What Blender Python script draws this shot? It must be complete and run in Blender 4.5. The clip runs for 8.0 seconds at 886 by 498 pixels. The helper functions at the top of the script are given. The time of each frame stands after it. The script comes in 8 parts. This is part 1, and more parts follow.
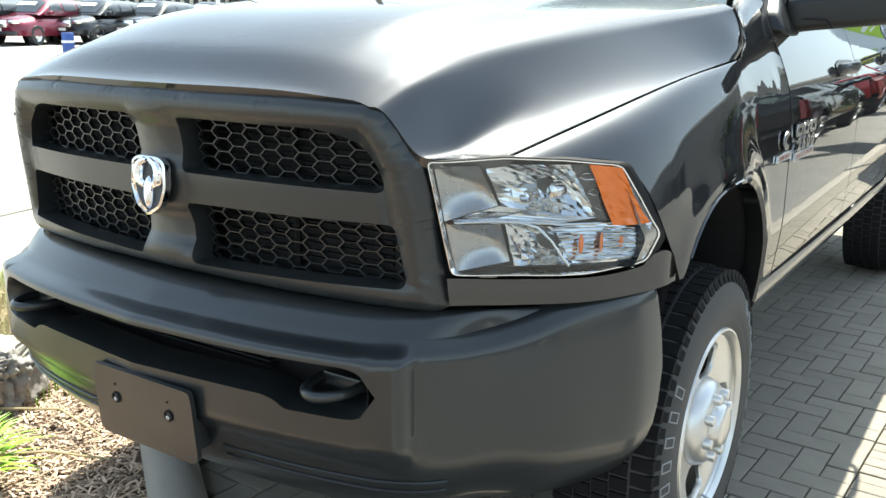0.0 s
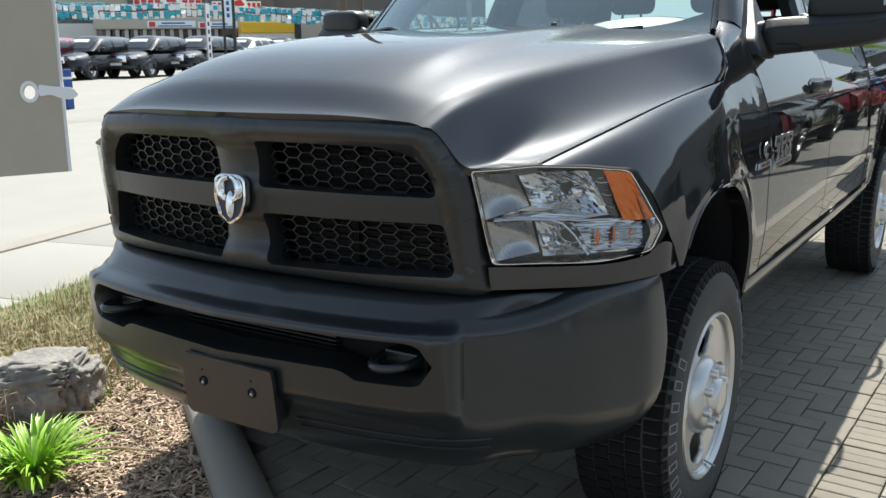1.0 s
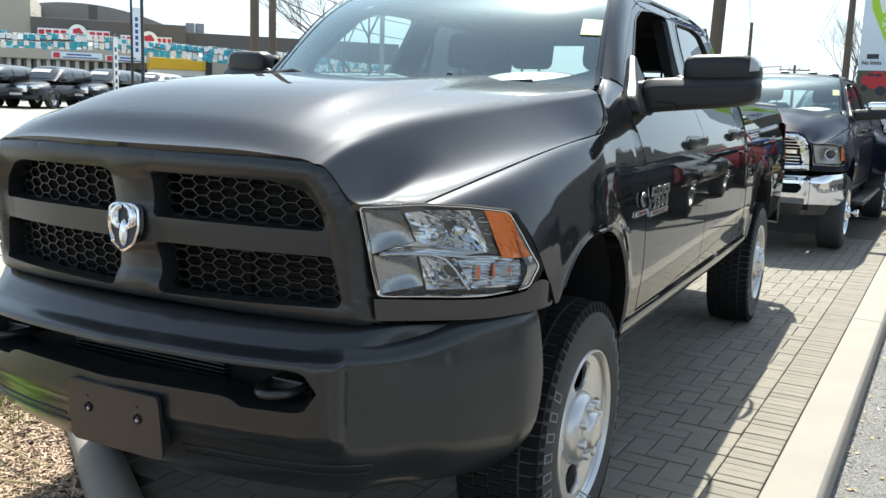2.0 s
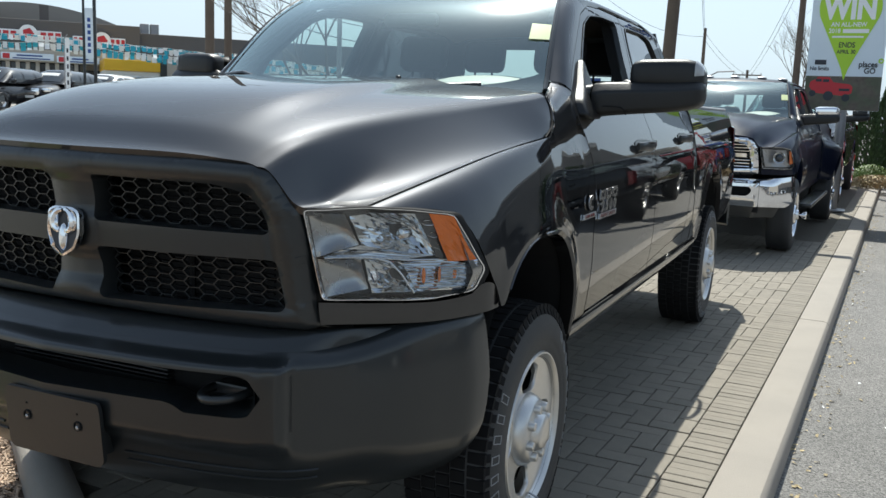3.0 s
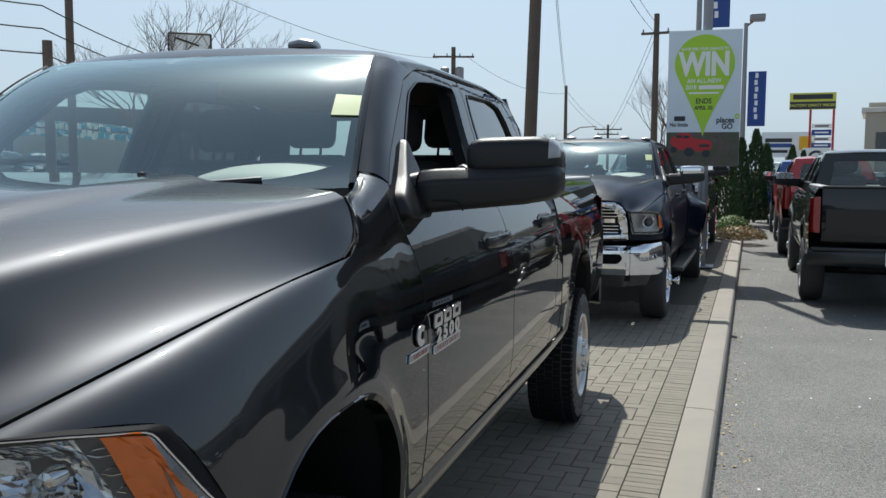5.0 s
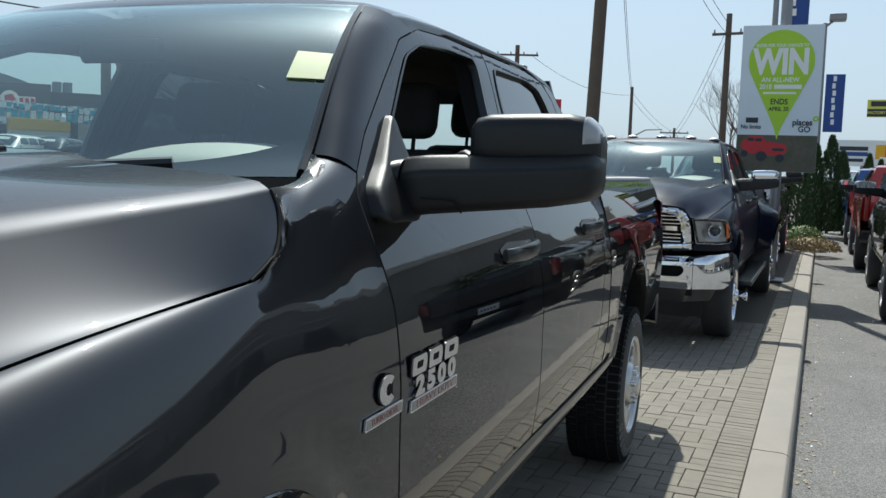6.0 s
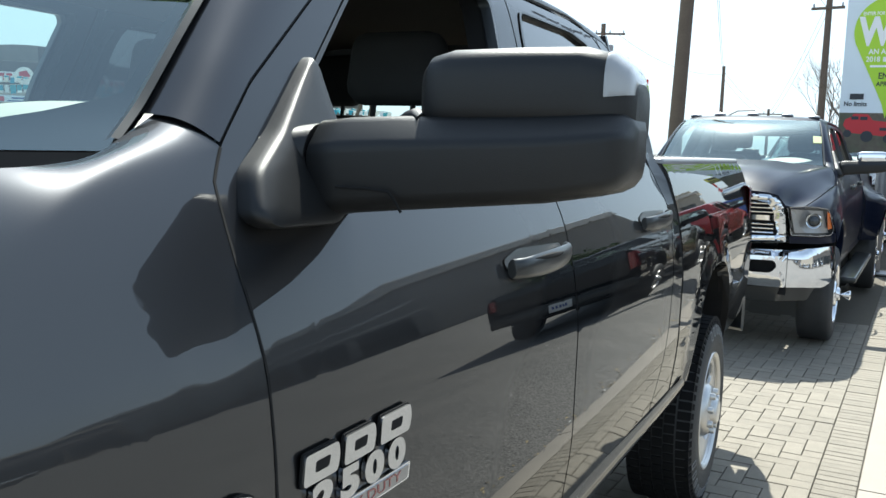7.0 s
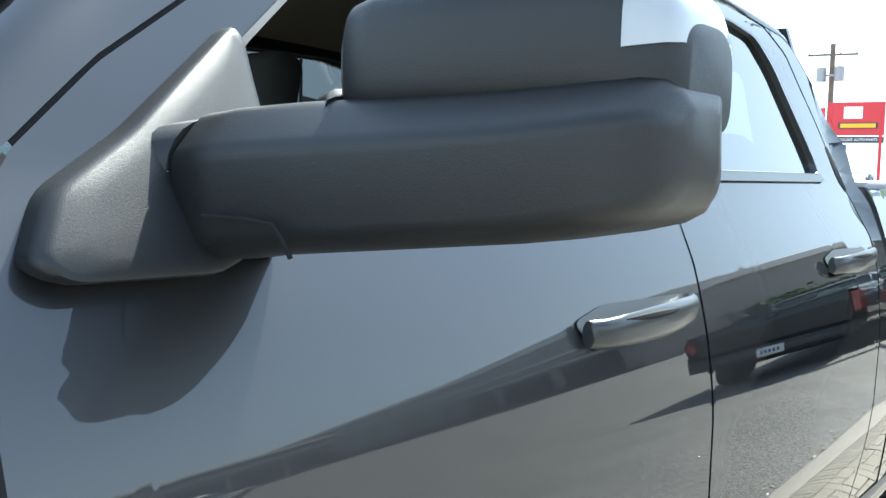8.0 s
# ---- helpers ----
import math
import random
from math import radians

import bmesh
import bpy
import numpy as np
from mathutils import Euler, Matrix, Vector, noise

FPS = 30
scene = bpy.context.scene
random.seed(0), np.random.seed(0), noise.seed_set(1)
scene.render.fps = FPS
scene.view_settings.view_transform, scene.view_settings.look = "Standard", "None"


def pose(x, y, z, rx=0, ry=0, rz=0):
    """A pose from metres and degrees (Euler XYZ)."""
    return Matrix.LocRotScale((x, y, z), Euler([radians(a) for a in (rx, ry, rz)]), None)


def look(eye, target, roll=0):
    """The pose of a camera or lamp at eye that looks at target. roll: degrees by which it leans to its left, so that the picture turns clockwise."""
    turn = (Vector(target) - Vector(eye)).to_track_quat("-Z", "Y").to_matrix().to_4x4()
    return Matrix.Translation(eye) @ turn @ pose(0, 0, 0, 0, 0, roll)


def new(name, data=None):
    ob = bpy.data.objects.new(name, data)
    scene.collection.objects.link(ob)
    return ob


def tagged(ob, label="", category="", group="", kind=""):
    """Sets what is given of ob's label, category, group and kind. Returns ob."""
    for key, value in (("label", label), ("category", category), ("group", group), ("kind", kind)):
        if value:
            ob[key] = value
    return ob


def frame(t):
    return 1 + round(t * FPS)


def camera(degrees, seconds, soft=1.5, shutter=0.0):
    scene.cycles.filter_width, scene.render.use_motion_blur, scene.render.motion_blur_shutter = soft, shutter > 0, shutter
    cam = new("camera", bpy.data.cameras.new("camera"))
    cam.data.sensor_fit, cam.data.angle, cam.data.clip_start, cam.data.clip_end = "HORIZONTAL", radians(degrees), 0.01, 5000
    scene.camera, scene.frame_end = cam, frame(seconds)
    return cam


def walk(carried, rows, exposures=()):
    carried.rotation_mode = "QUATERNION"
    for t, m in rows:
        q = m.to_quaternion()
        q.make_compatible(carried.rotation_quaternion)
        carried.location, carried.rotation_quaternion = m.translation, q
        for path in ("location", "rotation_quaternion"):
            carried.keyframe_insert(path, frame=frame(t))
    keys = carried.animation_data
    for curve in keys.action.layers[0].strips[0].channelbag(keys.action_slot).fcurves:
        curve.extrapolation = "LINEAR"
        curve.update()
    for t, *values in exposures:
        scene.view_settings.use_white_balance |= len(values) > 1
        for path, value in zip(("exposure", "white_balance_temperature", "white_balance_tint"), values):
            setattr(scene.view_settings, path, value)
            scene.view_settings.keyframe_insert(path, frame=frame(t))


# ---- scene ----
cam = camera(52.7, 8.0)
PATH = [
    (0, (1.613, -1.263, 1.445), (0.544, 0.357, 0.962), 0.7),
    (0.5, (1.721, -1.428, 1.494), (0.624, 0.193, 1.082), -0.3),
    (1, (1.718, -1.639, 1.462), (0.659, 0.002, 1.035), -0.7),
    (1.5, (1.766, -1.734, 1.456), (0.773, -0.039, 1.082), 0.5),
    (1.7, (1.792, -1.721, 1.455), (0.845, 0.008, 1.118), 1.4),
    (3, (1.855, -1.698, 1.457), (1.044, 0.103, 1.142), 2.2),
    (3.5, (1.822, -1.59, 1.453), (1.07, 0.239, 1.151), 2.9),
    (4, (1.724, -1.371, 1.504), (1.057, 0.497, 1.249), 2.1),
    (4.5, (1.728, -1.056, 1.566), (1.158, 0.851, 1.371), 0.9),
    (4.7, (1.746, -0.925, 1.582), (1.185, 0.986, 1.396), 0.4),
    (5.8, (1.653, -0.167, 1.554), (1.032, 1.727, 1.384), 1.2),
    (6, (1.664, 0.012, 1.552), (0.972, 1.879, 1.368), 1.9),
    (6.5, (1.629, 0.433, 1.522), (0.845, 2.26, 1.304), 1.6),
    (7, (1.587, 0.802, 1.54), (0.725, 2.592, 1.312), 1.9),
    (7.5, (1.667, 1.119, 1.56), (0.463, 2.706, 1.386), 1.4),
    (8, (1.567, 1.363, 1.52), (0.302, 2.903, 1.354), 1.0),
]
walk(cam, [(t, look(eye, target, roll)) for t, eye, target, roll in PATH], [(0, 1.83, 6730, 0), (0.5, 0.88, 6630, 1), (1.0, 0.79, 6530, 4), (1.7, 1.12, 6530, 3), (2.8, 0.64, 6430, 4), (4.5, 0.13, 6330, 5), (6.0, 0.18, 6230, 3), (6.5, 0.53, 6330, 4), (7.0, 1.14, 6330, 2), (7.5, 1.45, 6230, 0), (8.0, 2.33, 6130, 0)])

# ---- world, sun ----
world = bpy.data.worlds.new("sky_world")
scene.world = world
world.use_nodes = True
wn = world.node_tree.nodes
sky = wn.new("ShaderNodeTexSky")
sky.sky_type, sky.sun_disc = 'NISHITA', False
SUN = Vector((-0.31, 0.95, 1.40)).normalized()
sky.sun_elevation = math.asin(SUN.z)
sky.sun_rotation = math.atan2(SUN.x, SUN.y)
sky.air_density, sky.dust_density, sky.ozone_density = 1.0, 3.0, 1.5
# thin spring haze evens out the sky
haze = wn.new("ShaderNodeMix")
haze.data_type = 'RGBA'
haze.inputs["B"].default_value = (6.9, 8.0, 9.2, 1)
sky_dir, sky_up, thick = wn.new("ShaderNodeTexCoord"), wn.new("ShaderNodeSeparateXYZ"), wn.new("ShaderNodeMapRange")
thick.interpolation_type = 'SMOOTHSTEP'
thick.inputs["From Min"].default_value, thick.inputs["From Max"].default_value = 0.0, 0.75
thick.inputs["To Min"].default_value, thick.inputs["To Max"].default_value = 0.66, 0.14
world.node_tree.links.new(sky_dir.outputs["Generated"], sky_up.inputs[0])
world.node_tree.links.new(sky_up.outputs["Z"], thick.inputs["Value"])
world.node_tree.links.new(thick.outputs[0], haze.inputs["Factor"])
pale = wn.new("ShaderNodeHueSaturation")
pale.inputs["Saturation"].default_value = 0.75
world.node_tree.links.new(sky.outputs[0], pale.inputs["Color"])
cool = wn.new("ShaderNodeMix")
cool.data_type, cool.blend_type = 'RGBA', 'MULTIPLY'
cool.inputs["Factor"].default_value = 1.0
cool.inputs["B"].default_value = (0.84, 0.98, 1.15, 1)
world.node_tree.links.new(pale.outputs[0], cool.inputs["A"])
world.node_tree.links.new(cool.outputs["Result"], haze.inputs["A"])
world.node_tree.links.new(haze.outputs["Result"], wn["Background"].inputs[0])
wn["Background"].inputs[1].default_value = 0.088
sun = new("sun", bpy.data.lights.new("sun", 'SUN'))
sun.data.energy, sun.data.angle, sun.data.color = 5.0, radians(0.55), (1.0, 0.95, 0.88)
sun.matrix_world = look(SUN * 60, (0, 0, 0))


# ---- materials ----
def mat(name, color, rough=0.5, metal=0.0, coat=0.0, coat_rough=0.03, vary=0.0, scale=8.0, fine=0.0, fine_scale=120.0,
        bump=0.0, bump_scale=60.0, spec=0.5, per_object=0.0, second=None, rough_vary=0.0):
    """Principled surface: colour varied at two scales by noise, fine relief by a second noise."""
    m = bpy.data.materials.new(name)
    m.use_nodes = True
    nt = m.node_tree
    nd, ln = nt.nodes, nt.links
    b = nd["Principled BSDF"]
    b.inputs["Base Color"].default_value = (*color, 1)
    b.inputs["Roughness"].default_value = rough
    b.inputs["Metallic"].default_value = metal
    b.inputs["Coat Weight"].default_value = coat
    b.inputs["Coat Roughness"].default_value = coat_rough
    b.inputs["Specular IOR Level"].default_value = spec
    if vary or fine or per_object or second or bump or rough_vary:
        tc = nd.new("ShaderNodeTexCoord")
        out = None
        n1 = nd.new("ShaderNodeTexNoise")
        n1.inputs["Scale"].default_value, n1.inputs["Detail"].default_value = scale, 5
        ln.new(tc.outputs["Object"], n1.inputs["Vector"])
        n2 = nd.new("ShaderNodeTexNoise")
        n2.inputs["Scale"].default_value, n2.inputs["Detail"].default_value = fine_scale, 3
        ln.new(tc.outputs["Object"], n2.inputs["Vector"])
        base = nd.new("ShaderNodeMix")
        base.data_type = 'RGBA'
        base.inputs["A"].default_value = (*color, 1)
        base.inputs["B"].default_value = (*(second or color), 1)
        ramp = nd.new("ShaderNodeMapRange")
        ramp.inputs["From Min"].default_value, ramp.inputs["From Max"].default_value = 0.38, 0.62
        ln.new(n1.outputs["Fac"], ramp.inputs["Value"])
        ln.new(ramp.outputs[0], base.inputs["Factor"])
        out = base.outputs["Result"]
        hsv = nd.new("ShaderNodeHueSaturation")
        ln.new(out, hsv.inputs["Color"])
        add = nd.new("ShaderNodeMath")
        add.operation = 'MULTIPLY_ADD'
        add.inputs[1].default_value, add.inputs[2].default_value = 2 * vary, 1 - vary
        ln.new(n1.outputs["Fac"], add.inputs[0])
        add2 = nd.new("ShaderNodeMath")
        add2.operation = 'MULTIPLY_ADD'
        add2.inputs[1].default_value = 2 * fine
        ln.new(n2.outputs["Fac"], add2.inputs[0])
        sub = nd.new("ShaderNodeMath")
        sub.operation = 'SUBTRACT'
        sub.inputs[1].default_value = fine
        ln.new(add.outputs[0], sub.inputs[0])
        ln.new(sub.outputs[0], add2.inputs[2])
        val = add2.outputs[0]
        if per_object:
            oi = nd.new("ShaderNodeObjectInfo")
            gi = nd.new("ShaderNodeNewGeometry")
            s = nd.new("ShaderNodeMath")
            s.operation = 'ADD'
            ln.new(oi.outputs["Random"], s.inputs[0])
            ln.new(gi.outputs["Random Per Island"], s.inputs[1])
            fr = nd.new("ShaderNodeMath")
            fr.operation = 'FRACT'
            ln.new(s.outputs[0], fr.inputs[0])
            p = nd.new("ShaderNodeMath")
            p.operation = 'MULTIPLY_ADD'
            p.inputs[1].default_value, p.inputs[2].default_value = 2 * per_object, -per_object
            ln.new(fr.outputs[0], p.inputs[0])
            a3 = nd.new("ShaderNodeMath")
            a3.operation = 'ADD'
            ln.new(val, a3.inputs[0])
            ln.new(p.outputs[0], a3.inputs[1])
            val = a3.outputs[0]
        ln.new(val, hsv.inputs["Value"])
        ln.new(hsv.outputs["Color"], b.inputs["Base Color"])
        if bump:
            bn = nd.new("ShaderNodeTexNoise")
            bn.inputs["Scale"].default_value, bn.inputs["Detail"].default_value = bump_scale, 6
            ln.new(tc.outputs["Object"], bn.inputs["Vector"])
            bp = nd.new("ShaderNodeBump")
            bp.inputs["Strength"].default_value, bp.inputs["Distance"].default_value = min(1.0, bump), 0.01
            ln.new(bn.outputs["Fac"], bp.inputs["Height"])
            ln.new(bp.outputs["Normal"], b.inputs["Normal"])
        if rough_vary:
            rr = nd.new("ShaderNodeMapRange")
            rr.inputs["To Min"].default_value, rr.inputs["To Max"].default_value = rough - rough_vary, rough + rough_vary
            ln.new(n1.outputs["Fac"], rr.inputs["Value"])
            ln.new(rr.outputs[0], b.inputs["Roughness"])
    return m


def pane_mat(name, tint, r0=0.05, rough=0.0, gain=(1, 1, 1), haze=0.0):
    """Clear or tinted pane: lets light through, and mirrors by Fresnel."""
    m = bpy.data.materials.new(name)
    m.use_nodes = True
    nt = m.node_tree
    nd, ln = nt.nodes, nt.links
    nd.remove(nd["Principled BSDF"])
    tr, gl, mix = nd.new("ShaderNodeBsdfTransparent"), nd.new("ShaderNodeBsdfGlossy"), nd.new("ShaderNodeMixShader")
    lw, pw, ma = nd.new("ShaderNodeLayerWeight"), nd.new("ShaderNodeMath"), nd.new("ShaderNodeMath")
    lw.inputs["Blend"].default_value = 0.5
    pw.operation, ma.operation = 'POWER', 'MULTIPLY_ADD'
    pw.inputs[1].default_value = 5.0
    ma.inputs[1].default_value, ma.inputs[2].default_value = 1.0 - r0, r0
    ln.new(lw.outputs["Facing"], pw.inputs[0])
    ln.new(pw.outputs[0], ma.inputs[0])
    tr.inputs["Color"].default_value = (*tint, 1)
    gl.inputs["Roughness"].default_value = rough
    gl.inputs["Color"].default_value = (*gain, 1)
    ln.new(ma.outputs[0], mix.inputs[0])
    ln.new(tr.outputs[0], mix.inputs[1])
    ln.new(gl.outputs[0], mix.inputs[2])
    last = mix
    if haze:
        # film of dust on the pane
        dust, g2, d2 = nd.new("ShaderNodeMixShader"), nd.new("ShaderNodeBsdfGlossy"), nd.new("ShaderNodeTexNoise")
        g2.inputs["Roughness"].default_value = 0.17
        d2.inputs["Scale"].default_value = 3.0
        mr = nd.new("ShaderNodeMapRange")
        mr.inputs["To Min"].default_value, mr.inputs["To Max"].default_value = haze * .6, haze * 1.4
        ln.new(d2.outputs["Fac"], mr.inputs["Value"])
        ln.new(mr.outputs[0], dust.inputs[0])
        ln.new(mix.outputs[0], dust.inputs[1])
        ln.new(g2.outputs[0], dust.inputs[2])
        last = dust
    ln.new(last.outputs[0], nd["Material Output"].inputs["Surface"])
    return m


def glow(name, color, strength):
    m = bpy.data.materials.new(name)
    m.use_nodes = True
    b = m.node_tree.nodes["Principled BSDF"]
    b.inputs["Base Color"].default_value = (*color, 1)
    b.inputs["Emission Color"].default_value = (*color, 1)
    b.inputs["Emission Strength"].default_value = strength
    return m


def paint(name, color, metal=0.75, rough=0.36, spec=0.5, coat=1.0):
    m = mat(name, color, rough, metal, coat=coat, coat_rough=0.012, vary=0.03, scale=3, fine=0.05, fine_scale=900, bump=0.006, bump_scale=260, spec=spec)
    # flakes lie flat under the lacquer, so the edge glance is the lacquer's alone
    m.node_tree.nodes["Principled BSDF"].inputs["Specular Tint"].default_value = (0.3, 0.3, 0.3, 1)
    m.node_tree.nodes["Principled BSDF"].inputs["Coat IOR"].default_value = 1.52
    return m


M = {}
M["paint_grey"] = paint("graphite_metallic_paint", (0.047, 0.0472, 0.0495), 1.0, 0.44)
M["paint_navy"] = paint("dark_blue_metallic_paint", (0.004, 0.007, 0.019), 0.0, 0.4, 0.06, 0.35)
M["paint_black"] = paint("black_paint", (0.010, 0.010, 0.0115), 0.0, 0.4, 0.06)
M["paint_red"] = paint("red_paint", (0.42, 0.02, 0.025), 0.2, 0.35)
M["paint_blue"] = paint("blue_paint", (0.03, 0.08, 0.28), 0.4, 0.35)
M["paint_white"] = paint("white_paint", (0.78, 0.78, 0.77), 0.0, 0.35)
M["paint_maroon"] = paint("maroon_paint", (0.16, 0.012, 0.03), 0.5, 0.35)
M["trim"] = mat("satin_black_trim_plastic", (0.0155, 0.0178, 0.019), 0.35, spec=0.42, coat=0.32, coat_rough=0.16, vary=0.15, scale=5, bump=0.05, bump_scale=700, rough_vary=0.04)
M["bumper"] = mat("satin_black_bumper", (0.0115, 0.0138, 0.0148), 0.35, spec=0.4, coat=0.55, coat_rough=0.12, vary=0.12, scale=4, bump=0.015, bump_scale=500, rough_vary=0.05)
M["mirror_plastic"] = mat("grained_black_plastic", (0.0085, 0.009, 0.0098), 0.40, spec=0.42, vary=0.12, scale=6, bump=0.12, bump_scale=900, rough_vary=0.05)
M["dark"] = mat("dark_cavity", (0.014, 0.014, 0.0145), 0.8, vary=0.2, scale=12, spec=0.15)
M["frit"] = mat("black_printed_glass_edge", (0.004, 0.004, 0.0045), 0.9, vary=0.1, scale=9, spec=0.0)
M["rubber"] = mat("tyre_rubber", (0.034, 0.035, 0.0365), 0.66, vary=0.25, scale=9, bump=0.12, bump_scale=300, fine=0.15)
# same rubber, coloured darker for the shade under the bumper
M["tread"] = mat("shaded_tread_rubber", (0.011, 0.011, 0.0115), 0.9, spec=0.15, vary=0.3, scale=14, bump=0.15, bump_scale=300)
M["alloy"] = mat("polished_alloy", (0.62, 0.62, 0.63), 0.2, 1.0, vary=0.06, scale=14, bump=0.01, bump_scale=300, rough_vary=0.06)
M["chrome"] = mat("chrome", (0.82, 0.83, 0.85), 0.05, 1.0, vary=0.03, scale=5, rough_vary=0.02)
M["wheel_silver"] = mat("silver_painted_wheel", (0.60, 0.59, 0.57), 0.36, 0.85, coat=0.5, coat_rough=0.12, vary=0.08, scale=9, fine=0.06, fine_scale=200, bump=0.02, bump_scale=200, rough_vary=0.06)
M["lamp_silver"] = mat("satin_lamp_silver", (0.33, 0.335, 0.34), 0.27, 1.0, vary=0.08, scale=12, rough_vary=0.05)
M["lamp_chrome"] = mat("bright_lamp_facets", (0.55, 0.57, 0.59), 0.06, 1.0, vary=0.06, scale=30, rough_vary=0.03)
M["lamp_grey"] = mat("grey_lamp_bezel", (0.055, 0.056, 0.058), 0.35, 0.3, vary=0.1, scale=30)
M["steel"] = mat("dull_steel", (0.35, 0.35, 0.36), 0.35, 0.9, vary=0.15, scale=20)
M["letter"] = mat("raised_white_letter", (0.26, 0.265, 0.27), 0.6, vary=0.1, scale=40)
M["glass"] = pane_mat("clear_windshield_pane", (0.74, 0.86, 0.83), 0.19, gain=(.84, 1.0, .99), haze=0.05)
M["side_glass"] = pane_mat("clear_side_pane", (0.80, 0.89, 0.86), 0.07)
M["privacy"] = pane_mat("tinted_privacy_pane", (0.07, 0.078, 0.085), 0.15)
M["lens"] = pane_mat("clear_lamp_lens", (0.95, 0.97, 0.98), 0.05)
M["amber"] = mat("amber_reflector", (0.58, 0.125, 0.008), 0.12, 0.25, coat=1.0, vary=0.15, scale=30, bump=0.2, bump_scale=90)
M["red_lens"] = mat("red_tail_lens", (0.24, 0.008, 0.010), 0.12, 0.1, coat=1.0, vary=0.1, scale=20, bump=0.1, bump_scale=120)
M["cloth"] = mat("dark_grey_seat_cloth", (0.035, 0.034, 0.034), 0.9, vary=0.2, scale=12, bump=0.3, bump_scale=400)
M["liner"] = mat("brown_grey_headliner", (0.16, 0.13, 0.10), 0.9, vary=0.08, scale=6, bump=0.15, bump_scale=300)
M["dash"] = mat("grey_dashboard_vinyl", (0.035, 0.036, 0.036), 0.55, vary=0.1, scale=10, bump=0.15, bump_scale=350)
# pale colour puts a bright patch of light into the dash
M["pale_dash"] = mat("light_patch_dash_vinyl", (0.42, 0.44, 0.40), 0.6, vary=0.08, scale=10, bump=0.1, bump_scale=350)
M["lamp_clear"] = mat("frosted_lamp_cover", (0.33, 0.335, 0.34), 0.18, coat=1.0, vary=0.06, scale=30)
M["white"] = mat("white_plastic", (0.75, 0.75, 0.74), 0.45, vary=0.05, scale=10)
M["yellow_paper"] = mat("pale_green_yellow_sticker", (0.74, 0.80, 0.42), 0.5, vary=0.06, scale=30)
M["mirror"] = mat("silvered_mirror", (0.9, 0.9, 0.9), 0.01, 1.0)
M["asphalt"] = mat("worn_asphalt", (0.16, 0.155, 0.147), 0.9, vary=0.14, scale=1.1, fine=1.5, fine_scale=95, bump=1.0, bump_scale=130, second=(0.178, 0.17, 0.16))
M["concrete"] = mat("kerb_concrete", (0.30, 0.27, 0.232), 0.85, vary=0.2, scale=2.5, fine=0.14, fine_scale=180, bump=0.25, bump_scale=160, second=(0.25, 0.226, 0.196))
M["walk"] = mat("pale_concrete", (0.27, 0.256, 0.232), 0.85, vary=0.1, scale=1.4, fine=0.1, fine_scale=120, bump=0.2, bump_scale=120)
M["paver"] = mat("buff_concrete_paver", (0.208, 0.186, 0.152), 0.88, vary=0.18, scale=11, fine=0.4, fine_scale=260, bump=0.4, bump_scale=240, per_object=0.08)
M["sand"] = mat("joint_sand", (0.105, 0.092, 0.072), 0.95, vary=0.2, scale=30, bump=0.5, bump_scale=300)
M["mulch_base"] = mat("mulch_soil", (0.14, 0.10, 0.07), 0.95, vary=0.4, scale=18, bump=1.0, bump_scale=60, fine=0.4, fine_scale=90)
M["mulch"] = mat("bark_mulch_chips", (0.42, 0.31, 0.225), 0.9, vary=0.2, scale=10, per_object=0.5)
M["soil"] = mat("dry_soil_grass", (0.16, 0.15, 0.075), 0.95, vary=0.35, scale=5, fine=0.4, fine_scale=70, bump=0.8, bump_scale=60, second=(0.11, 0.13, 0.045))
M["grass"] = mat("fresh_grass_blades", (0.19, 0.28, 0.045), 0.6, vary=0.2, scale=4, per_object=0.35)
M["straw"] = mat("dry_straw_stems", (0.34, 0.27, 0.15), 0.8, vary=0.2, scale=6, per_object=0.35)
M["leaf"] = mat("daylily_leaves", (0.24, 0.42, 0.04), 0.42, vary=0.15, scale=7, per_object=0.25)
M["rock"] = mat("grey_limestone", (0.29, 0.265, 0.235), 0.88, vary=0.45, scale=5, fine=0.5, fine_scale=45, bump=1.0, bump_scale=26, second=(0.15, 0.142, 0.135))
M["wood_pole"] = mat("weathered_pole_wood", (0.13, 0.10, 0.078), 0.9, vary=0.2, scale=3, fine=0.25, fine_scale=40, bump=0.4, bump_scale=30)
M["bark"] = mat("grey_bark", (0.13, 0.105, 0.085), 0.9, vary=0.2, scale=5, bump=0.3, bump_scale=40)
M["cedar"] = mat("cedar_foliage", (0.05, 0.09, 0.028), 0.7, vary=0.25, scale=5, per_object=0.35)
M["shrub"] = mat("shrub_leaves", (0.12, 0.19, 0.035), 0.6, vary=0.2, scale=5, per_object=0.3)
M["wall_tan"] = mat("tan_stucco", (0.42, 0.38, 0.32), 0.85, vary=0.08, scale=0.6, bump=0.1, bump_scale=20)
M["wall_dark"] = mat("brown_grey_fascia", (0.12, 0.11, 0.105), 0.8, vary=0.08, scale=0.5)
M["wall_grey"] = mat("grey_brown_roofing", (0.25, 0.235, 0.215), 0.85, vary=0.1, scale=0.4)
M["wall_pale"] = mat("pale_panel_wall", (0.62, 0.60, 0.56), 0.8, vary=0.06, scale=0.5)
M["window_far"] = mat("dark_shop_glazing", (0.03, 0.035, 0.04), 0.08, 0.0, vary=0.3, scale=0.4, spec=0.8)
M["sign_lemon"] = mat("lemon_sign_face", (0.66, 0.66, 0.10), 0.5, vary=0.06, scale=2)
M["yellow"] = mat("yellow_fascia", (0.72, 0.42, 0.02), 0.5, vary=0.06, scale=2)
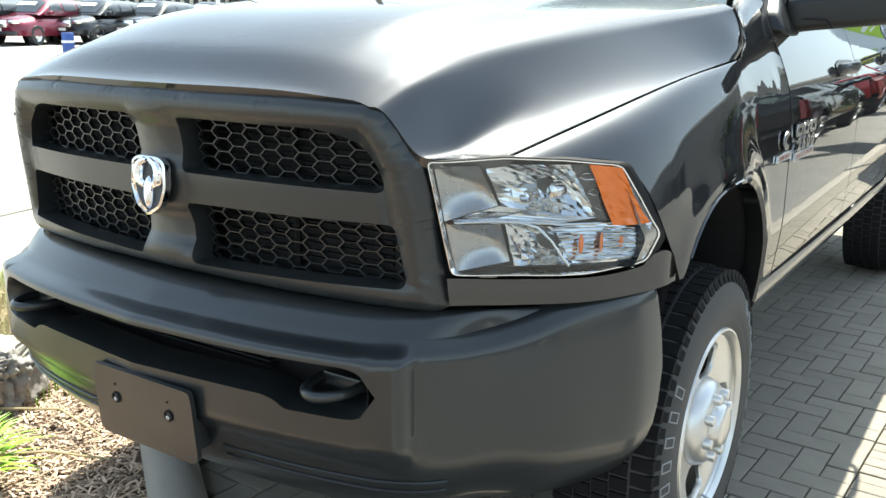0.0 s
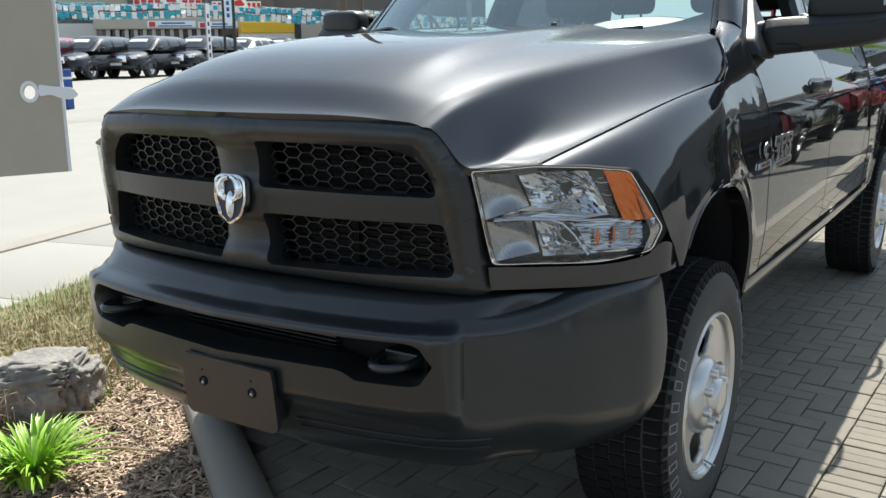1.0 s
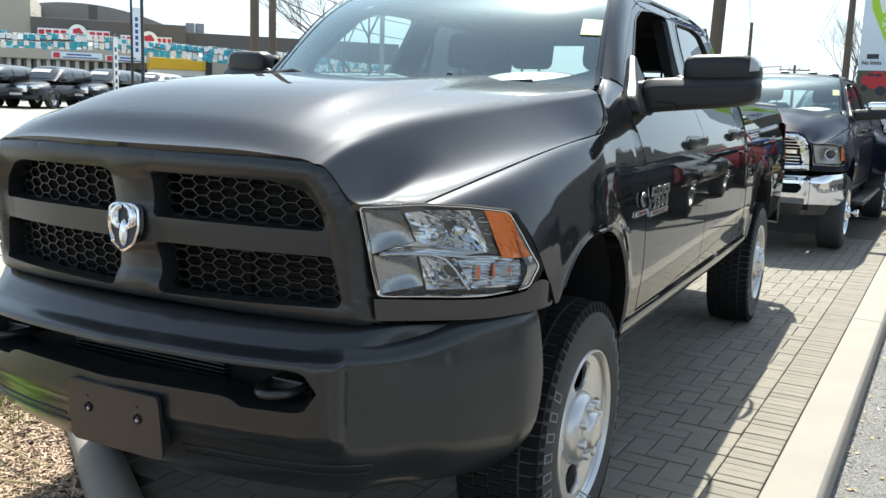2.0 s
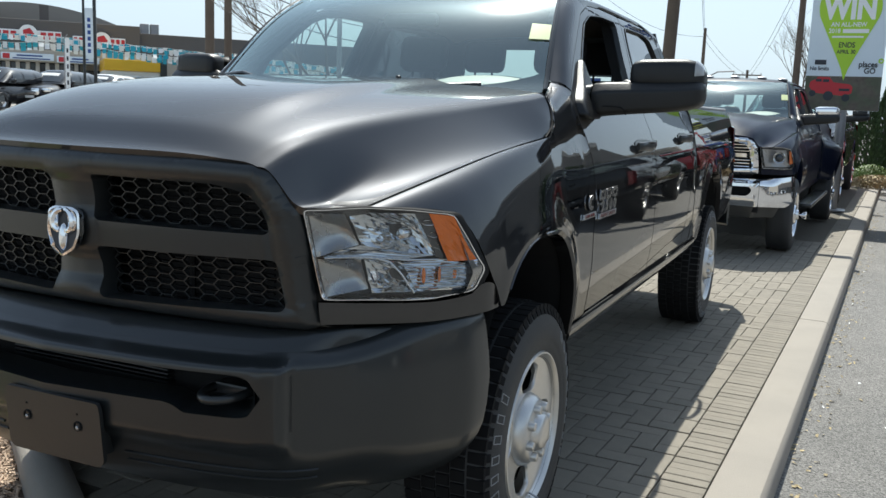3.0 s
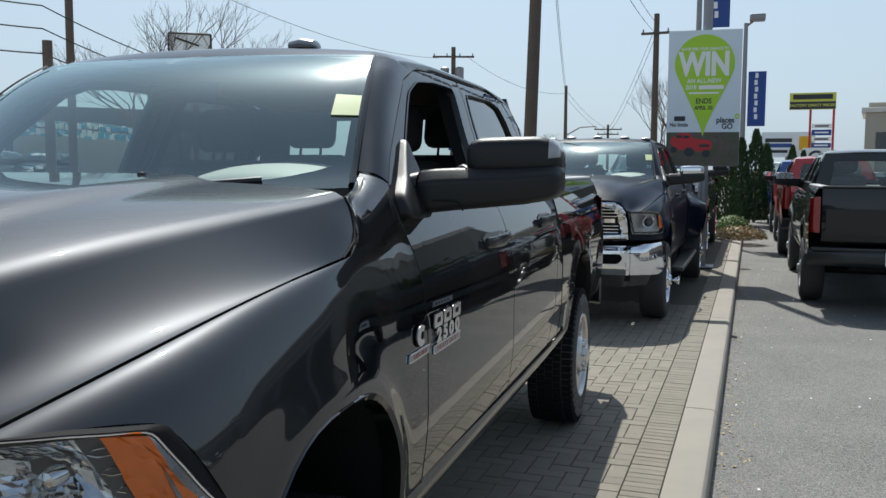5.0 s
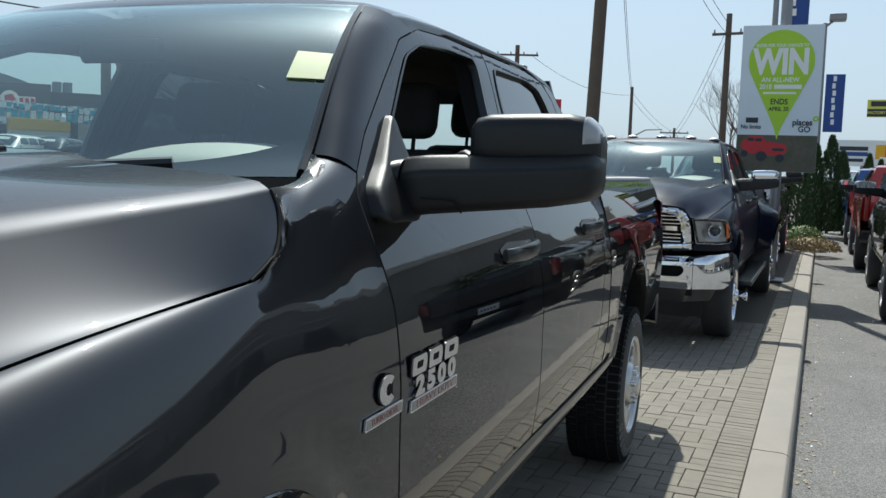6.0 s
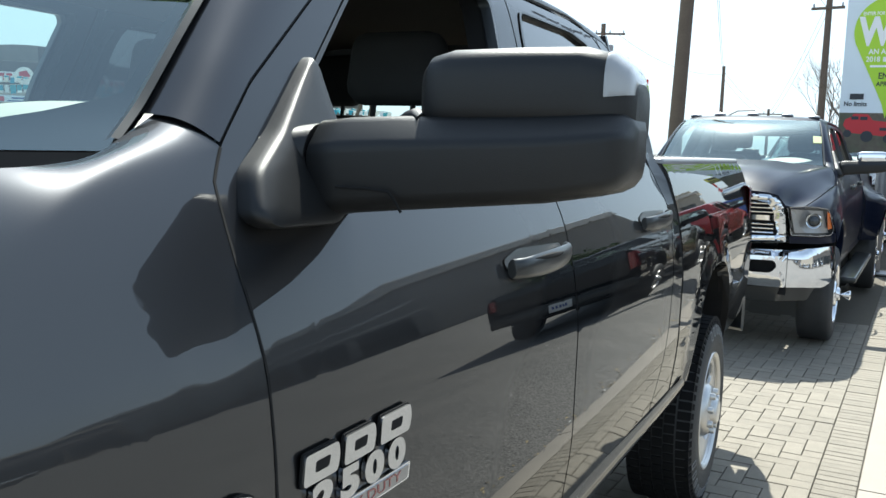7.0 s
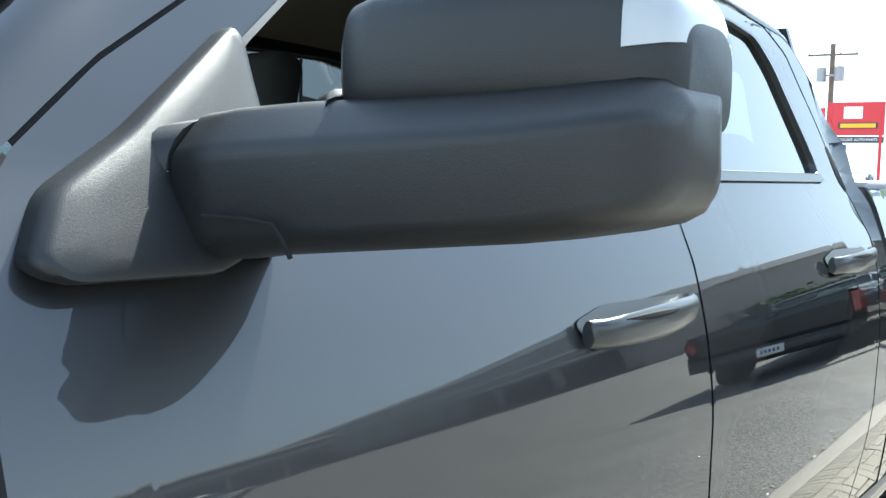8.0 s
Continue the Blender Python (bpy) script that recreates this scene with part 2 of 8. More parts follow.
M["sign_green"] = mat("lime_green_print", (0.46, 0.72, 0.045), 0.5, vary=0.05, scale=3)
M["sign_blue"] = mat("pale_blue_print", (0.76, 0.84, 0.90), 0.5, vary=0.06, scale=2)
M["sign_white"] = mat("white_print", (0.92, 0.92, 0.91), 0.5, vary=0.03, scale=3)
M["sign_dark"] = mat("dark_print", (0.03, 0.035, 0.045), 0.5, vary=0.1, scale=3)
M["sign_rock"] = mat("printed_hillside", (0.14, 0.11, 0.085), 0.5, vary=0.5, scale=3.5, fine=0.4, fine_scale=14, second=(0.07, 0.085, 0.05))
M["banner_blue"] = mat("blue_banner_cloth", (0.035, 0.085, 0.30), 0.7, vary=0.1, scale=3)
M["red_sign"] = mat("red_sign_panel", (0.55, 0.03, 0.04), 0.5, vary=0.06, scale=2)
M["card"] = mat("brown_grey_sign_back", (0.40, 0.355, 0.28), 0.75, vary=0.07, scale=3, fine=0.05, fine_scale=60)
M["cable"] = mat("black_cable", (0.015, 0.015, 0.016), 0.7)
M["teal"] = mat("teal_pennant_plastic", (0.02, 0.32, 0.42), 0.5, vary=0.1, scale=2)
M["galv"] = mat("galvanised_steel", (0.30, 0.30, 0.31), 0.5, 0.7, vary=0.1, scale=4)


# ---- mesh helpers ----
def part(name, bm, material, parent=None, label="", smooth=True, angle=38):
    me = bpy.data.meshes.new(name)
    bm.to_mesh(me)
    bm.free()
    if isinstance(material, (list, tuple)):
        for k in material:
            me.materials.append(M[k])
    else:
        me.materials.append(M[material])
    if smooth:
        for p in me.polygons:
            p.use_smooth = True
        me.set_sharp_from_angle(angle=radians(angle))
    ob = new(name, me)
    ob.parent = parent
    if label:
        ob["label"] = label
    return ob


def thing(name, label, category, group="", m=None, kind=""):
    e = new(name)
    e.empty_display_size = 0.2
    if m is not None:
        e.matrix_world = m
    return tagged(e, label, category, group, kind)


def interp(xs, ys):
    """A smooth monotone-ish curve through a few control values."""
    xs, ys = np.array(xs, float), np.array(ys, float)
    d = np.diff(ys) / np.diff(xs)
    t = np.zeros_like(xs)
    t[0], t[-1] = d[0], d[-1]
    for i in range(1, len(xs) - 1):
        t[i] = 0 if d[i - 1] * d[i] <= 0 else 2 * d[i - 1] * d[i] / (d[i - 1] + d[i])

    def f(x):
        x = min(max(x, xs[0]), xs[-1])
        i = min(int(np.searchsorted(xs, x, 'right')) - 1, len(xs) - 2)
        h = xs[i + 1] - xs[i]
        s = (x - xs[i]) / h
        return float((2 * s**3 - 3 * s**2 + 1) * ys[i] + (s**3 - 2 * s**2 + s) * h * t[i] + (-2 * s**3 + 3 * s**2) * ys[i + 1] + (s**3 - s**2) * h * t[i + 1])
    return f


def step(a, b, x):
    s = min(max((x - a) / (b - a), 0.0), 1.0)
    return s * s * (3 - 2 * s)


def orient(bm, out):
    bmesh.ops.recalc_face_normals(bm, faces=bm.faces)
    bm.normal_update()
    if sum((f.normal.dot(Vector(out)) * f.calc_area() for f in bm.faces)) < 0:
        bmesh.ops.reverse_faces(bm, faces=bm.faces)


def sheet(f, nu, nv, out, closed=False, bm=None):
    """A grid of f(u, v), u and v from 0 to 1."""
    bm = bm or bmesh.new()
    rows = [[bm.verts.new(f(i / nu, j / nv)) for j in range(nv + 1)] for i in range(nu if closed else nu + 1)]
    n = len(rows)
    for i in range(nu):
        for j in range(nv):
            a, b = rows[i], rows[(i + 1) % n]
            bm.faces.new((a[j], b[j], b[j + 1], a[j + 1]))
    if out:
        orient(bm, out)
    return bm


def rpoly(pts, r=0.02, n=4):
    """A polygon with rounded corners."""
    out = []
    k = len(pts)
    for i in range(k):
        p, a, b = Vector(pts[i]), Vector(pts[i - 1]), Vector(pts[(i + 1) % k])
        da, db = a - p, b - p
        rr = min(r, da.length * 0.45, db.length * 0.45)
        s, e = p + da.normalized() * rr, p + db.normalized() * rr
        for j in range(n + 1):
            t = j / n
            out.append(tuple((1 - t)**2 * s + 2 * t * (1 - t) * p + t * t * e))
    return out


def dense(loop, d):
    """The same loop with long edges split."""
    out = []
    for i, p in enumerate(loop):
        q = loop[(i + 1) % len(loop)]
        n = max(1, int(math.dist(p, q) / d + 0.5))
        out += [tuple(p[c] + (q[c] - p[c]) * k / n for c in (0, 1)) for k in range(n)]
    return out


def fill(outer, holes, fmap, du, dv, out):
    """A sheet with holes, drawn flat in (u, v) and laid on the surface fmap(u, v)."""
    bm = bmesh.new()
    for loop in [outer, *holes]:
        loop = dense(loop, max(min(du or 1, dv or 1), 0.02))
        vs = [bm.verts.new((p[0], p[1], 0)) for p in loop]
        for i in range(len(vs)):
            bm.edges.new((vs[i], vs[(i + 1) % len(vs)]))
    bmesh.ops.triangle_fill(bm, use_beauty=True, use_dissolve=False, edges=bm.edges[:])
    for axis, d in ((0, du), (1, dv)):
        if d:
            lo, hi = min(p[axis] for p in outer), max(p[axis] for p in outer)
            n = int((hi - lo) / d)
            for i in range(1, n + 1):
                co, no = [0, 0, 0], [0, 0, 0]
                co[axis], no[axis] = lo + (hi - lo) * i / (n + 1), 1
                bmesh.ops.bisect_plane(bm, geom=bm.verts[:] + bm.edges[:] + bm.faces[:], dist=1e-5, plane_co=co, plane_no=no)
    for v in bm.verts:
        v.co = fmap(v.co.x, v.co.y)
    orient(bm, out)
    return bm


def wall(bm, loop, maps, closed=True, d=0.03):
    """A band that follows a loop through several mappings (an opening's side)."""
    loop = dense(loop, d) if closed else loop
    rings = [[bm.verts.new(m(*p)) for p in loop] for m in maps]
    n = len(loop)
    for a, b in zip(rings, rings[1:]):
        for i in range(n if closed else n - 1):
            bm.faces.new((a[i], a[(i + 1) % n], b[(i + 1) % n], b[i]))
    return bm


def box(bm, lo, hi, bevel=0.0, seg=2, m=None):
    """A box with rounded edges."""
    r = bmesh.ops.create_cube(bm, size=1, matrix=Matrix.Translation([(a + b) / 2 for a, b in zip(lo, hi)]) @ Matrix.Diagonal([*(b - a for a, b in zip(lo, hi)), 1]))
    vs = r["verts"]
    if bevel:
        es = list({e for v in vs for e in v.link_edges})
        g = bmesh.ops.bevel(bm, geom=es, offset=bevel, segments=seg, affect='EDGES', profile=0.5)
        vs = list({v for f in g["faces"] for v in f.verts} | {v for v in vs if v.is_valid})
    if m is not None:
        bmesh.ops.transform(bm, matrix=m, verts=vs)
    return bm


def tube(bm, pts, r, n=8, cap=True):
    """A round bar along points; r is one radius or one for each point."""
    pts = [Vector(p) for p in pts]
    rs = r if isinstance(r, (list, tuple)) else [r] * len(pts)
    rings = []
    side = None
    for i, p in enumerate(pts):
        d = (pts[min(i + 1, len(pts) - 1)] - pts[max(i - 1, 0)]).normalized()
        if side is None:
            side = d.orthogonal().normalized()
        side = (side - d * side.dot(d)).normalized()
        up = d.cross(side)
        rings.append([bm.verts.new(p + rs[i] * (math.cos(2 * math.pi * k / n) * side + math.sin(2 * math.pi * k / n) * up)) for k in range(n)])
    for a, b in zip(rings, rings[1:]):
        for k in range(n):
            bm.faces.new((a[k], a[(k + 1) % n], b[(k + 1) % n], b[k]))
    if cap:
        bm.faces.new(rings[0][::-1])
        bm.faces.new(rings[-1])
    return bm


def lathe(bm, prof, n=48, axis='X', centre=(0, 0, 0)):
    """A turned form: prof holds (distance along the axis, radius)."""
    rings = []
    for a, r in prof:
        ring = []
        for k in range(n):
            t = 2 * math.pi * k / n
            c, s = r * math.cos(t), r * math.sin(t)
            p = (a, c, s) if axis == 'X' else (c, s, a)
            ring.append(bm.verts.new(Vector(p) + Vector(centre)))
        rings.append(ring)
    for a, b in zip(rings, rings[1:]):
        for k in range(n):
            bm.faces.new((a[k], a[(k + 1) % n], b[(k + 1) % n], b[k]))
    return bm


def prism(bm, loop, d, m):
    """A flat plate: loop in (x, y), thickness d along z, then moved by m."""
    a = [bm.verts.new(m @ Vector((p[0], p[1], 0))) for p in loop]
    b = [bm.verts.new(m @ Vector((p[0], p[1], d))) for p in loop]
    n = len(loop)
    bm.faces.new(a[::-1])
    bm.faces.new(b)
    for i in range(n):
        bm.faces.new((a[i], a[(i + 1) % n], b[(i + 1) % n], b[i]))
    return bm


def solid(ob, d, offset=-1.0):
    md = ob.modifiers.new("thickness", 'SOLIDIFY')
    md.thickness, md.offset = d, offset
    me = bpy.data.meshes.new_from_object(ob.evaluated_get(bpy.context.evaluated_depsgraph_get()))
    ob.modifiers.remove(md)
    bm = bmesh.new()
    bm.from_mesh(me)
    for e in bm.edges:
        if len(e.link_faces) == 2 and e.calc_face_angle(0) > radians(55):
            e.smooth = False
    bm.to_mesh(me)
    bm.free()
    ob.data = me
    return ob


def words(name, text, size, m, material, parent=None, depth=0.002, align='CENTER', bold=0.0):
    """Writing as a mesh: text in the built-in font, standing in the x-y plane of m."""
    cu = bpy.data.curves.new(name, 'FONT')
    cu.body, cu.size, cu.extrude, cu.align_x, cu.align_y = text, size, depth, align, 'CENTER'
    cu.offset = bold
    tmp = bpy.data.objects.new(name, cu)
    scene.collection.objects.link(tmp)
    dg = bpy.context.evaluated_depsgraph_get()
    me = bpy.data.meshes.new_from_object(tmp.evaluated_get(dg))
    bpy.data.objects.remove(tmp)
    me.materials.clear()
    me.materials.append(M[material])
    ob = new(name, me)
    ob.parent = parent
    ob.matrix_local = m
    return ob


# ---- pickup truck: front at y = 0, facing -y, wheels on z = 0 ----
PLAN = interp([0, .3, .57, .664, .72, .783, .87, .94, .989, 1.0, 1.02], [.03, .045, .088, .12, .155, .217, .30, .41, .514, .60, .8])
BASE_X = interp([.4, .55, .7, .9, 1.1, 1.25, 1.35, 1.45, 1.52, 1.6, 1.75, 1.9, 1.97], [.905, .935, .965, .985, .985, .968, .935, .885, .85, .82, .765, .71, .67])
BED_X = interp([.4, .55, .7, .9, 1.1, 1.22, 1.32, 1.42, 1.475, 1.52], [.905, .935, .965, .985, .987, .976, .957, .928, .906, .872])
SHUT_X = interp([.05, .217, .5, .8, 1.0, 1.25], [.74, .783, .848, .889, .906, .921])
SHUT_Z = interp([.05, .217, .5, .8, 1.0, 1.25], [1.165, 1.207, 1.272, 1.325, 1.35, 1.374])
WIDE = interp([.2, .4, .53, .65, 1.0, 1.5], [.90, .965, .992, 1.0, 1.0, .99])
RIDGE_X = interp([.05, .09, .4, .8, 1.1, 1.25, 1.38], [.565, .572, .635, .72, .796, .840, .868])
RIDGE_Z = interp([.05, .09, .18, .3, .6, 1.0, 1.25, 1.38], [1.295, 1.315, 1.351, 1.379, 1.425, 1.471, 1.500, 1.519])
CREST_Z = interp([0, .04, .15, .4, .8, 1.38], [1.318, 1.332, 1.400, 1.470, 1.515, 1.546])


def grille_face(x, z, d=0.0):
    return Vector((x, PLAN(abs(x)) - 0.11 * (z - 1.05) + d, z))


def arch(yc, n=2.7, a=.46, b=.65, y0=None, y1=None, count=26):
    """Wheel arch, from front to rear, as (y, z)."""
    out = []
    for i in range(count + 1):
        t = math.pi * (1 - i / count)
        c, s = math.cos(t), math.sin(t)
        out.append((yc + a * math.copysign(abs(c)**(2 / n), c), .43 + b * abs(s)**(2 / n)))
    return out


def arch_gap(y, z, yc):
    """About how far outside the arch a point lies."""
    q = (abs((y - yc) / .46)**2.7 + abs(max(z - .43, 0) / .65)**2.7)**(1 / 2.7)
    return (q - 1) * .5


def side_x(y, z):
    b = BASE_X(z)
    if y > 3.98:
        b += (BED_X(z) - b) * step(3.98, 4.04, y)
    if y < 1.6:
        fz, fx, w = SHUT_Z(y), SHUT_X(y), WIDE(y)
        if z < fz:
            c = max(0.0, 1 - (fz - z) / .28)
            f = fx + (w - fx) * math.sqrt(1 - c * c) - .10 * max(0, .85 - z)
            k = step(.92, 1.30, y)
            b = f * (1 - k) + b * k
    for yc in (.98, 4.78):
        if abs(y - yc) < .7 and z < 1.35:
            g = arch_gap(y, z, yc)
            b += .014 * math.exp(-(g / .045)**2)
    return b


def hood_z(x, y):
    x = abs(x)
    xr, zr, zc = RIDGE_X(y), RIDGE_Z(y), CREST_Z(y)
    xs, zs = SHUT_X(y), max(SHUT_Z(y), 1.2025)
    if x <= xr:
        s = x / xr
        dome = .016 * step(.05, .5, y) * (1 - step(.40, .50, x))
        z = zr + (zc - zr) * (1 - s**3.2) + dome
        return z - .007 * step(xr - .03, xr, x)
    s = min((x - xr) / max(xs - .0035 - xr, .02), 1)
    k = step(.12, .45, y)
    return zs + (zr - .007 - zs) * (k * (1 - s)**(1.15 + 1.0 * (1 - step(.1, 1.1, y)) - .5 * step(1.0, 1.28, y)) + (1 - k) * (1 - step(0, .5, s)))


def hood_plan(u, v):
    """u across from the middle to the side, v from front to back."""
    if u < .62:
        k = u / .62
        y = (.012 + .056 * k**2.2) * (1 - v) + (1.338 + .022 * k**3 - .030 * k**14) * v
        return k * RIDGE_X(y), y
    k = (u - .62) / .38
    fy = .068 + .036 * k / .4 if k < .4 else .104 + .113 * (k - .4) / .6
    back = interp([0, .3, .6, .8, .92, 1.0], [1.330, 1.324, 1.306, 1.280, 1.245, 1.185])(k)
    y = fy * (1 - v) + back * v
    r, s = RIDGE_X(y), SHUT_X(y) - .003
    if y > 1.25:
        s = .921 - .012 * (y - 1.25) / .12
    return r + (s - r) * k, y


def hood_point(u, v):
    a = abs(u)
    x, y = hood_plan(a, v)
    z = hood_z(x, y)
    return Vector((math.copysign(x, u), y, z))


def fender_low(y):
    """Lower edge of the front fender."""
    top = interp([.217, .30, .423, .53, .585], [1.205, 1.202, 1.186, 1.03, .955])
    if y < .585:
        return top(y)
    if y < 1.44:
        q = abs((y - .98) / .46)
        return max(.62 if y > .98 else .915, .43 + .65 * max(0, 1 - min(q, 1)**2.7)**(1 / 2.7))
    return .62


def fender_top(y):
    if y <= 1.25:
        return SHUT_Z(y)
    return interp([1.25, 1.318, 1.372, 1.45, 1.60, 1.69], [1.374, 1.405, 1.455, 1.49, 1.52, 1.532])(y)


def DOOR_EDGE(z):
    """Front edge of the front door."""
    return float(np.interp(z, [.60, .69, .97, 1.14, 1.27, 1.384, 1.487, 1.532], [1.648, 1.645, 1.633, 1.630, 1.636, 1.638, 1.657, 1.694]))


def both(build):
    """Runs build(sign) for the driver's side (+1) and the other side (-1)."""
    return [build(s) for s in (1, -1)]


def flip(bm, s):
    if s < 0:
        bmesh.ops.scale(bm, vec=(-1, 1, 1), verts=bm.verts)
        bmesh.ops.reverse_faces(bm, faces=bm.faces)
    return bm


DOOR_F = [(1.694, 1.532), (1.657, 1.487), (1.638, 1.384), (1.636, 1.27), (1.630, 1.14), (1.633, .97), (1.645, .69), (2.786, .69), (2.788, 1.0),
          (2.796, 1.28), (2.826, 1.38), (2.862, 1.55), (2.925, 1.80), (2.945, 1.938), (2.60, 1.940), (2.36, 1.928), (2.18, 1.875), (1.79, 1.615)]
WIN_F = [(1.905, 1.535), (1.935, 1.635), (2.19, 1.838), (2.33, 1.885), (2.55, 1.902), (2.80, 1.902), (2.815, 1.88), (2.765, 1.70), (2.745, 1.535)]
DOOR_R = [(2.794, .69), (2.796, 1.0), (2.804, 1.28), (2.834, 1.38), (2.870, 1.55), (2.933, 1.80), (2.953, 1.938), (3.50, 1.938), (3.70, 1.915), (3.80, 1.85),
          (3.87, 1.70), (3.945, 1.47), (3.958, 1.37), (3.885, 1.22), (3.845, .95), (3.765, .80), (3.715, .69)]
WIN_R = [(2.925, 1.535), (2.985, 1.83), (3.02, 1.895), (3.45, 1.897), (3.60, 1.875), (3.67, 1.80), (3.745, 1.60), (3.76, 1.535)]
CORNER = [(3.712, 1.92), (3.86, 1.90), (3.955, 1.80), (4.005, 1.62), (4.02, 1.45), (4.02, .69), (3.725, .69), (3.775, .80), (3.855, .95), (3.895, 1.22),
          (3.968, 1.37), (3.955, 1.47), (3.88, 1.70), (3.81, 1.855)]


def tyre_and_rim(parent, m, detail, chrome=False, hub=False):
    wheel = new("wheel")
    wheel.parent = parent
    wheel.matrix_local = m
    bm = bmesh.new()
    R = .422
    lathe(bm, [(-.13, .24), (-.135, .30), (-.138, .36), (-.128, .395), (-.11, R - .012), (-.05, R - .008), (0, R - .008), (.05, R - .008), (.108, R - .011),
               (.124, .398), (.136, .372), (.143, .34), (.146, .305), (.1445, .302), (.1435, .288), (.140, .272), (.136, .264), (.128, .240)], 84)
    if detail:
        core, bm = bm, bmesh.new()
        for k in range(64):
            a = 2 * math.pi * k / 64
            for j, (x0, x1) in enumerate(((-.128, -.075), (-.068, -.026), (-.02, .02), (.026, .068), (.075, .128))):
                aa = a + (.5 if j % 2 else 0) * 2 * math.pi / 64
                rot = Matrix.Rotation(aa, 4, 'X') @ Matrix.Rotation(radians(12 if j < 2 else -12 if j > 2 else 0), 4, 'Y')
                rr = R - (.006 if j in (0, 4) else 0)
                bmesh.ops.create_cube(bm, size=1, matrix=Matrix.Rotation(aa, 4, 'X') @ Matrix.Translation(((x0 + x1) / 2, 0, rr - .009)) @ Matrix.Diagonal((x1 - x0, .033, .016, 1)))
            # shoulder lugs
            bmesh.ops.create_cube(bm, size=1, matrix=Matrix.Rotation(a, 4, 'X') @ Matrix.Translation((.122, 0, R - .026)) @ Matrix.Rotation(radians(-22), 4, 'Y') @ Matrix.Diagonal((.014, .024, .034, 1)))
        tread = bm
        bm = core
    tyre = part("tyre", bm, "rubber", wheel, "black all-terrain tyre with blocky tread")
    if detail:
        part("tread", tread, "tread", tyre, "blocky tyre tread", smooth=False)["kind"] = "stuff"
    if detail:
        # outlined writing on the sidewall, kept as plain outlined bars
        h, w, t = .019, .013, .0026
        bm = bmesh.new()
        for lo, hi in (((0, -w, -h), (.003, -w + t, h)), ((0, w - t, -h), (.003, w, h)), ((0, -w + t, h - t), (.003, w - t, h)), ((0, -w + t, -h), (.003, w - t, -h + t))):
            box(bm, lo, hi)
        bar = part("sidewall_marking", bm, "letter", tyre, "outlined white bar on the sidewall", smooth=False)
        for k in range(18):
            ob = bar if k == 0 else new("sidewall_marking", bar.data)
            ob.parent = tyre
            a = (-2.0, 1.10)[k // 9] + k % 9 * .168
            ob.matrix_local = Matrix.Rotation(a, 4, 'X') @ Matrix.Translation((.1385, 0, .356)) @ Matrix.Rotation(radians(-13), 4, 'Y')
    # rim face with four openings
    holes = []
    for k in range(4):
        a0 = 2 * math.pi * k / 4
        loop = [(r, a0 + d) for r, d in ((.130, -.36), (.160, -.44), (.212, -.32), (.226, .0), (.212, .32), (.160, .44), (.130, .36))]
        holes.append(rpoly([(r * math.cos(a), r * math.sin(a)) for r, a in loop], .018, 3))
    outer = [(.238 * math.cos(2 * math.pi * k / 60), .238 * math.sin(2 * math.pi * k / 60)) for k in range(60)]
    depth = interp([0, .09, .115, .165, .205, .238], [.112, .112, .106, .106, .113, .120])

    def face(u, v, d=0.0):
        return Vector((depth(math.hypot(u, v)) - d, u, v))
    bm = fill(outer, holes, face, .03 if detail else .06, .03 if detail else .06, (1, 0, 0))
    inside = lambda p, loop: sum((a[1] > p.z) != (b[1] > p.z) and p.y < (b[0] - a[0]) * (p.z - a[1]) / (b[1] - a[1]) + a[0] for a, b in zip(loop, loop[1:] + loop[:1])) % 2
    bmesh.ops.delete(bm, geom=[f_ for f_ in bm.faces if any(inside(f_.calc_center_median(), h_) for h_ in holes)], context='FACES_ONLY')
    for h_ in holes:
        cu, cv = sum(p[0] for p in h_) / len(h_), sum(p[1] for p in h_) / len(h_)
        wall(bm, h_, [face, lambda u, v, cu=cu, cv=cv: face(cu + (u - cu) * .93, cv + (v - cv) * .95, .006), lambda u, v, cu=cu, cv=cv: face(cu + (u - cu) * .94, cv + (v - cv) * .94, .016)], d=.02)
    lathe(bm, [(.120, .238), (.128, .241), (.137, .248), (.142, .253), (.141, .258), (.128, .264), (.10, .250), (-.05, .235), (-.12, .24)], 60)
    bmesh.ops.recalc_face_normals(bm, faces=bm.faces)
    rim = part("rim", bm, "chrome" if chrome else "wheel_silver", wheel, "silver steel wheel with four openings")
    # full-width dark disc gives the openings their shade by colour
    bm = bmesh.new()
    lathe(bm, [(.054, .234), (.056, .1), (.056, .02)], 32)
    part("brake_disc", bm, "dark", wheel, "dark disc standing for the shade behind the wheel openings")
    bm = bmesh.new()
    lathe(bm, [(.102, .122), (.114, .120), (.128, .113), (.142, .102), (.148, .090), (.150, .066), (.157, .060), (.170, .056), (.176, .048), (.178, .03), (.177, .001)] + ([(.25, .045), (.26, .035), (.262, .001)] if hub else []), 40)
    part("centre_cap", bm, "chrome" if chrome else "wheel_silver", rim, "bright domed hub cap")
    for k in range(8 if detail else 0):
        a = 2 * math.pi * (k + .5) / 8
        bm = bmesh.new()
        lathe(bm, [(.12, .0165), (.160, .0155), (.166, .013), (.168, .001)], 14, centre=(0, .0835 * math.cos(a), .0835 * math.sin(a)))
        part("lug_nut", bm, "wheel_silver", rim)
    if detail:
        bm = bmesh.new()
        tube(bm, [(.122, .05, -.225), (.155, .058, -.240)], .004, 6)
        part("valve_stem", bm, "steel", rim)
    return wheel


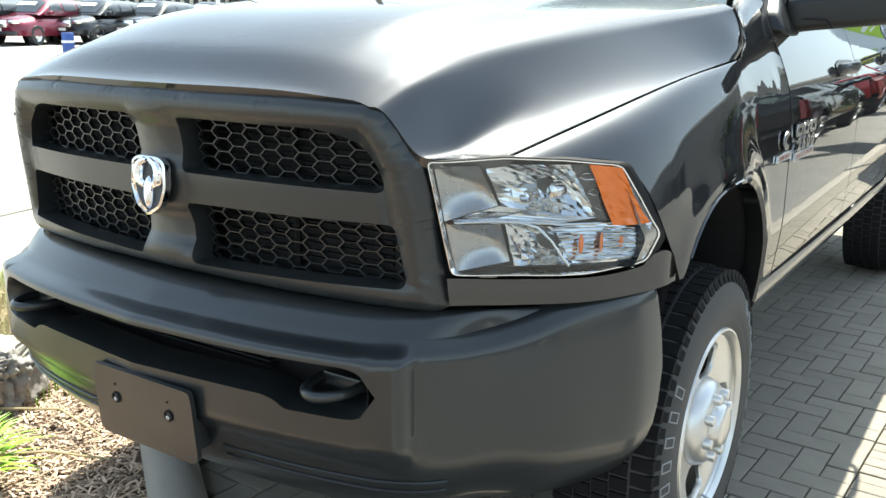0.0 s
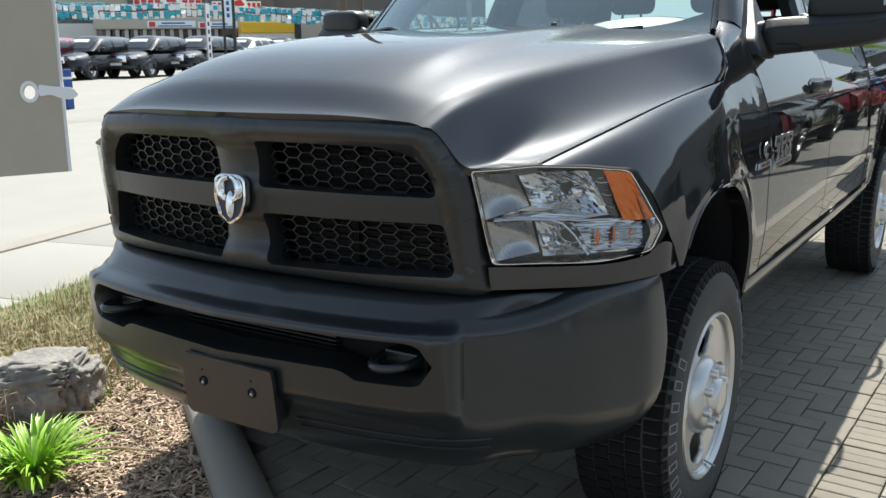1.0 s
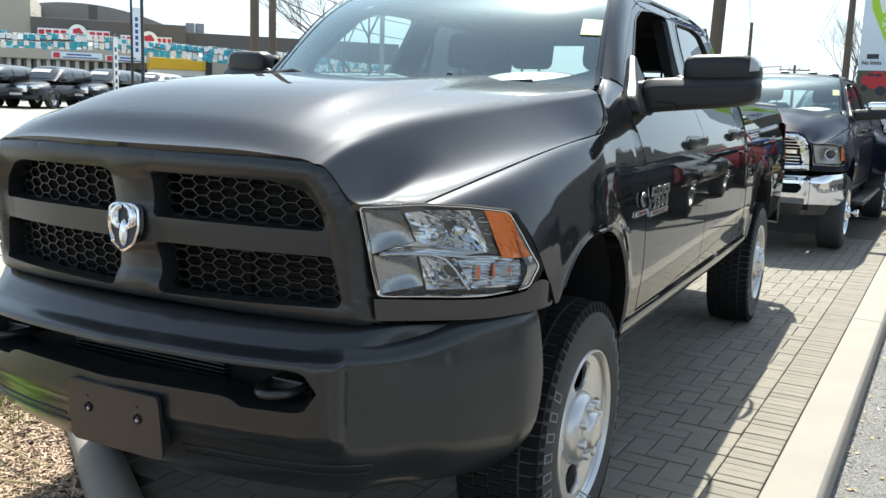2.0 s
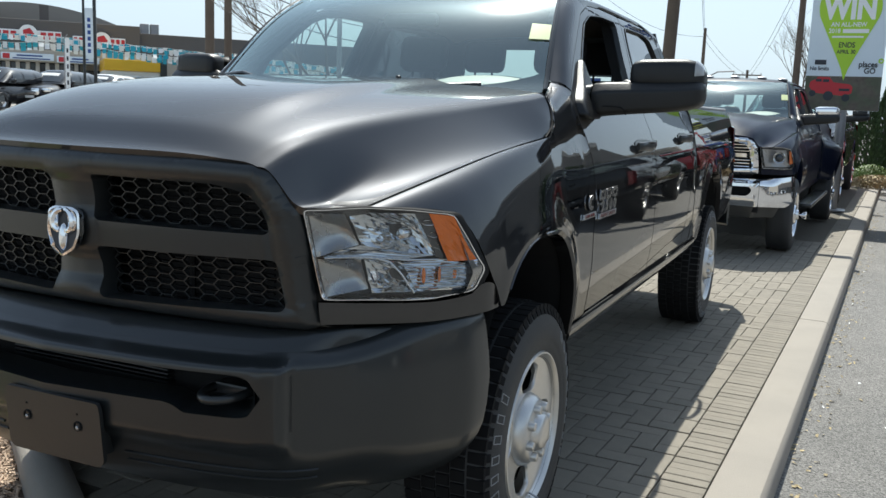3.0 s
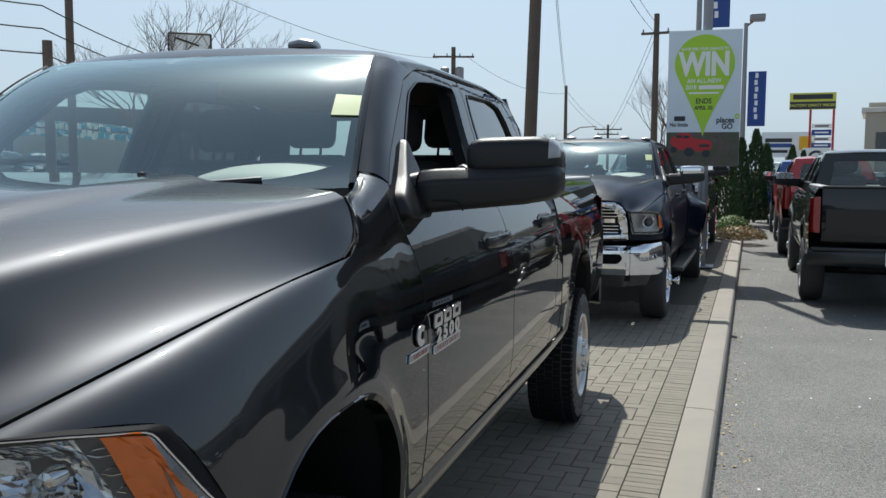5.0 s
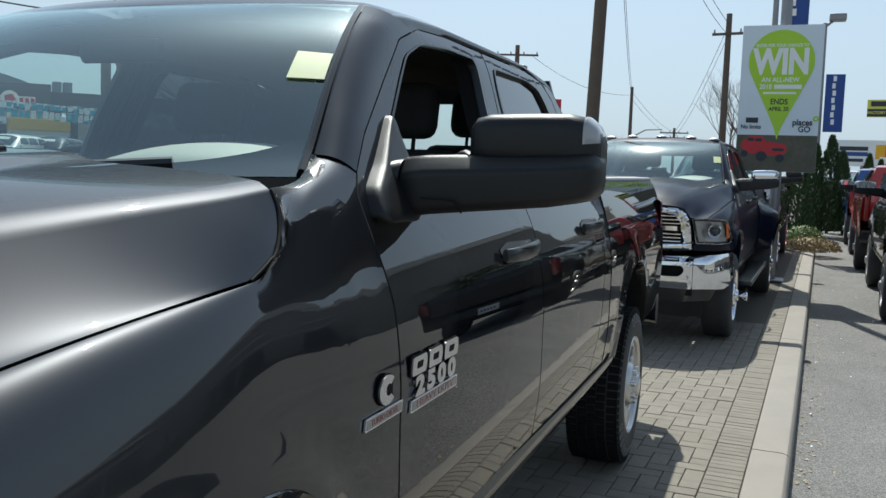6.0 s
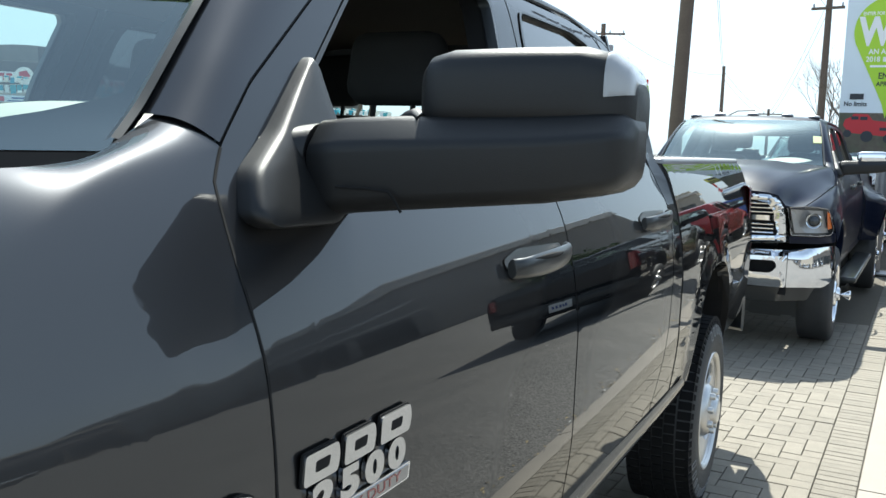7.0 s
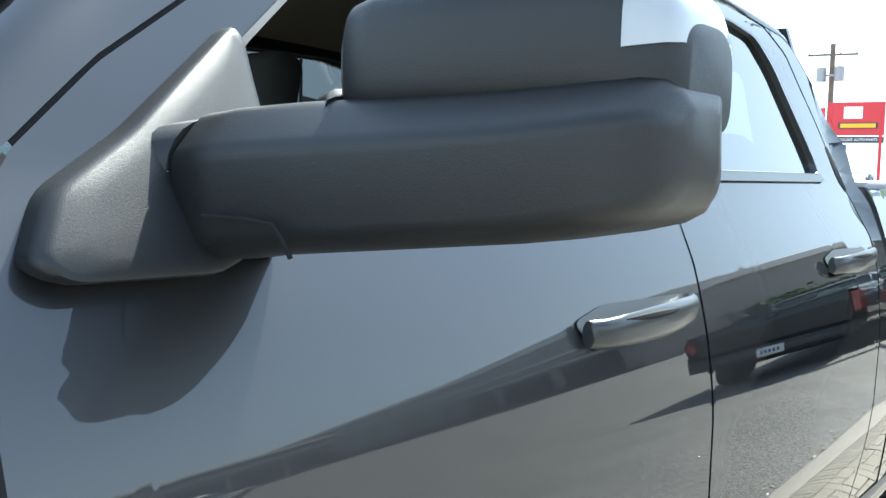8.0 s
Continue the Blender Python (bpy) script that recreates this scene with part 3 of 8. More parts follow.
def hex_net(bm, inside, fmap, dx=.044, dz=.0285, t=.0011, deep=.012):
    """Honeycomb of flat-topped cells: each bar a thin blade standing in depth."""
    done = set()
    w = dx * .66
    for i in range(-2, 16):
        for j in range(-2, 8):
            cx, cz = inside[0] + i * dx, inside[1] + (j + (.5 if i % 2 else 0)) * dz
            pts = [(cx - w, cz), (cx - w * .48, cz + dz / 2), (cx + w * .48, cz + dz / 2), (cx + w, cz), (cx + w * .48, cz - dz / 2), (cx - w * .48, cz - dz / 2)]
            for k in range(6):
                p, q = pts[k], pts[(k + 1) % 6]
                key = tuple(sorted(((round(p[0], 3), round(p[1], 3)), (round(q[0], 3), round(q[1], 3)))))
                mid = ((p[0] + q[0]) / 2, (p[1] + q[1]) / 2)
                if key in done or not inside[2](*mid):
                    continue
                done.add(key)
                d = Vector((q[0] - p[0], q[1] - p[1])).normalized()
                nx, nz = -d.y * t, d.x * t
                vs = []
                for dd in (0, deep):
                    vs.append([bm.verts.new(fmap(a, b, dd)) for a, b in ((p[0] + nx, p[1] + nz), (q[0] + nx, q[1] + nz), (q[0] - nx, q[1] - nz), (p[0] - nx, p[1] - nz))])
                a, b = vs
                bm.faces.new(a)
                for e in range(4):
                    bm.faces.new((a[e], b[e], b[(e + 1) % 4], a[(e + 1) % 4]))
    return bm


def front_work(t, detail):
    """Black crosshair grille with honeycomb, black bumper with a plate bracket and tow hooks."""
    g = new("grille")
    g.parent = t
    half = [(.0, 1.314), (.40, 1.312), (.555, 1.306), (.59, 1.290), (.614, 1.258), (.638, 1.215), (.652, 1.185), (.664, 1.126), (.680, .966), (.690, .905), (.66, .888), (.40, .892), (0, .896)]
    outer = half + [(-x, z) for x, z in half[::-1][1:-1]]
    up = [(.074, 1.252), (.45, 1.250), (.525, 1.230), (.565, 1.190), (.584, 1.130), (.070, 1.130)]
    lo = [(.070, 1.062), (.594, 1.068), (.618, .938), (.082, .924)]
    ups, los = rpoly(up, .022), rpoly(lo, .02)
    holes = [ups, los, [(-x, z) for x, z in ups], [(-x, z) for x, z in los]]

    rim = [(x, z) for x, z in half]

    def reach(x, z):
        """How far inside the frame's outer edge a point lies."""
        best, p = 9.0, Vector((abs(x), z))
        for (x0, z0), (x1, z1) in zip(rim, rim[1:]):
            e = Vector((x1 - x0, z1 - z0))
            q = max(0.0, min(1.0, (p - Vector((x0, z0))).dot(e) / e.length_squared))
            best = min(best, (p - Vector((x0, z0)) - e * q).length)
        return best
    roll = interp([0, .006, .02, .04, .06, .085, .12], [.022, .008, -.004, -.006, .004, .020, .024])

    def skin(x, z, d=0.0):
        # rolled outer ring, crossbars set back inside it, each slightly rounded
        r = roll(min(reach(x, z), .12))
        bar = -.014 * (1 - step(.03, .075, abs(z - 1.095))) * step(.07, .10, reach(x, z)) - .010 * (1 - step(.03, .085, abs(x))) * step(.03, .07, reach(x, z))
        return grille_face(x, z, d + r + bar)
    bm = fill(outer, holes, skin, .022 if detail else .05, .015 if detail else .04, (0, -1, 0))
    for h in holes:
        cx, cz = sum(p[0] for p in h) / len(h), sum(p[1] for p in h) / len(h)
        wall(bm, h, [skin, lambda x, z, cx=cx, cz=cz: skin(cx + (x - cx) * .99, cz + (z - cz) * .965, .012), lambda x, z, cx=cx, cz=cz: skin(cx + (x - cx) * .98, cz + (z - cz) * .94, .055)])
    wall(bm, outer, [skin, lambda x, z: grille_face(x, z, .06), lambda x, z: grille_face(x, z, .14)])
    bmesh.ops.recalc_face_normals(bm, faces=bm.faces)
    part("surround", bm, "trim", g, "satin black crosshair grille frame", angle=50)
    for s in (1, -1):
        for name, poly, x0, z0 in (("upper_mesh", up, .07, 1.135), ("lower_mesh", lo, .07, .925)):
            def inside(x, z, poly=poly):
                c = False
                for i in range(len(poly)):
                    (x0_, z0_), (x1_, z1_) = poly[i - 1], poly[i]
                    if (z0_ > z) != (z1_ > z) and x < (x1_ - x0_) * (z - z0_) / (z1_ - z0_) + x0_:
                        c = not c
                return c
            bm = hex_net(bmesh.new(), (x0, z0, inside), lambda x, z, d, s=s: grille_face(s * x, z, .056 + d))
            part(name, bm, "trim", g, "black honeycomb mesh", smooth=False)
    # radiator and dark bay behind
    bm = bmesh.new()
    box(bm, (-.62, .17, .88), (.62, .20, 1.28))
    for k in range(22):
        box(bm, (-.55, .162, .90 + k * .016), (.55, .17, .906 + k * .016))
    tube(bm, [(.30, .15, .90), (.30, .15, 1.27)], .008, 6)
    part("radiator", bm, "dark", g, "dark finned radiator", smooth=False)
    # emblem, kept as a plain shield with two scrolled bosses
    e = new("emblem")
    e.parent = g
    shield = rpoly([(-.058, .058), (-.035, .07), (.035, .07), (.058, .058), (.062, .0), (.045, -.045), (0, -.072), (-.045, -.045), (-.062, .0)], .012, 3)
    m = Matrix.Translation((0, .016, 1.096)) @ Matrix.Rotation(radians(86), 4, 'X') @ Matrix.Scale(.92, 4)
    bm = prism(bmesh.new(), shield, .012, m)
    part("shield", bm, "sign_dark", e, "black shield face")
    bm = bmesh.new()
    wall(bm, shield, [lambda x, y: m @ Vector((x * 1.0, y * 1.0, 0)), lambda x, y: m @ Vector((x * 1.02, y * 1.02, .018)), lambda x, y: m @ Vector((x * .93, y * .93, .021)), lambda x, y: m @ Vector((x * .86, y * .86, .012))], d=.01)
    bmesh.ops.recalc_face_normals(bm, faces=bm.faces)
    part("rim", bm, "chrome", e, "chrome shield rim")
    bm = bmesh.new()
    for s in (1, -1):
        pts = [m @ Vector((s * (.014 + .022 * math.sin(a)), .02 - .03 * math.cos(a * .9) + .012, .016)) for a in np.linspace(0, 3.6, 12)]
        tube(bm, pts, [.006 + .006 * math.sin(math.pi * (k + .5) / 12) for k in range(12)], 8)
    bmesh.ops.create_uvsphere(bm, u_segments=16, v_segments=10, radius=1, matrix=m @ Matrix.Translation((0, -.015, .014)) @ Matrix.Diagonal((.016, .04, .012, 1)))
    part("boss", bm, "chrome", e, "bright scrolled bosses")
    return bumper_work(t, detail)


BX = [0, .3, .57, .664, .783, .87, .94, .989, 1.0, 1.003, 1.004]
BY = [-.042, -.022, .028, .070, .187, .27, .38, .484, .57, .66, .75]
BS = [0.0]
for _i in range(1, len(BX)):
    BS.append(BS[-1] + math.hypot(BX[_i] - BX[_i - 1], BY[_i] - BY[_i - 1]))
B_X, B_Y, B_S = interp(BS, BX), interp(BS, BY), interp(BX[:9], BS[:9])


def bumper_face(s, z, d=0.0):
    a = abs(s)
    x, y = B_X(a), B_Y(a)
    e = .004
    tx, ty = B_X(a + e) - B_X(max(a - e, 0)), B_Y(a + e) - B_Y(max(a - e, 0))
    n = Vector((ty, -tx)).normalized()
    if a < .01:
        n = Vector((0, -1))
    o = -d
    # middle part stands proud of the corners
    o += .036 * (1 - step(B_S(.648), B_S(.668), a)) * step(.575, .63, z) * (1 - step(.812, .838, z))
    o -= .055 * max(0, (.60 - z) / .13)**2
    o -= .020 * ((z - .66) / .2)**2 * step(B_S(.68), B_S(.80), a)
    zt = .846 + .080 * step(.72, 1.0, x)
    o -= .030 * max(0, (z - zt + .045) / .045)**2.2
    return Vector((math.copysign(x + n.x * o, s), y + n.y * o, z))


def bumper_work(t, detail):
    b = new("front_bumper")
    b.parent = t
    send = BS[-3]

    def top(s):
        return .846 + .080 * step(.72, 1.0, B_X(abs(s)))
    end = [(send - .012, .75), (send - .05, .62), (send - .13, .52), (send - .2, .485)]
    under = interp([0, send - .2, send - .13, send - .05, send - .012, send], [.448, .448, .475, .575, .73, .915])
    s0 = B_S(.597)
    sT, sB = interp([0, .9, 1], [.798, .800, .795]), interp([0, .60, .66, .70, 1], [.708, .714, .706, .692, .692])

    def middle(s_):
        a_ = abs(s_)
        return max(.746, under(a_) + .35 * (top(a_) - under(a_)))

    def slot_edge(s_, up_):
        q = abs(s_) / s0
        if q >= 1:
            return middle(s_)
        w = (1 - q**44)**.5
        return .746 + ((sT(q) if up_ else sB(q)) - .746) * w
    nc = 190 if detail else 60
    bm = bmesh.new()
    line = lambda u: (2 * u - 1) * send
    sheet(lambda u, v: bumper_face(line(u), slot_edge(line(u), True) + (top(line(u)) - slot_edge(line(u), True)) * v), nc, 14, None, bm=bm)
    sheet(lambda u, v: bumper_face(line(u), slot_edge(line(u), False) + (min(under(abs(line(u))), slot_edge(line(u), False)) - slot_edge(line(u), False)) * v), nc, 20, None, bm=bm)
    slot = [(q * s0, slot_edge(q * s0, True)) for q in np.sin(np.linspace(-1, 1, 91) * math.pi / 2)] + [(q * s0, slot_edge(q * s0, False)) for q in np.sin(np.linspace(1, -1, 91) * math.pi / 2)[1:-1]]
    bmesh.ops.remove_doubles(bm, verts=bm.verts, dist=2e-4)
    wall(bm, slot, [bumper_face, lambda s, z: bumper_face(s * .99, .746 + (z - .746) * .93, .012), lambda s, z: bumper_face(s * .97, .746 + (z - .746) * .8, .10)])
    # rolled ledge back to the grille and the panels under the headlights
    def ledge(u, v):
        q = (u * 2 - 1) * send
        a = bumper_face(q, top(q))
        x = min(abs(a.x), .992)
        e = Vector((math.copysign(x - .012 * step(.7, .95, x), q), PLAN(x) + .052, .892 + .040 * step(.80, 1.0, x)))
        return Vector((a.x + (e.x - a.x) * v, a.y + (e.y - a.y) * v, a.z + (e.z - a.z) * (1 - (1 - v)**2)))
    sheet(ledge, 96, 7, None, bm=bm)
    # turned-in ends and lower lip
    wall(bm, [(send, .92)] + end, [bumper_face, lambda s, z: bumper_face(s, z) + Vector((-.03, .01, 0))], closed=False)
    wall(bm, [(-send, .92)] + [(-x, z) for x, z in end], [bumper_face, lambda s, z: bumper_face(s, z) + Vector((.03, .01, 0))], closed=False)
    wall(bm, [(s_, .449) for s_ in np.linspace(-send + .2, send - .2, 40)], [bumper_face, lambda s, z: bumper_face(s, .436, .02), lambda s, z: bumper_face(s, .43, .12)], closed=False)
    bmesh.ops.recalc_face_normals(bm, faces=bm.faces)
    part("bumper_cover", bm, "bumper", b, "satin black front bumper with a wide slot", angle=55)
    bm = bmesh.new()
    box(bm, (-.60, .10, .52), (.60, .13, .82))
    intake = part("intake", bm, "dark", b, "dark slatted intake", smooth=False)
    for k in range(7 if detail else 0):
        part("slat", box(bmesh.new(), (-.28, .072, .712 + k * .011), (.28, .10, .716 + k * .011)), "trim", intake, smooth=False)
    # lower valance ribs
    for z in (.545, .52):
        pts = [bumper_face(s_, z, -.002) for s_ in np.linspace(.22, B_S(.72), 16)]
        part("valance_rib", tube(bmesh.new(), pts, .0035, 6), "trim", b)
        part("valance_rib", tube(bmesh.new(), [Vector((-p.x, p.y, p.z)) for p in pts], .0035, 6), "trim", b)
    for s in (1, -1):
        bm = bmesh.new()
        pts = [(s * .50 + .052 * math.cos(a), .045 - .085 * math.sin(a), .737) for a in np.linspace(-.2, math.pi + .2, 18)]
        tube(bm, pts, .0115, 10)
        box(bm, (s * .50 - .05, .05, .722), (s * .50 + .05, .10, .752), .006)
        part("tow_hook", bm, "trim", b, "black steel tow hook")
    p = new("plate_bracket")
    p.parent = b
    tilt = Matrix.Translation((.036, -.072, .603)) @ Matrix.Rotation(radians(4), 4, 'X')
    bm = bmesh.new()
    loop = rpoly([(-.160, .084), (.160, .084), (.165, .06), (.168, -.075), (.152, -.09), (-.152, -.09), (-.165, -.075), (-.165, .06)], .008, 2)
    prism(bm, loop, .012, tilt @ Matrix.Rotation(radians(90), 4, 'X'))
    box(bm, (-.11, -.068, .53), (.18, .02, .672), .01)
    part("plate_board", bm, "trim", p, "empty black licence plate bracket")
    # small dark discs on the board stand for shaded bolt holes
    for x in (-.089, .089):
        bm = bmesh.new()
        lathe(bm, [(0, .0135), (.003, .0135), (.003, .010), (-.002, .009)], 18, 'Z')
        bmesh.ops.transform(bm, matrix=tilt @ Matrix.Translation((x, -.0125, .012)) @ Matrix.Rotation(radians(90), 4, 'X'), verts=bm.verts)
        part("hole_shade", bm, "dark", p)
        bm = bmesh.new()
        lathe(bm, [(-.001, .006), (.004, .006), (.0055, .004), (.006, .0005)], 10, 'Z')
        bmesh.ops.transform(bm, matrix=tilt @ Matrix.Translation((x, -.0125, .008)) @ Matrix.Rotation(radians(90), 4, 'X'), verts=bm.verts)
        part("bolt", bm, "steel", p, "steel bolt head")
        bm = bmesh.new()
        lathe(bm, [(0, .003), (.0015, .003), (.0015, .0005)], 8, 'Z')
        bmesh.ops.transform(bm, matrix=tilt @ Matrix.Translation((x, -.0125, .045)) @ Matrix.Rotation(radians(90), 4, 'X'), verts=bm.verts)
        part("hole_shade", bm, "dark", p)
    return b


def front_chrome(t, detail):
    """Chrome-framed grille with billets and a chrome bumper."""
    g = new("grille")
    g.parent = t
    half = [(.0, 1.314), (.40, 1.312), (.555, 1.306), (.614, 1.258), (.652, 1.185), (.680, .966), (.690, .905), (.40, .89), (0, .89)]
    outer = half + [(-x, z) for x, z in half[::-1][1:-1]]
    up = [(.06, 1.250), (.42, 1.248), (.515, 1.225), (.555, 1.17), (.572, 1.125), (.06, 1.125)]
    lo = [(.06, 1.085), (.578, 1.085), (.600, .965), (.06, .955)]
    ups, los = rpoly(up, .03), rpoly(lo, .02)
    holes = [ups, los, [(-x, z) for x, z in ups], [(-x, z) for x, z in los]]

    def reach(x, z):
        best, p = 9.0, Vector((abs(x), z))
        for (x0, z0), (x1, z1) in zip(half, half[1:]):
            e = Vector((x1 - x0, z1 - z0))
            q = max(0.0, min(1.0, (p - Vector((x0, z0))).dot(e) / e.length_squared))
            best = min(best, (p - Vector((x0, z0)) - e * q).length)
        return best
    roll = interp([0, .012, .035, .06, .085, .12], [.040, .010, -.010, -.004, .022, .030])

    def skin(x, z, d=0.0):
        return grille_face(x, z, d + roll(min(reach(x, z), .12)))
    bm = fill(outer, holes, skin, .04, .025, (0, -1, 0))
    for h in holes:
        cx, cz = sum(p[0] for p in h) / len(h), sum(p[1] for p in h) / len(h)
        wall(bm, h, [skin, lambda x, z, cx=cx, cz=cz: skin(cx + (x - cx) * .97, cz + (z - cz) * .93, .05)])
    bmesh.ops.recalc_face_normals(bm, faces=bm.faces)
    part("surround", bm, "chrome", g, "chrome grille frame", angle=50)
    for s in (1, -1):
        for z in (1.150, 1.184, 1.218, .985, 1.018, 1.052):
            x1 = .565 - max(0, z - 1.12) * .35
            bm = bmesh.new()
            tube(bm, [grille_face(s * x, z, .045) for x in np.linspace(.05, x1, 8)], .0065, 6)
            part("grille_bar", bm, "chrome", g)
    bm = bmesh.new()
    box(bm, (-.60, .15, .89), (.60, .18, 1.28))
    part("radiator", bm, "dark", g, smooth=False)
    # dark sheet set close behind the bars, in place of deep shade
    bm = sheet(lambda u, v: grille_face(.595 * (2 * u - 1), .94 + .31 * v, .075), 16, 4, (0, -1, 0))
    part("grille_backing", bm, "dark", g, "dark sheet standing for the shade behind the bars")
    b = new("front_bumper")
    b.parent = t
    send = BS[-3]
    face = lambda s, z, d=0.0: bumper_face(s, z, d - .02)
    outer = rpoly([(-send, .89), (-.8, .86), (0, .85), (.8, .86), (send, .89), (send - .06, .62), (send - .2, .55), (.4, .57), (-.4, .57), (-send + .2, .55), (-send + .06, .62)], .03)
    slot = rpoly([(-.30, .78), (.30, .78), (.34, .74), (.30, .68), (-.30, .68), (-.34, .74)], .02)
    hooks = [rpoly([(s * .40, .78), (s * .60, .78), (s * .62, .73), (s * .58, .68), (s * .42, .68)], .025) for s in (1, -1)]
    bm = fill(outer, [slot, *hooks], face, .05, .04, (0, -1, 0))
    for h in [slot, *hooks]:
        wall(bm, h, [face, lambda s, z: face(s, z, .08)])
    bmesh.ops.recalc_face_normals(bm, faces=bm.faces)
    part("bumper_cover", bm, "chrome", b, "chrome front bumper", angle=50)
    bm = bmesh.new()
    box(bm, (-.7, .07, .50), (.7, .12, .84))
    part("intake", bm, "dark", b, smooth=False)
    bm = fill(rpoly([(-1.05, .56), (1.05, .56), (.95, .44), (-.95, .44)], .03), [], lambda s, z: bumper_face(s, .62, .03) * 1.0 + Vector((0, (.56 - z) * .25, z - .62)), .08, .06, (0, -1, 0))
    part("air_dam", bm, "trim", b, "dark grey lower air dam")


def headlight(t, s, detail, projector=False):
    h = new("headlight")
    h.parent = t
    H = [(.660, 1.196), (.784, 1.206), (.873, 1.200), (.941, 1.184), (.966, 1.112), (.989, 1.03), (.974, .974), (.902, .964), (.803, .969), (.702, .974)]
    Hr = rpoly(H, .012, 3)
    cx, cz = .83, 1.085
    F = lambda x, z, d=0.0: Vector((s * x, *grille_face(x, z, d + .022 * (1 - step(.655, .71, x)))[1:]))
    bm = fill(Hr, [], lambda x, z: F(x, z, .002 - .006 * (1 - ((x - cx) / .17)**2) * (1 - ((z - cz) / .12)**2)), .025, .025, (0, -1, 0))
    lens = part("lens", bm, "lens", h, "clear headlight lens")
    lens.visible_shadow = False
    back = .10

    def deep(x, z, k=.90, d=back):
        return F(cx + (x - cx) * k, cz + (z - cz) * k, d - .10 * step(.9, 1.0, x))
    bm = bmesh.new()
    wall(bm, Hr, [lambda x, z: F(x, z, -.003), lambda x, z: F(cx + (x - cx) * .989, cz + (z - cz) * .983, -.003), lambda x, z: F(cx + (x - cx) * .978, cz + (z - cz) * .966, .006)], d=.02)
    bmesh.ops.recalc_face_normals(bm, faces=bm.faces)
    part("bezel", bm, "chrome", h, "thin bright bezel")
    bm = bmesh.new()
    wall(bm, Hr, [lambda x, z: F(cx + (x - cx) * .978, cz + (z - cz) * .966, .006), lambda x, z: deep(x, z, .975, .03), lambda x, z: deep(x, z, .95)], d=.02)
    bmesh.ops.recalc_face_normals(bm, faces=bm.faces)
    part("housing", bm, "lamp_silver", h, "silver lamp housing")
    bm = fill(Hr, [], lambda x, z: deep(x, z, .96, .075), .04, .04, (0, -1, 0))
    part("back_shell", bm, "lamp_grey", h)
    # black seal round the lens
    bm = bmesh.new()
    wall(bm, Hr, [lambda x, z: F(x, z, -.001), lambda x, z: F(cx + (x - cx) * 1.010, cz + (z - cz) * 1.016, .001), lambda x, z: F(cx + (x - cx) * 1.014, cz + (z - cz) * 1.022, .03)], d=.02)
    bmesh.ops.recalc_face_normals(bm, faces=bm.faces)
    part("seal", bm, "dark", h)
    rnd = random.Random(7)

    def reflector(name, poly, depth, bowl, nu, nv, mat_, label="", rough=.0, rib=0.0, flat=True):
        """Four-cornered dish: bowl is its depth, rough the unevenness of its facets."""
        a, b, c, d = [Vector(p) for p in poly]
        jit = {}

        def f(u, v):
            p = (a * (1 - u) + b * u) * (1 - v) + (d * (1 - u) + c * u) * v
            key = (round(u * nu), round(v * nv))
            jit.setdefault(key, rnd.uniform(-1, 1))
            q = bowl * (1 - (2 * u - 1)**2) * (1 - (2 * v - 1)**2) + rough * jit[key] + rib * math.cos(v * nv * math.pi)
            return F(p.x, p.y, depth + q - .06 * step(.88, 1.0, p.x))
        bm_ = sheet(f, nu, nv, (0, -1, 0))
        return part(name, bm_, mat_, h, label, smooth=not flat, angle=60)
    if projector:
        reflector("reflector", [(.68, 1.18), (.90, 1.17), (.95, .99), (.72, .99)], .05, .02, 6, 4, "steel", rough=.004)
        bm = bmesh.new()
        m = Matrix.Translation(F(.85, 1.09, .0)) @ Matrix.Rotation(radians(90), 4, 'X')
        lathe(bm, [(0, .062), (.02, .058), (.016, .05), (.0, .048)], 28, 'Z')
        bmesh.ops.transform(bm, matrix=m, verts=bm.verts)
        part("projector_ring", bm, "chrome", h)
        bm = bmesh.new()
        bmesh.ops.create_uvsphere(bm, u_segments=20, v_segments=12, radius=.045, matrix=m)
        part("projector", bm, "window_far", h)
        reflector("amber_marker", [(.935, 1.165), (.955, 1.15), (.975, 1.03), (.945, 1.02)], .012, .004, 4, 6, "amber", "amber side marker", flat=False)
        return h
    reflector("inner_panel", [(.667, 1.190), (.746, 1.190), (.770, 1.112), (.686, 1.080)], .009, .036, 10, 8, "lamp_silver", "satin silver inner panel", flat=False)
    reflector("inner_panel", [(.688, 1.076), (.772, 1.074), (.784, .998), (.705, .980)], .009, .032, 10, 8, "lamp_silver", flat=False)
    reflector("main_reflector", [(.746, 1.191), (.872, 1.188), (.908, 1.078), (.770, 1.100)], .026, .055, 18, 11, "lamp_chrome", "faceted bright reflector", rough=.0024)
    reflector("shelf", [(.688, 1.080), (.770, 1.110), (.908, 1.080), (.84, 1.070)], .014, .016, 10, 3, "lamp_chrome", rough=.0012)
    reflector("lower_reflector", [(.772, 1.072), (.842, 1.064), (.874, .984), (.784, .984)], .026, .060, 10, 8, "lamp_chrome", rough=.0030)
    reflector("turn_reflector", [(.842, 1.066), (.984, 1.062), (.976, .986), (.874, .982)], .024, .014, 7, 20, "lamp_chrome", "ribbed turn-signal reflector", rough=.0018, rib=.0028)
    reflector("dark_bar", [(.872, 1.188), (.902, 1.187), (.936, 1.068), (.908, 1.076)], .020, .004, 4, 8, "lamp_grey", "grey bar beside the amber reflector", flat=False)
    reflector("amber_reflector", [(.901, 1.189), (.948, 1.181), (.986, 1.064), (.935, 1.064)], .004, .012, 7, 9, "amber", "orange side reflector", rough=.0016)
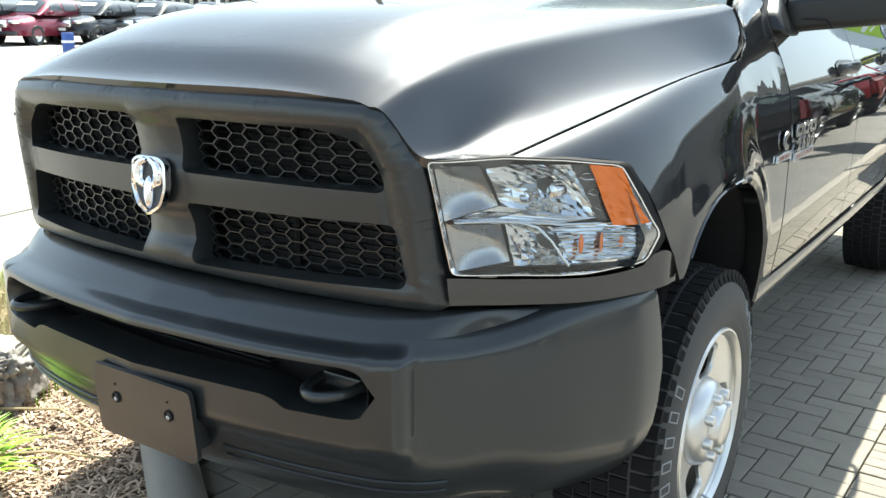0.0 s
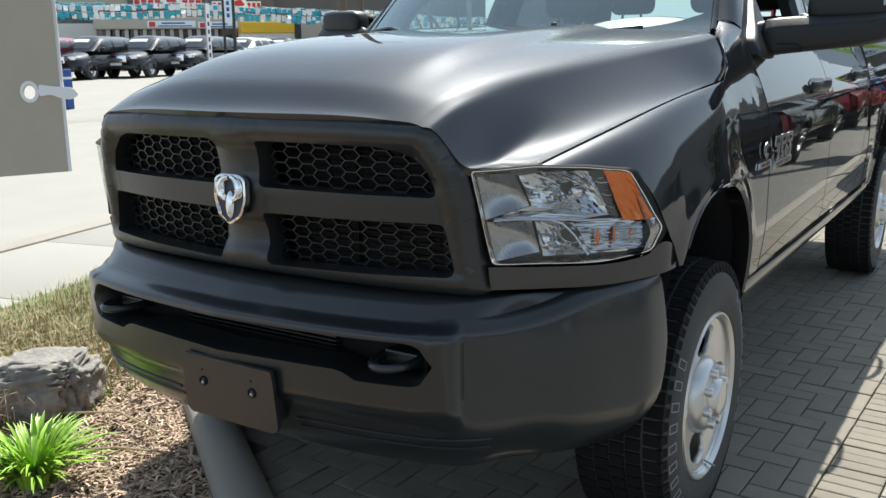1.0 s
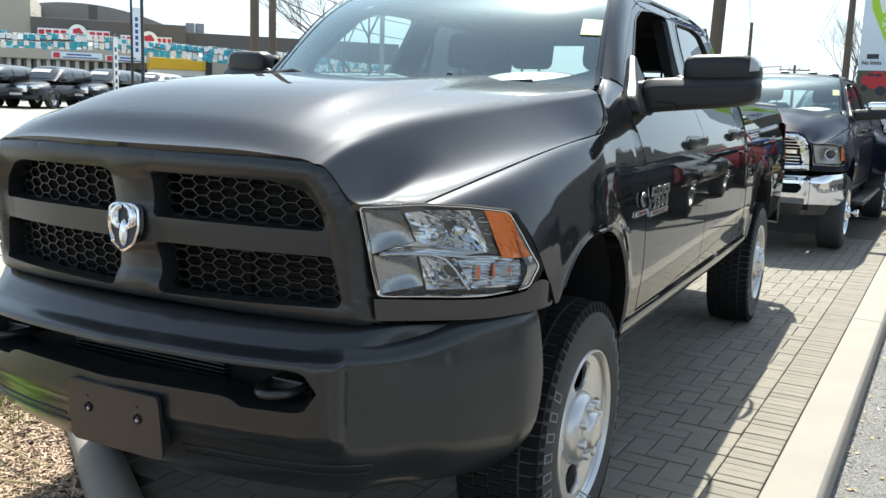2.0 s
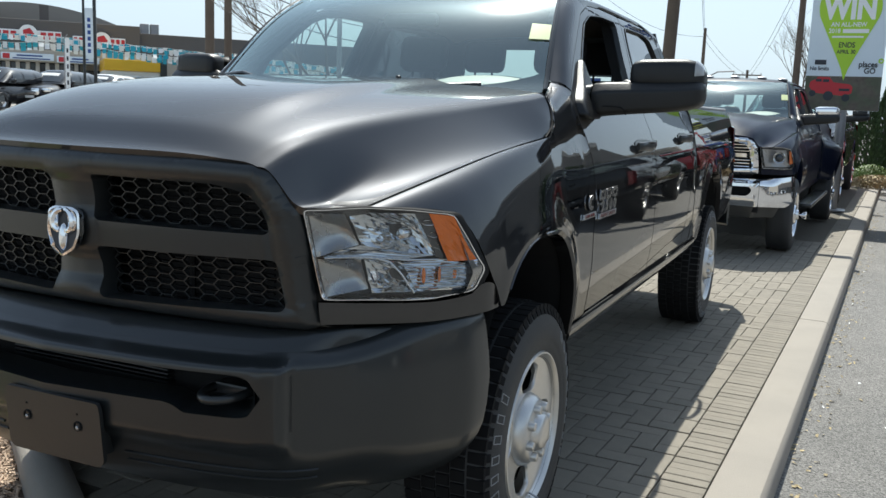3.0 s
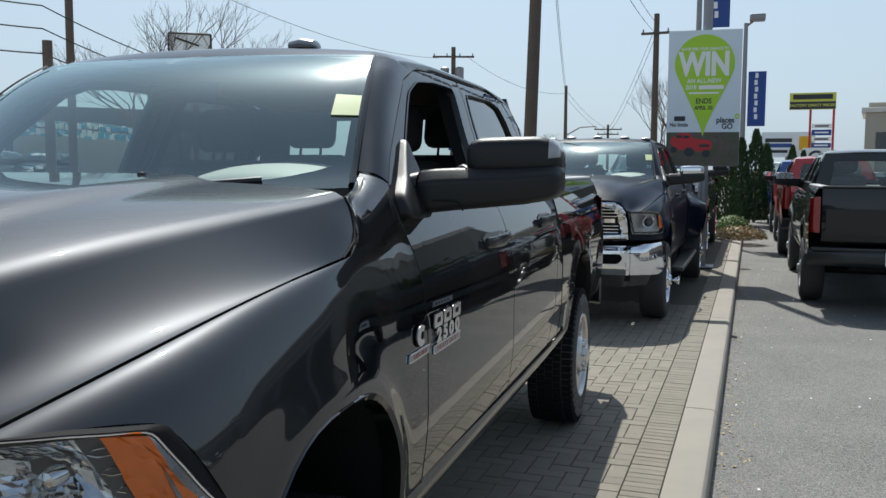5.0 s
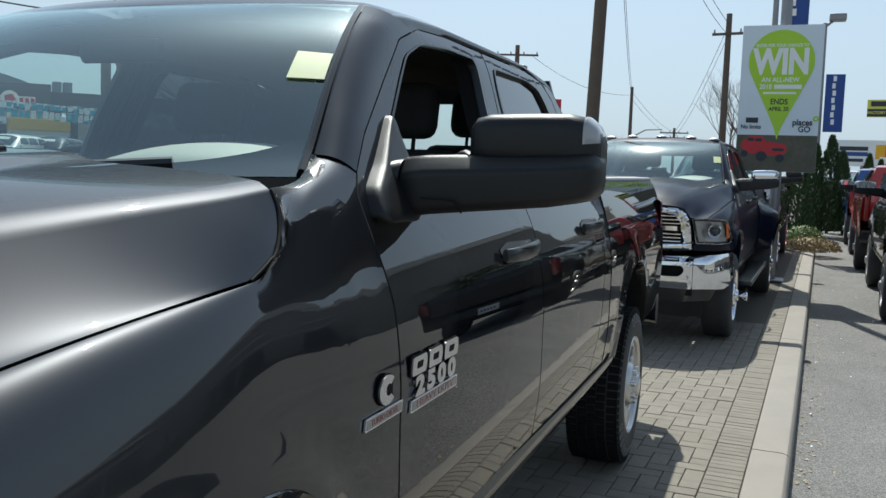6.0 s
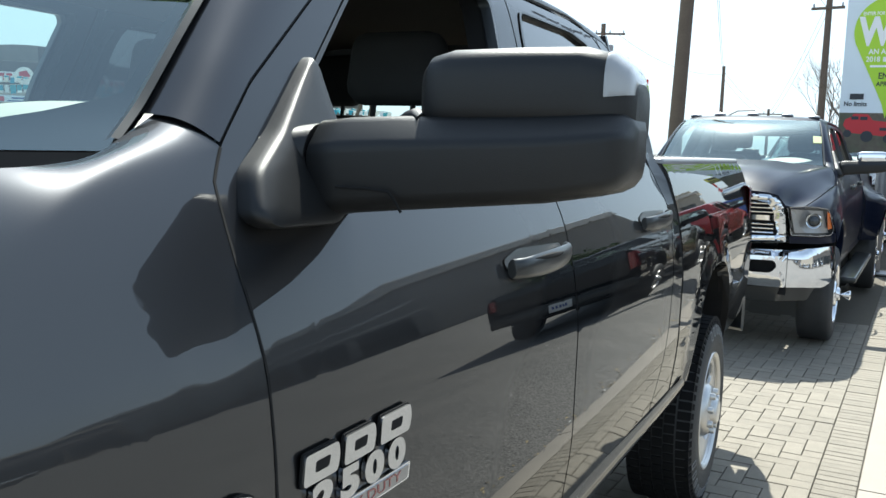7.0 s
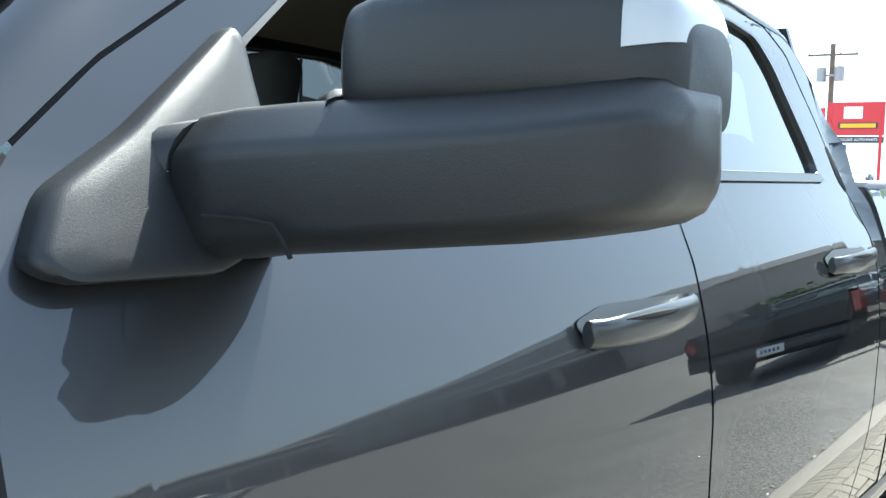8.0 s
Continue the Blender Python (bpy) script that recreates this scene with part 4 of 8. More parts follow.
    for k in range(3):
        z = 1.170 - k * .032
        pts = [F(.914 + k * .010, z, .011), F(.890 + k * .010, z, .013), F(.884 + k * .010, z - .006, .014), F(.892 + k * .010, z - .012, .013), F(.916 + k * .010, z - .012, .011)]
        part("bar_clip", tube(bmesh.new(), pts, .0013, 6), "lamp_chrome", h)
    bm = bmesh.new()
    m = Matrix.Translation(F(.850, 1.138, .035)) @ Matrix.Rotation(radians(90), 4, 'X')
    lathe(bm, [(0, .017), (.022, .016), (.03, .012), (.033, .001)], 20, 'Z')
    bmesh.ops.transform(bm, matrix=m, verts=bm.verts)
    part("bulb_shield", bm, "lamp_chrome", h, "bright bulb shield")
    for x, z, r in ((.886, 1.026, .0055), (.912, 1.026, .0035), (.936, 1.028, .0065)):
        bm = bmesh.new()
        bmesh.ops.create_uvsphere(bm, u_segments=12, v_segments=8, radius=1, matrix=Matrix.Translation(F(x, z, .016)) @ Matrix.Diagonal((r, .006, .021, 1)))
        part("turn_bulb", bm, "amber", h, "amber bulb")
    # bright divider that runs across and sweeps down round the lower bowl
    pts = [(.706, 1.079), (.76, 1.081), (.80, 1.078), (.828, 1.066), (.848, 1.036), (.862, 1.004), (.872, .984)]
    part("divider", tube(bmesh.new(), [F(x, z, .007) for x, z in pts], .0030, 8), "lamp_chrome", h)
    part("divider", tube(bmesh.new(), [F(x, z, .007) for x, z in ((.80, 1.078), (.86, 1.071), (.93, 1.066), (.978, 1.067))], .0024, 8), "lamp_chrome", h)
    return h


def pod(bm, stations, e=3.0, n=28):
    """A rounded form along x: stations of (x, cy, cz, half depth, half height)."""
    rings = []
    for x, cy, cz, hy, hz in stations:
        ring = []
        for k in range(n):
            a = 2 * math.pi * k / n
            c, s = math.cos(a), math.sin(a)
            ring.append(bm.verts.new((x, cy + hy * math.copysign(abs(c)**(2 / e), c), cz + hz * math.copysign(abs(s)**(2 / e), s))))
        rings.append(ring)
    for a, b in zip(rings, rings[1:]):
        for k in range(n):
            bm.faces.new((a[k], a[(k + 1) % n], b[(k + 1) % n], b[k]))
    bm.faces.new(rings[0][::-1])
    bm.faces.new(rings[-1])
    bmesh.ops.recalc_face_normals(bm, faces=bm.faces)
    return bm


def bar_form(bm, stations, prof):
    """A moulded bar along x whose section is prof, in units of half depth and half height."""
    rings = [[bm.verts.new((x, cy + hy * p, cz + .004 + hz * .94 * q)) for p, q in prof] for x, cy, cz, hy, hz in stations]
    n = len(prof)
    for a, b in zip(rings, rings[1:]):
        for k in range(n):
            bm.faces.new((a[k], a[(k + 1) % n], b[(k + 1) % n], b[k]))
    bm.faces.new(rings[0][::-1])
    bm.faces.new(rings[-1])
    bmesh.ops.recalc_face_normals(bm, faces=bm.faces)
    return bm


ARM_SECTION = rpoly([(-.93, -.80), (-1.0, .40), (-.48, 1.0), (.9, 1.0), (1.0, -.6), (.8, -1.0), (-.62, -1.0)], .17, 4)


def tow_mirror(t, s, cap, detail):
    mr = new("tow_mirror")
    mr.parent = t
    Y = lambda x: 1.898 + .20 * (x - 1.0)
    # foot on the door
    foot = dense(rpoly([(1.675, 1.445), (1.70, 1.430), (1.84, 1.428), (1.895, 1.45), (1.945, 1.54), (1.952, 1.655), (1.943, 1.668), (1.927, 1.660), (1.790, 1.552), (1.705, 1.50)], .016, 3), .02)
    bm = bmesh.new()
    rings = []
    for d, g in ((-.012, 1.0), (.014, 1.0), (.021, .985), (.026, .955), (.028, .90), (.029, .7), (.029, .4), (.029, .05)):
        ring = []
        for y, z in foot:
            y, z = 1.845 + (y - 1.845) * g, 1.50 + (z - 1.50) * (g if z < 1.5 else 1 - (1 - g) * (1.0 if g < .9 else .6))
            ring.append(bm.verts.new((s * (side_x(y, z) + d * (1.25 - .5 * step(1.50, 1.66, z))), y, z)))
        rings.append(ring)
    for a, b in zip(rings, rings[1:]):
        for k in range(len(foot)):
            bm.faces.new((a[k], a[(k + 1) % len(foot)], b[(k + 1) % len(foot)], b[k]))
    bm.faces.new(rings[-1])
    bmesh.ops.recalc_face_normals(bm, faces=bm.faces)
    part("mirror_foot", bm, "mirror_plastic", mr, "black mirror foot on the door", angle=50)
    bm = pod(bmesh.new(), [(.78, Y(.80) - .055, 1.486, .092, .058), (.83, Y(.83) - .044, 1.488, .086, .062), (.87, Y(.87) - .014, 1.494, .070, .070), (.886, Y(.886) - .002, 1.497, .064, .071)], 2.6)
    part("mirror_root", flip(bm, s), "mirror_plastic", mr)
    bm = bar_form(bmesh.new(), [(.889, Y(.889), 1.499, .062, .067), (.893, Y(.893), 1.500, .066, .071), (.935, Y(.935), 1.506, .066, .070), (1.0, Y(1.0), 1.511, .068, .068), (1.10, Y(1.10), 1.517, .072, .064), (1.20, Y(1.20), 1.524, .075, .061),
                                (1.25, Y(1.25), 1.530, .075, .058), (1.278, Y(1.278), 1.534, .072, .055), (1.293, Y(1.293), 1.537, .064, .050), (1.303, Y(1.303), 1.539, .050, .040), (1.308, Y(1.308) + .002, 1.540, .030, .025)], ARM_SECTION)
    part("mirror_arm", flip(bm, s), "mirror_plastic", mr, "grained black mirror arm", angle=55)
    D = .024
    bm = pod(bmesh.new(), [(1.020, Y(1.020) + D, 1.602, .02, .026), (1.026, Y(1.026) + D, 1.606, .042, .042), (1.038, Y(1.038) + D, 1.610, .054, .052), (1.066, Y(1.066) + D, 1.613, .061, .057), (1.16, Y(1.16) + D, 1.615, .064, .059),
                           (1.235, Y(1.235) + D, 1.616, .064, .059), (1.270, Y(1.270) + D, 1.611, .061, .056), (1.292, Y(1.292) + D, 1.600, .052, .048), (1.303, Y(1.303) + D, 1.588, .038, .036)], 3.4, 40)
    part("mirror_head", flip(bm, s), cap, mr, "mirror head shell")
    # a step that carries the head
    bm = pod(bmesh.new(), [(.990, Y(.990), 1.574, .01, .006), (1.0, Y(1.0), 1.576, .016, .011), (1.012, Y(1.012), 1.578, .02, .013), (1.03, Y(1.03), 1.574, .04, .01)], 2.4, 16)
    part("mirror_pivot", flip(bm, s), "mirror_plastic", mr)
    bm = pod(bmesh.new(), [(1.268, Y(1.268) + D, 1.6125, .0630, .0575), (1.271, Y(1.271) + D, 1.612, .0635, .0575), (1.275, Y(1.275) + D, 1.610, .062, .0565), (1.293, Y(1.293) + D, 1.601, .0545, .0495), (1.301, Y(1.301) + D, 1.592, .043, .041)], 3.4, 40)
    bmesh.ops.bisect_plane(bm, geom=bm.verts[:] + bm.edges[:] + bm.faces[:], plane_co=(1.25, 0, 1.606), plane_no=(-.12, 0, 1), clear_inner=True)
    bmesh.ops.holes_fill(bm, edges=[e for e in bm.edges if e.is_boundary])
    bmesh.ops.recalc_face_normals(bm, faces=bm.faces)
    part("mirror_lamp", flip(bm, s), "lamp_clear", mr, "clear turn lamp in the mirror corner")
    if detail:
        bm = bmesh.new()
        tube(bm, [(x, Y(x) - .076, z) for x, z in ((.94, 1.482), (.985, 1.481), (1.012, 1.478), (1.022, 1.466), (1.03, 1.452))], .0022, 6)
        part("mirror_seam", flip(bm, s), "dark", mr)
    bm = bmesh.new()
    box(bm, (-.13, .083, -.045), (.13, .086, .045), .0, 1, Matrix.Translation((1.16, Y(1.16) + .01, 1.615)) @ Matrix.Rotation(math.atan(.20), 4, 'Z'))
    part("mirror_glass", flip(bm, s), "mirror", mr, "mirror glass")
    return mr


def wiper(t, x0, x1, tip):
    w = new("wiper")
    w.parent = t
    bm = bmesh.new()
    pts = [screen((x0 + (x1 - x0) * k / 8) / .78, -.046 + tip * k / 8) + Vector((0, -.016, .014)) for k in range(9)]
    tube(bm, pts, .013, 8)
    part("blade", bm, "trim", w, "black wiper blade")
    bm = bmesh.new()
    mid = pts[4]
    base = screen(x0 / .78 * 1.0, 0) + Vector((.0, -.06, .0))
    tube(bm, [base, base * .5 + mid * .5 + Vector((0, -.008, .022)), mid + Vector((0, 0, .006))], [.012, .010, .006], 8)
    part("arm", bm, "trim", w)


def screen(u, v):
    """Windshield surface: u from side to side, v from bottom to top."""
    x = u * (.765 - .115 * v)
    y = (1.345 + .295 * u * u) * (1 - v) + (2.03 + .07 * u * u + .015 * u**8) * v
    z = (1.52 + .048 * u * u) * (1 - v) + (1.957 - .004 * u * u) * v + .080 * math.sin(math.pi * max(v, 0)**1.1) * (1 - .5 * u * u)
    return Vector((x, y, z))


ROOF_LINE = interp([2.0, 2.035, 2.07, 2.2, 2.6, 3.2, 3.7, 3.9, 4.0], [1.955, 1.958, 1.983, 2.004, 2.018, 2.016, 1.996, 1.970, 1.905])


def roof_z(x, y):
    e = .69
    w = min(1.08, abs(x) / .65)
    zc = ROOF_LINE(y - (.07 * w * w + .015 * w**8) * (1 - step(2.1, 3.0, y)))
    return zc - .028 * abs(x / e)**2.5 - .028 * step(.6, .7, abs(x))


def rail(y):
    """Upper edge of the doors, where the roof begins."""
    z = float(np.interp(y, [1.694, 1.79, 2.18, 2.36, 2.60, 2.95, 3.5, 3.7, 3.86, 3.955, 4.005], [1.532, 1.615, 1.875, 1.928, 1.941, 1.941, 1.941, 1.918, 1.90, 1.80, 1.62]))
    return Vector((side_x(y, z), y, z))


def seat(parent, x, y, z):
    st = new("seat")
    st.parent = parent
    bm = bmesh.new()
    box(bm, (x - .26, y - .28, z), (x + .26, y + .26, z + .17), .05, 3)
    part("cushion", bm, "cloth", st, "dark grey cloth cushion")
    bm = bmesh.new()
    box(bm, (x - .25, -.09, 0), (x + .25, .09, .66), .06, 3, Matrix.Translation((0, y + .28, z + .1)) @ Matrix.Rotation(radians(-14), 4, 'X'))
    part("backrest", bm, "cloth", st)
    bm = bmesh.new()
    box(bm, (x - .14, -.055, .70), (x + .14, .055, .90), .05, 3, Matrix.Translation((0, y + .28, z + .1)) @ Matrix.Rotation(radians(-12), 4, 'X'))
    tube(bm, [(x - .06, y + .42, z + .74), (x - .06, y + .44, z + .84)], .008, 6)
    tube(bm, [(x + .06, y + .42, z + .74), (x + .06, y + .44, z + .84)], .008, 6)
    part("headrest", bm, "cloth", st)


def badges(t, s):
    """Chrome marks on wing and door; names are kept as plain shapes."""
    def at(y, z, d=0.0):
        x = side_x(y, z) + .002 + d
        if s > 0:
            return Matrix.Translation((x, y, z)) @ Matrix(((0, 0, 1, 0), (1, 0, 0, 0), (0, 1, 0, 0), (0, 0, 0, 1)))
        return Matrix.Translation((-x, y, z)) @ Matrix(((0, 0, -1, 0), (-1, 0, 0, 0), (0, 1, 0, 0), (0, 0, 0, 1)))
    b = new("door_badge")
    b.parent = t
    mid = 1.809
    e = s
    for x0, x1 in ((-.138, -.056), (-.046, .036), (.048, .140)):
        loop = rpoly([(x0, -.017), (x1 - .006, -.017), (x1, .004), (x1 - .004, .022), (x0 + .004, .022)], .006, 2)
        part("mark", prism(bmesh.new(), loop, .007, at(mid, 1.139)), "alloy", b, "bright chrome mark", smooth=False)
        xm, ym = (x0 + x1) / 2, .002
        part("mark_base", prism(bmesh.new(), [(xm + (x - xm) * 1.04, ym + (y - ym) * 1.14) for x, y in loop], .003, at(mid, 1.139)), "dark", b, smooth=False)
        part("mark_inlay", prism(bmesh.new(), rpoly([(xm - .016, -.004), (xm + .014, -.004), (xm + .018, .010), (xm - .014, .010)], .003, 2), .0075, at(mid, 1.139)), "dark", b, smooth=False)
    for k, ch in enumerate("2500"):
        words("digit", ch, .055, at(mid, 1.0955, .003) @ Matrix.Translation(((k - 1.5) * .0635, 0, 0)) @ Matrix.Diagonal((1.66, 1, 1, 1)), "alloy", b, .0035, bold=.0034)
    bm = prism(bmesh.new(), rpoly([(-.14, -.013), (.138, -.013), (.142, .013), (-.136, .013)], .004, 2), .004, at(mid, 1.059))
    part("strip", bm, "chrome", b, "bright edged strip", smooth=False)
    bm = prism(bmesh.new(), rpoly([(-.133, -.010), (.132, -.010), (.136, .010), (-.130, .010)], .003, 2), .0012, at(mid, 1.059, .004))
    part("strip_field", bm, "steel", b, smooth=False)
    words("lettering", "HEAVY DUTY", .021, at(mid, 1.059, .0053) @ Matrix.Diagonal((1.75, 1, 1, 1)), "red_lens", b, .0006)
    b = new("wing_badge")
    b.parent = t
    ring = [(.038 * math.cos(a), .029 * math.sin(a)) for a in np.linspace(.75, 2 * math.pi - .75, 22)]
    inner = [(.013 * math.cos(a) + .004, .012 * math.sin(a)) for a in np.linspace(2 * math.pi - .8, .8, 16)]
    bm = prism(bmesh.new(), ring + inner, .007, at(1.548, 1.124))
    part("mark", bm, "alloy", b, "bright chrome ring mark", smooth=False)
    bm = prism(bmesh.new(), [(x * 1.06 + .001, y * 1.08) for x, y in ring], .003, at(1.548, 1.124))
    part("mark_base", bm, "dark", b, smooth=False)
    bm = prism(bmesh.new(), rpoly([(-.086, -.012), (.084, -.012), (.088, .012), (-.082, .012)], .003, 2), .004, at(1.539, 1.076))
    part("strip", bm, "chrome", b, smooth=False)
    bm = prism(bmesh.new(), rpoly([(-.081, -.009), (.080, -.009), (.083, .009), (-.078, .009)], .003, 2), .0012, at(1.539, 1.076, .004))
    part("strip_field", bm, "steel", b, smooth=False)
    words("lettering", "TURBO DIESEL", .017, at(1.539, 1.076, .0053) @ Matrix.Diagonal((1.12, 1, 1, 1)), "red_lens", b, .0006)


def pickup(name, label, paint_key, m, front="work", detail=True, cap="mirror_plastic", lamps=1, dually=False, bars=False, group="", open_window=False, sticker=True):
    t = thing(name, label, "pickup truck", group, m)
    fine = .025 if detail else .06
    # hood
    bm = sheet(lambda u, v: hood_point(2 * u - 1, v**1.25), 120 if detail else 36, 48 if detail else 18, (0, 0, 1))
    solid(part("hood", bm, paint_key, t, "hood with a raised centre", angle=60), .02)

    def fender(s):
        ny = 84 if detail else 42

        def f(u, v):
            y0, w = .222 + (1.628 - .222) * u, step(.80, 1, u)
            a, b = fender_top(y0 + .053 * w) - .0005, fender_low(y0)
            z = a + (b - a) * v**1.9
            y = y0 + (DOOR_EDGE(z) - .0026 - 1.628) * w
            return Vector((s * side_x(y, z), y, z))
        bm = sheet(f, ny, 30 if detail else 16, (s, 0, 0))
        # shoulder between hood corner, screen and pillar foot
        k0 = math.ceil((1.187 - .222) / (1.628 - .222) * ny)
        nc = ny - k0
        kx, ky, kz = interp([0, .15, .35, .58, .78, 1], [RIDGE_X(1.33) + .003, .848, .826, .800, .786, .775]), interp([0, .15, .35, .58, .78, 1], [1.334, 1.348, 1.42, 1.52, 1.585, 1.655]), interp([0, .15, .35, .58, .78, 1], [1.505, 1.506, 1.507, 1.515, 1.538, 1.570])

        def hood_side(u):
            h = hood_point(1 - .38 * u, 1.0)
            return Vector((s * (h.x + .003), h.y + .0052, h.z - .001))

        def c(u, v):
            a0, a1, a = f(k0 / ny, 0), f(1, 0), f((k0 + v * nc) / ny, 0)
            side = hood_side(u) - (1 - u) * (hood_side(0) - a0)
            k_ = lambda w: Vector((s * kx(w), ky(w), kz(w)))
            k0_, k1_ = hood_side(1), k_(1)
            k = k_(v) + (1 - v) * (k0_ - k_(0))
            end = a1 * (1 - u) + k1_ * u + Vector((s * .6, -.2, .7)).normalized() * .012 * math.sin(math.pi * u)
            p = a * (1 - u) + k * u + side * (1 - v) + end * v
            return p - ((a0 * (1 - u) + k0_ * u) * (1 - v) + (a1 * (1 - u) + k1_ * u) * v)
        sheet(c, 14, nc, (s * .3, 0, 1), bm=bm)
        bmesh.ops.remove_doubles(bm, verts=bm.verts, dist=2e-4)
        soft = [v for v in bm.verts if not v.is_boundary and v.co.y > 1.17 and v.co.z > 1.30]
        for _ in range(70 if detail else 14):
            bmesh.ops.smooth_vert(bm, verts=soft, factor=.5, use_axis_x=True, use_axis_y=True, use_axis_z=True)
        # lip turned in round the arch
        pts = [(y, z) for y, z in arch(.98) if z > (.625 if y > .98 else .93)]
        wall(bm, pts, [lambda y, z: Vector((s * side_x(y, z), y, z)), lambda y, z: Vector((s * (side_x(y, z) - .006), .98 + (y - .98) * .985, z - .010)), lambda y, z: Vector((s * (side_x(y, z) - .05), .98 + (y - .98) * .985, z - .010))], closed=False)
        return solid(part("front_fender", bm, paint_key, t, angle=60), .005)
    both(fender)

    def filler(s):
        fx = interp([0, .25, .55, .78, .90, 1], [.694, .80, .905, .975, .993, .9975])
        fy = interp([0, .25, .55, .78, .90, 1], [.136, .236, .350, .482, .545, .592])
        hi, lo = interp([0, .25, .55, .74, .80, .86, 1], [.967, .960, .956, .964, .985, .990, .968]), interp([0, .5, 1], [.908, .902, .910])

        def f(u, v):
            z = lo(u) + (hi(u) - lo(u)) * v
            return Vector((s * fx(u), fy(u) - .11 * (z - 1.05) * (1 - step(.7, 1, u)) + .006 * (1 - v)**2, z))
        solid(part("headlight_filler", sheet(f, 36, 6, (0, -1, 0)), paint_key, t), .01)
    both(filler)
    for s in (1, -1):
        headlight(t, s, detail, projector=(front != "work"))
    if front == "work":
        front_work(t, detail)
    else:
        front_chrome(t, detail)

    # cab sides
    S = lambda s, d=0.0: (lambda y, z: Vector((s * (side_x(y, z) - d), y, z)))

    def doors(s):
        for nm, outer, win, glass, hy in (("front_door", DOOR_F, WIN_F, "side_glass", 2.585), ("rear_door", DOOR_R, WIN_R, "privacy", 3.70)):
            d = new(nm)
            d.parent = t
            o = rpoly(outer, .012, 2)
            w = rpoly(win, .03, 4)
            bm = fill(o, [w], S(s), .12, fine, (s, 0, 0))
            wall(bm, o, [S(s), S(s, .03)], d=fine)
            wall(bm, w, [S(s), S(s, .028)], d=.03)
            part("door_skin", bm, paint_key, d, angle=50)
            # black seal and belt strip
            bm = bmesh.new()
            cy, cz = sum(p[0] for p in w) / len(w), sum(p[1] for p in w) / len(w)
            k = lambda y, z, g, dd: Vector((s * (side_x(y, z) - dd), cy + (y - cy) * g, cz + (z - cz) * g))
            wall(bm, w, [lambda y, z: k(y, z, 1.015, -.003), lambda y, z: k(y, z, .985, -.004), lambda y, z: k(y, z, .975, .02)], d=.03)
            bmesh.ops.recalc_face_normals(bm, faces=bm.faces)
            part("window_seal", bm, "trim", d, "black window seal")
            if not (open_window and s > 0 and nm == "front_door"):
                pane = part("window_pane", fill(w, [], S(s, .012), .15, .06, (s, 0, 0)), glass, d)
                pane.visible_shadow = False
            # satin moulding along the belt line
            y0, y1 = win[0][0] - .01, win[-1][0] + .01
            belt = [(y0, 1.518), (y0 + .004, 1.537), (y1 - .004, 1.537), (y1, 1.518)]
            bm = fill(belt, [], S(s, -.007), .10, .02, (s, 0, 0))
            wall(bm, belt, [S(s, -.007), S(s, .004)], d=.05)
            bmesh.ops.recalc_face_normals(bm, faces=bm.faces)
            part("belt_moulding", bm, "trim", d, "satin black belt moulding")
            # inside trim
            y0, y1 = (1.70, 2.77) if nm == "front_door" else (2.83, 3.83)
            bm = fill([(y0, .75), (y1, .75), (y1, 1.52), (y0, 1.52)], [], S(s, .085), .2, .06, (-s, 0, 0))
            part("door_trim", bm, "dash", d, "grey inner door trim")
            # frame inside
            bm = bmesh.new()
            wall(bm, w, [S(s, .028), lambda y, z: k(y, z, 1.0, .075)], d=.04)
            bmesh.ops.recalc_face_normals(bm, faces=bm.faces)
            part("window_reveal", bm, "dark", d)
            # handle: cup and bar
            hd = new("door_handle")
            hd.parent = d
            hz = 1.312 if nm == "front_door" else 1.330
            cup = rpoly([(hy - .19, hz + .012), (hy - .16, hz - .03), (hy + .15, hz - .022), (hy + .165, hz + .02), (hy - .10, hz + .028)], .018, 3)
            vs = fill(cup, [], S(s, -.003), .05, .02, (s, 0, 0))
            part("handle_cup", vs, "trim", hd)
            bm = bmesh.new()
            n = 14
            rings = []
            for i in range(n + 1):
                q = i / n
                yy = hy - .175 + .335 * q
                lift = .012 + .030 * math.sin(math.pi * min(1, max(0, q)))**.5
                hh = .019 + .006 * math.sin(math.pi * q)
                zz = hz - .004 + .008 * q
                rings.append([bm.verts.new((s * (side_x(yy, zz) + lift + .010 * math.cos(a)), yy, zz + hh * math.sin(a))) for a in np.linspace(0, 2 * math.pi, 12, endpoint=False)])
            for a, b in zip(rings, rings[1:]):
                for q in range(12):
                    bm.faces.new((a[q], a[(q + 1) % 12], b[(q + 1) % 12], b[q]))
            bm.faces.new(rings[0])
            bm.faces.new(rings[-1])
            bmesh.ops.recalc_face_normals(bm, faces=bm.faces)
            part("handle_bar", bm, "trim", hd, "satin black door handle", angle=60)
            # dark sliver on the solid bar imitates the shaded grip opening
            slot = [(s * (side_x(hy, hz) + .012 + .030 * math.sin(math.pi * (yy - hy + .175) / .335)**.5 + .0055), yy, hz + .013) for yy in np.linspace(hy - .12, hy + .04, 9)]
            part("slot_shade", tube(bmesh.new(), slot, [.0012 + .0052 * math.sin(math.pi * (q_ + .4) / 8.8) for q_ in range(9)], 8), "dark", hd)
        bm = fill(rpoly(CORNER, .01, 2), [], S(s), .1, fine * 1.5, (s, 0, 0))
        solid(part("cab_corner", bm, paint_key, t, angle=50), .02)
        # rocker
        rock = interp([0, .3, .6, 1], [.685, .64, .60, .575])
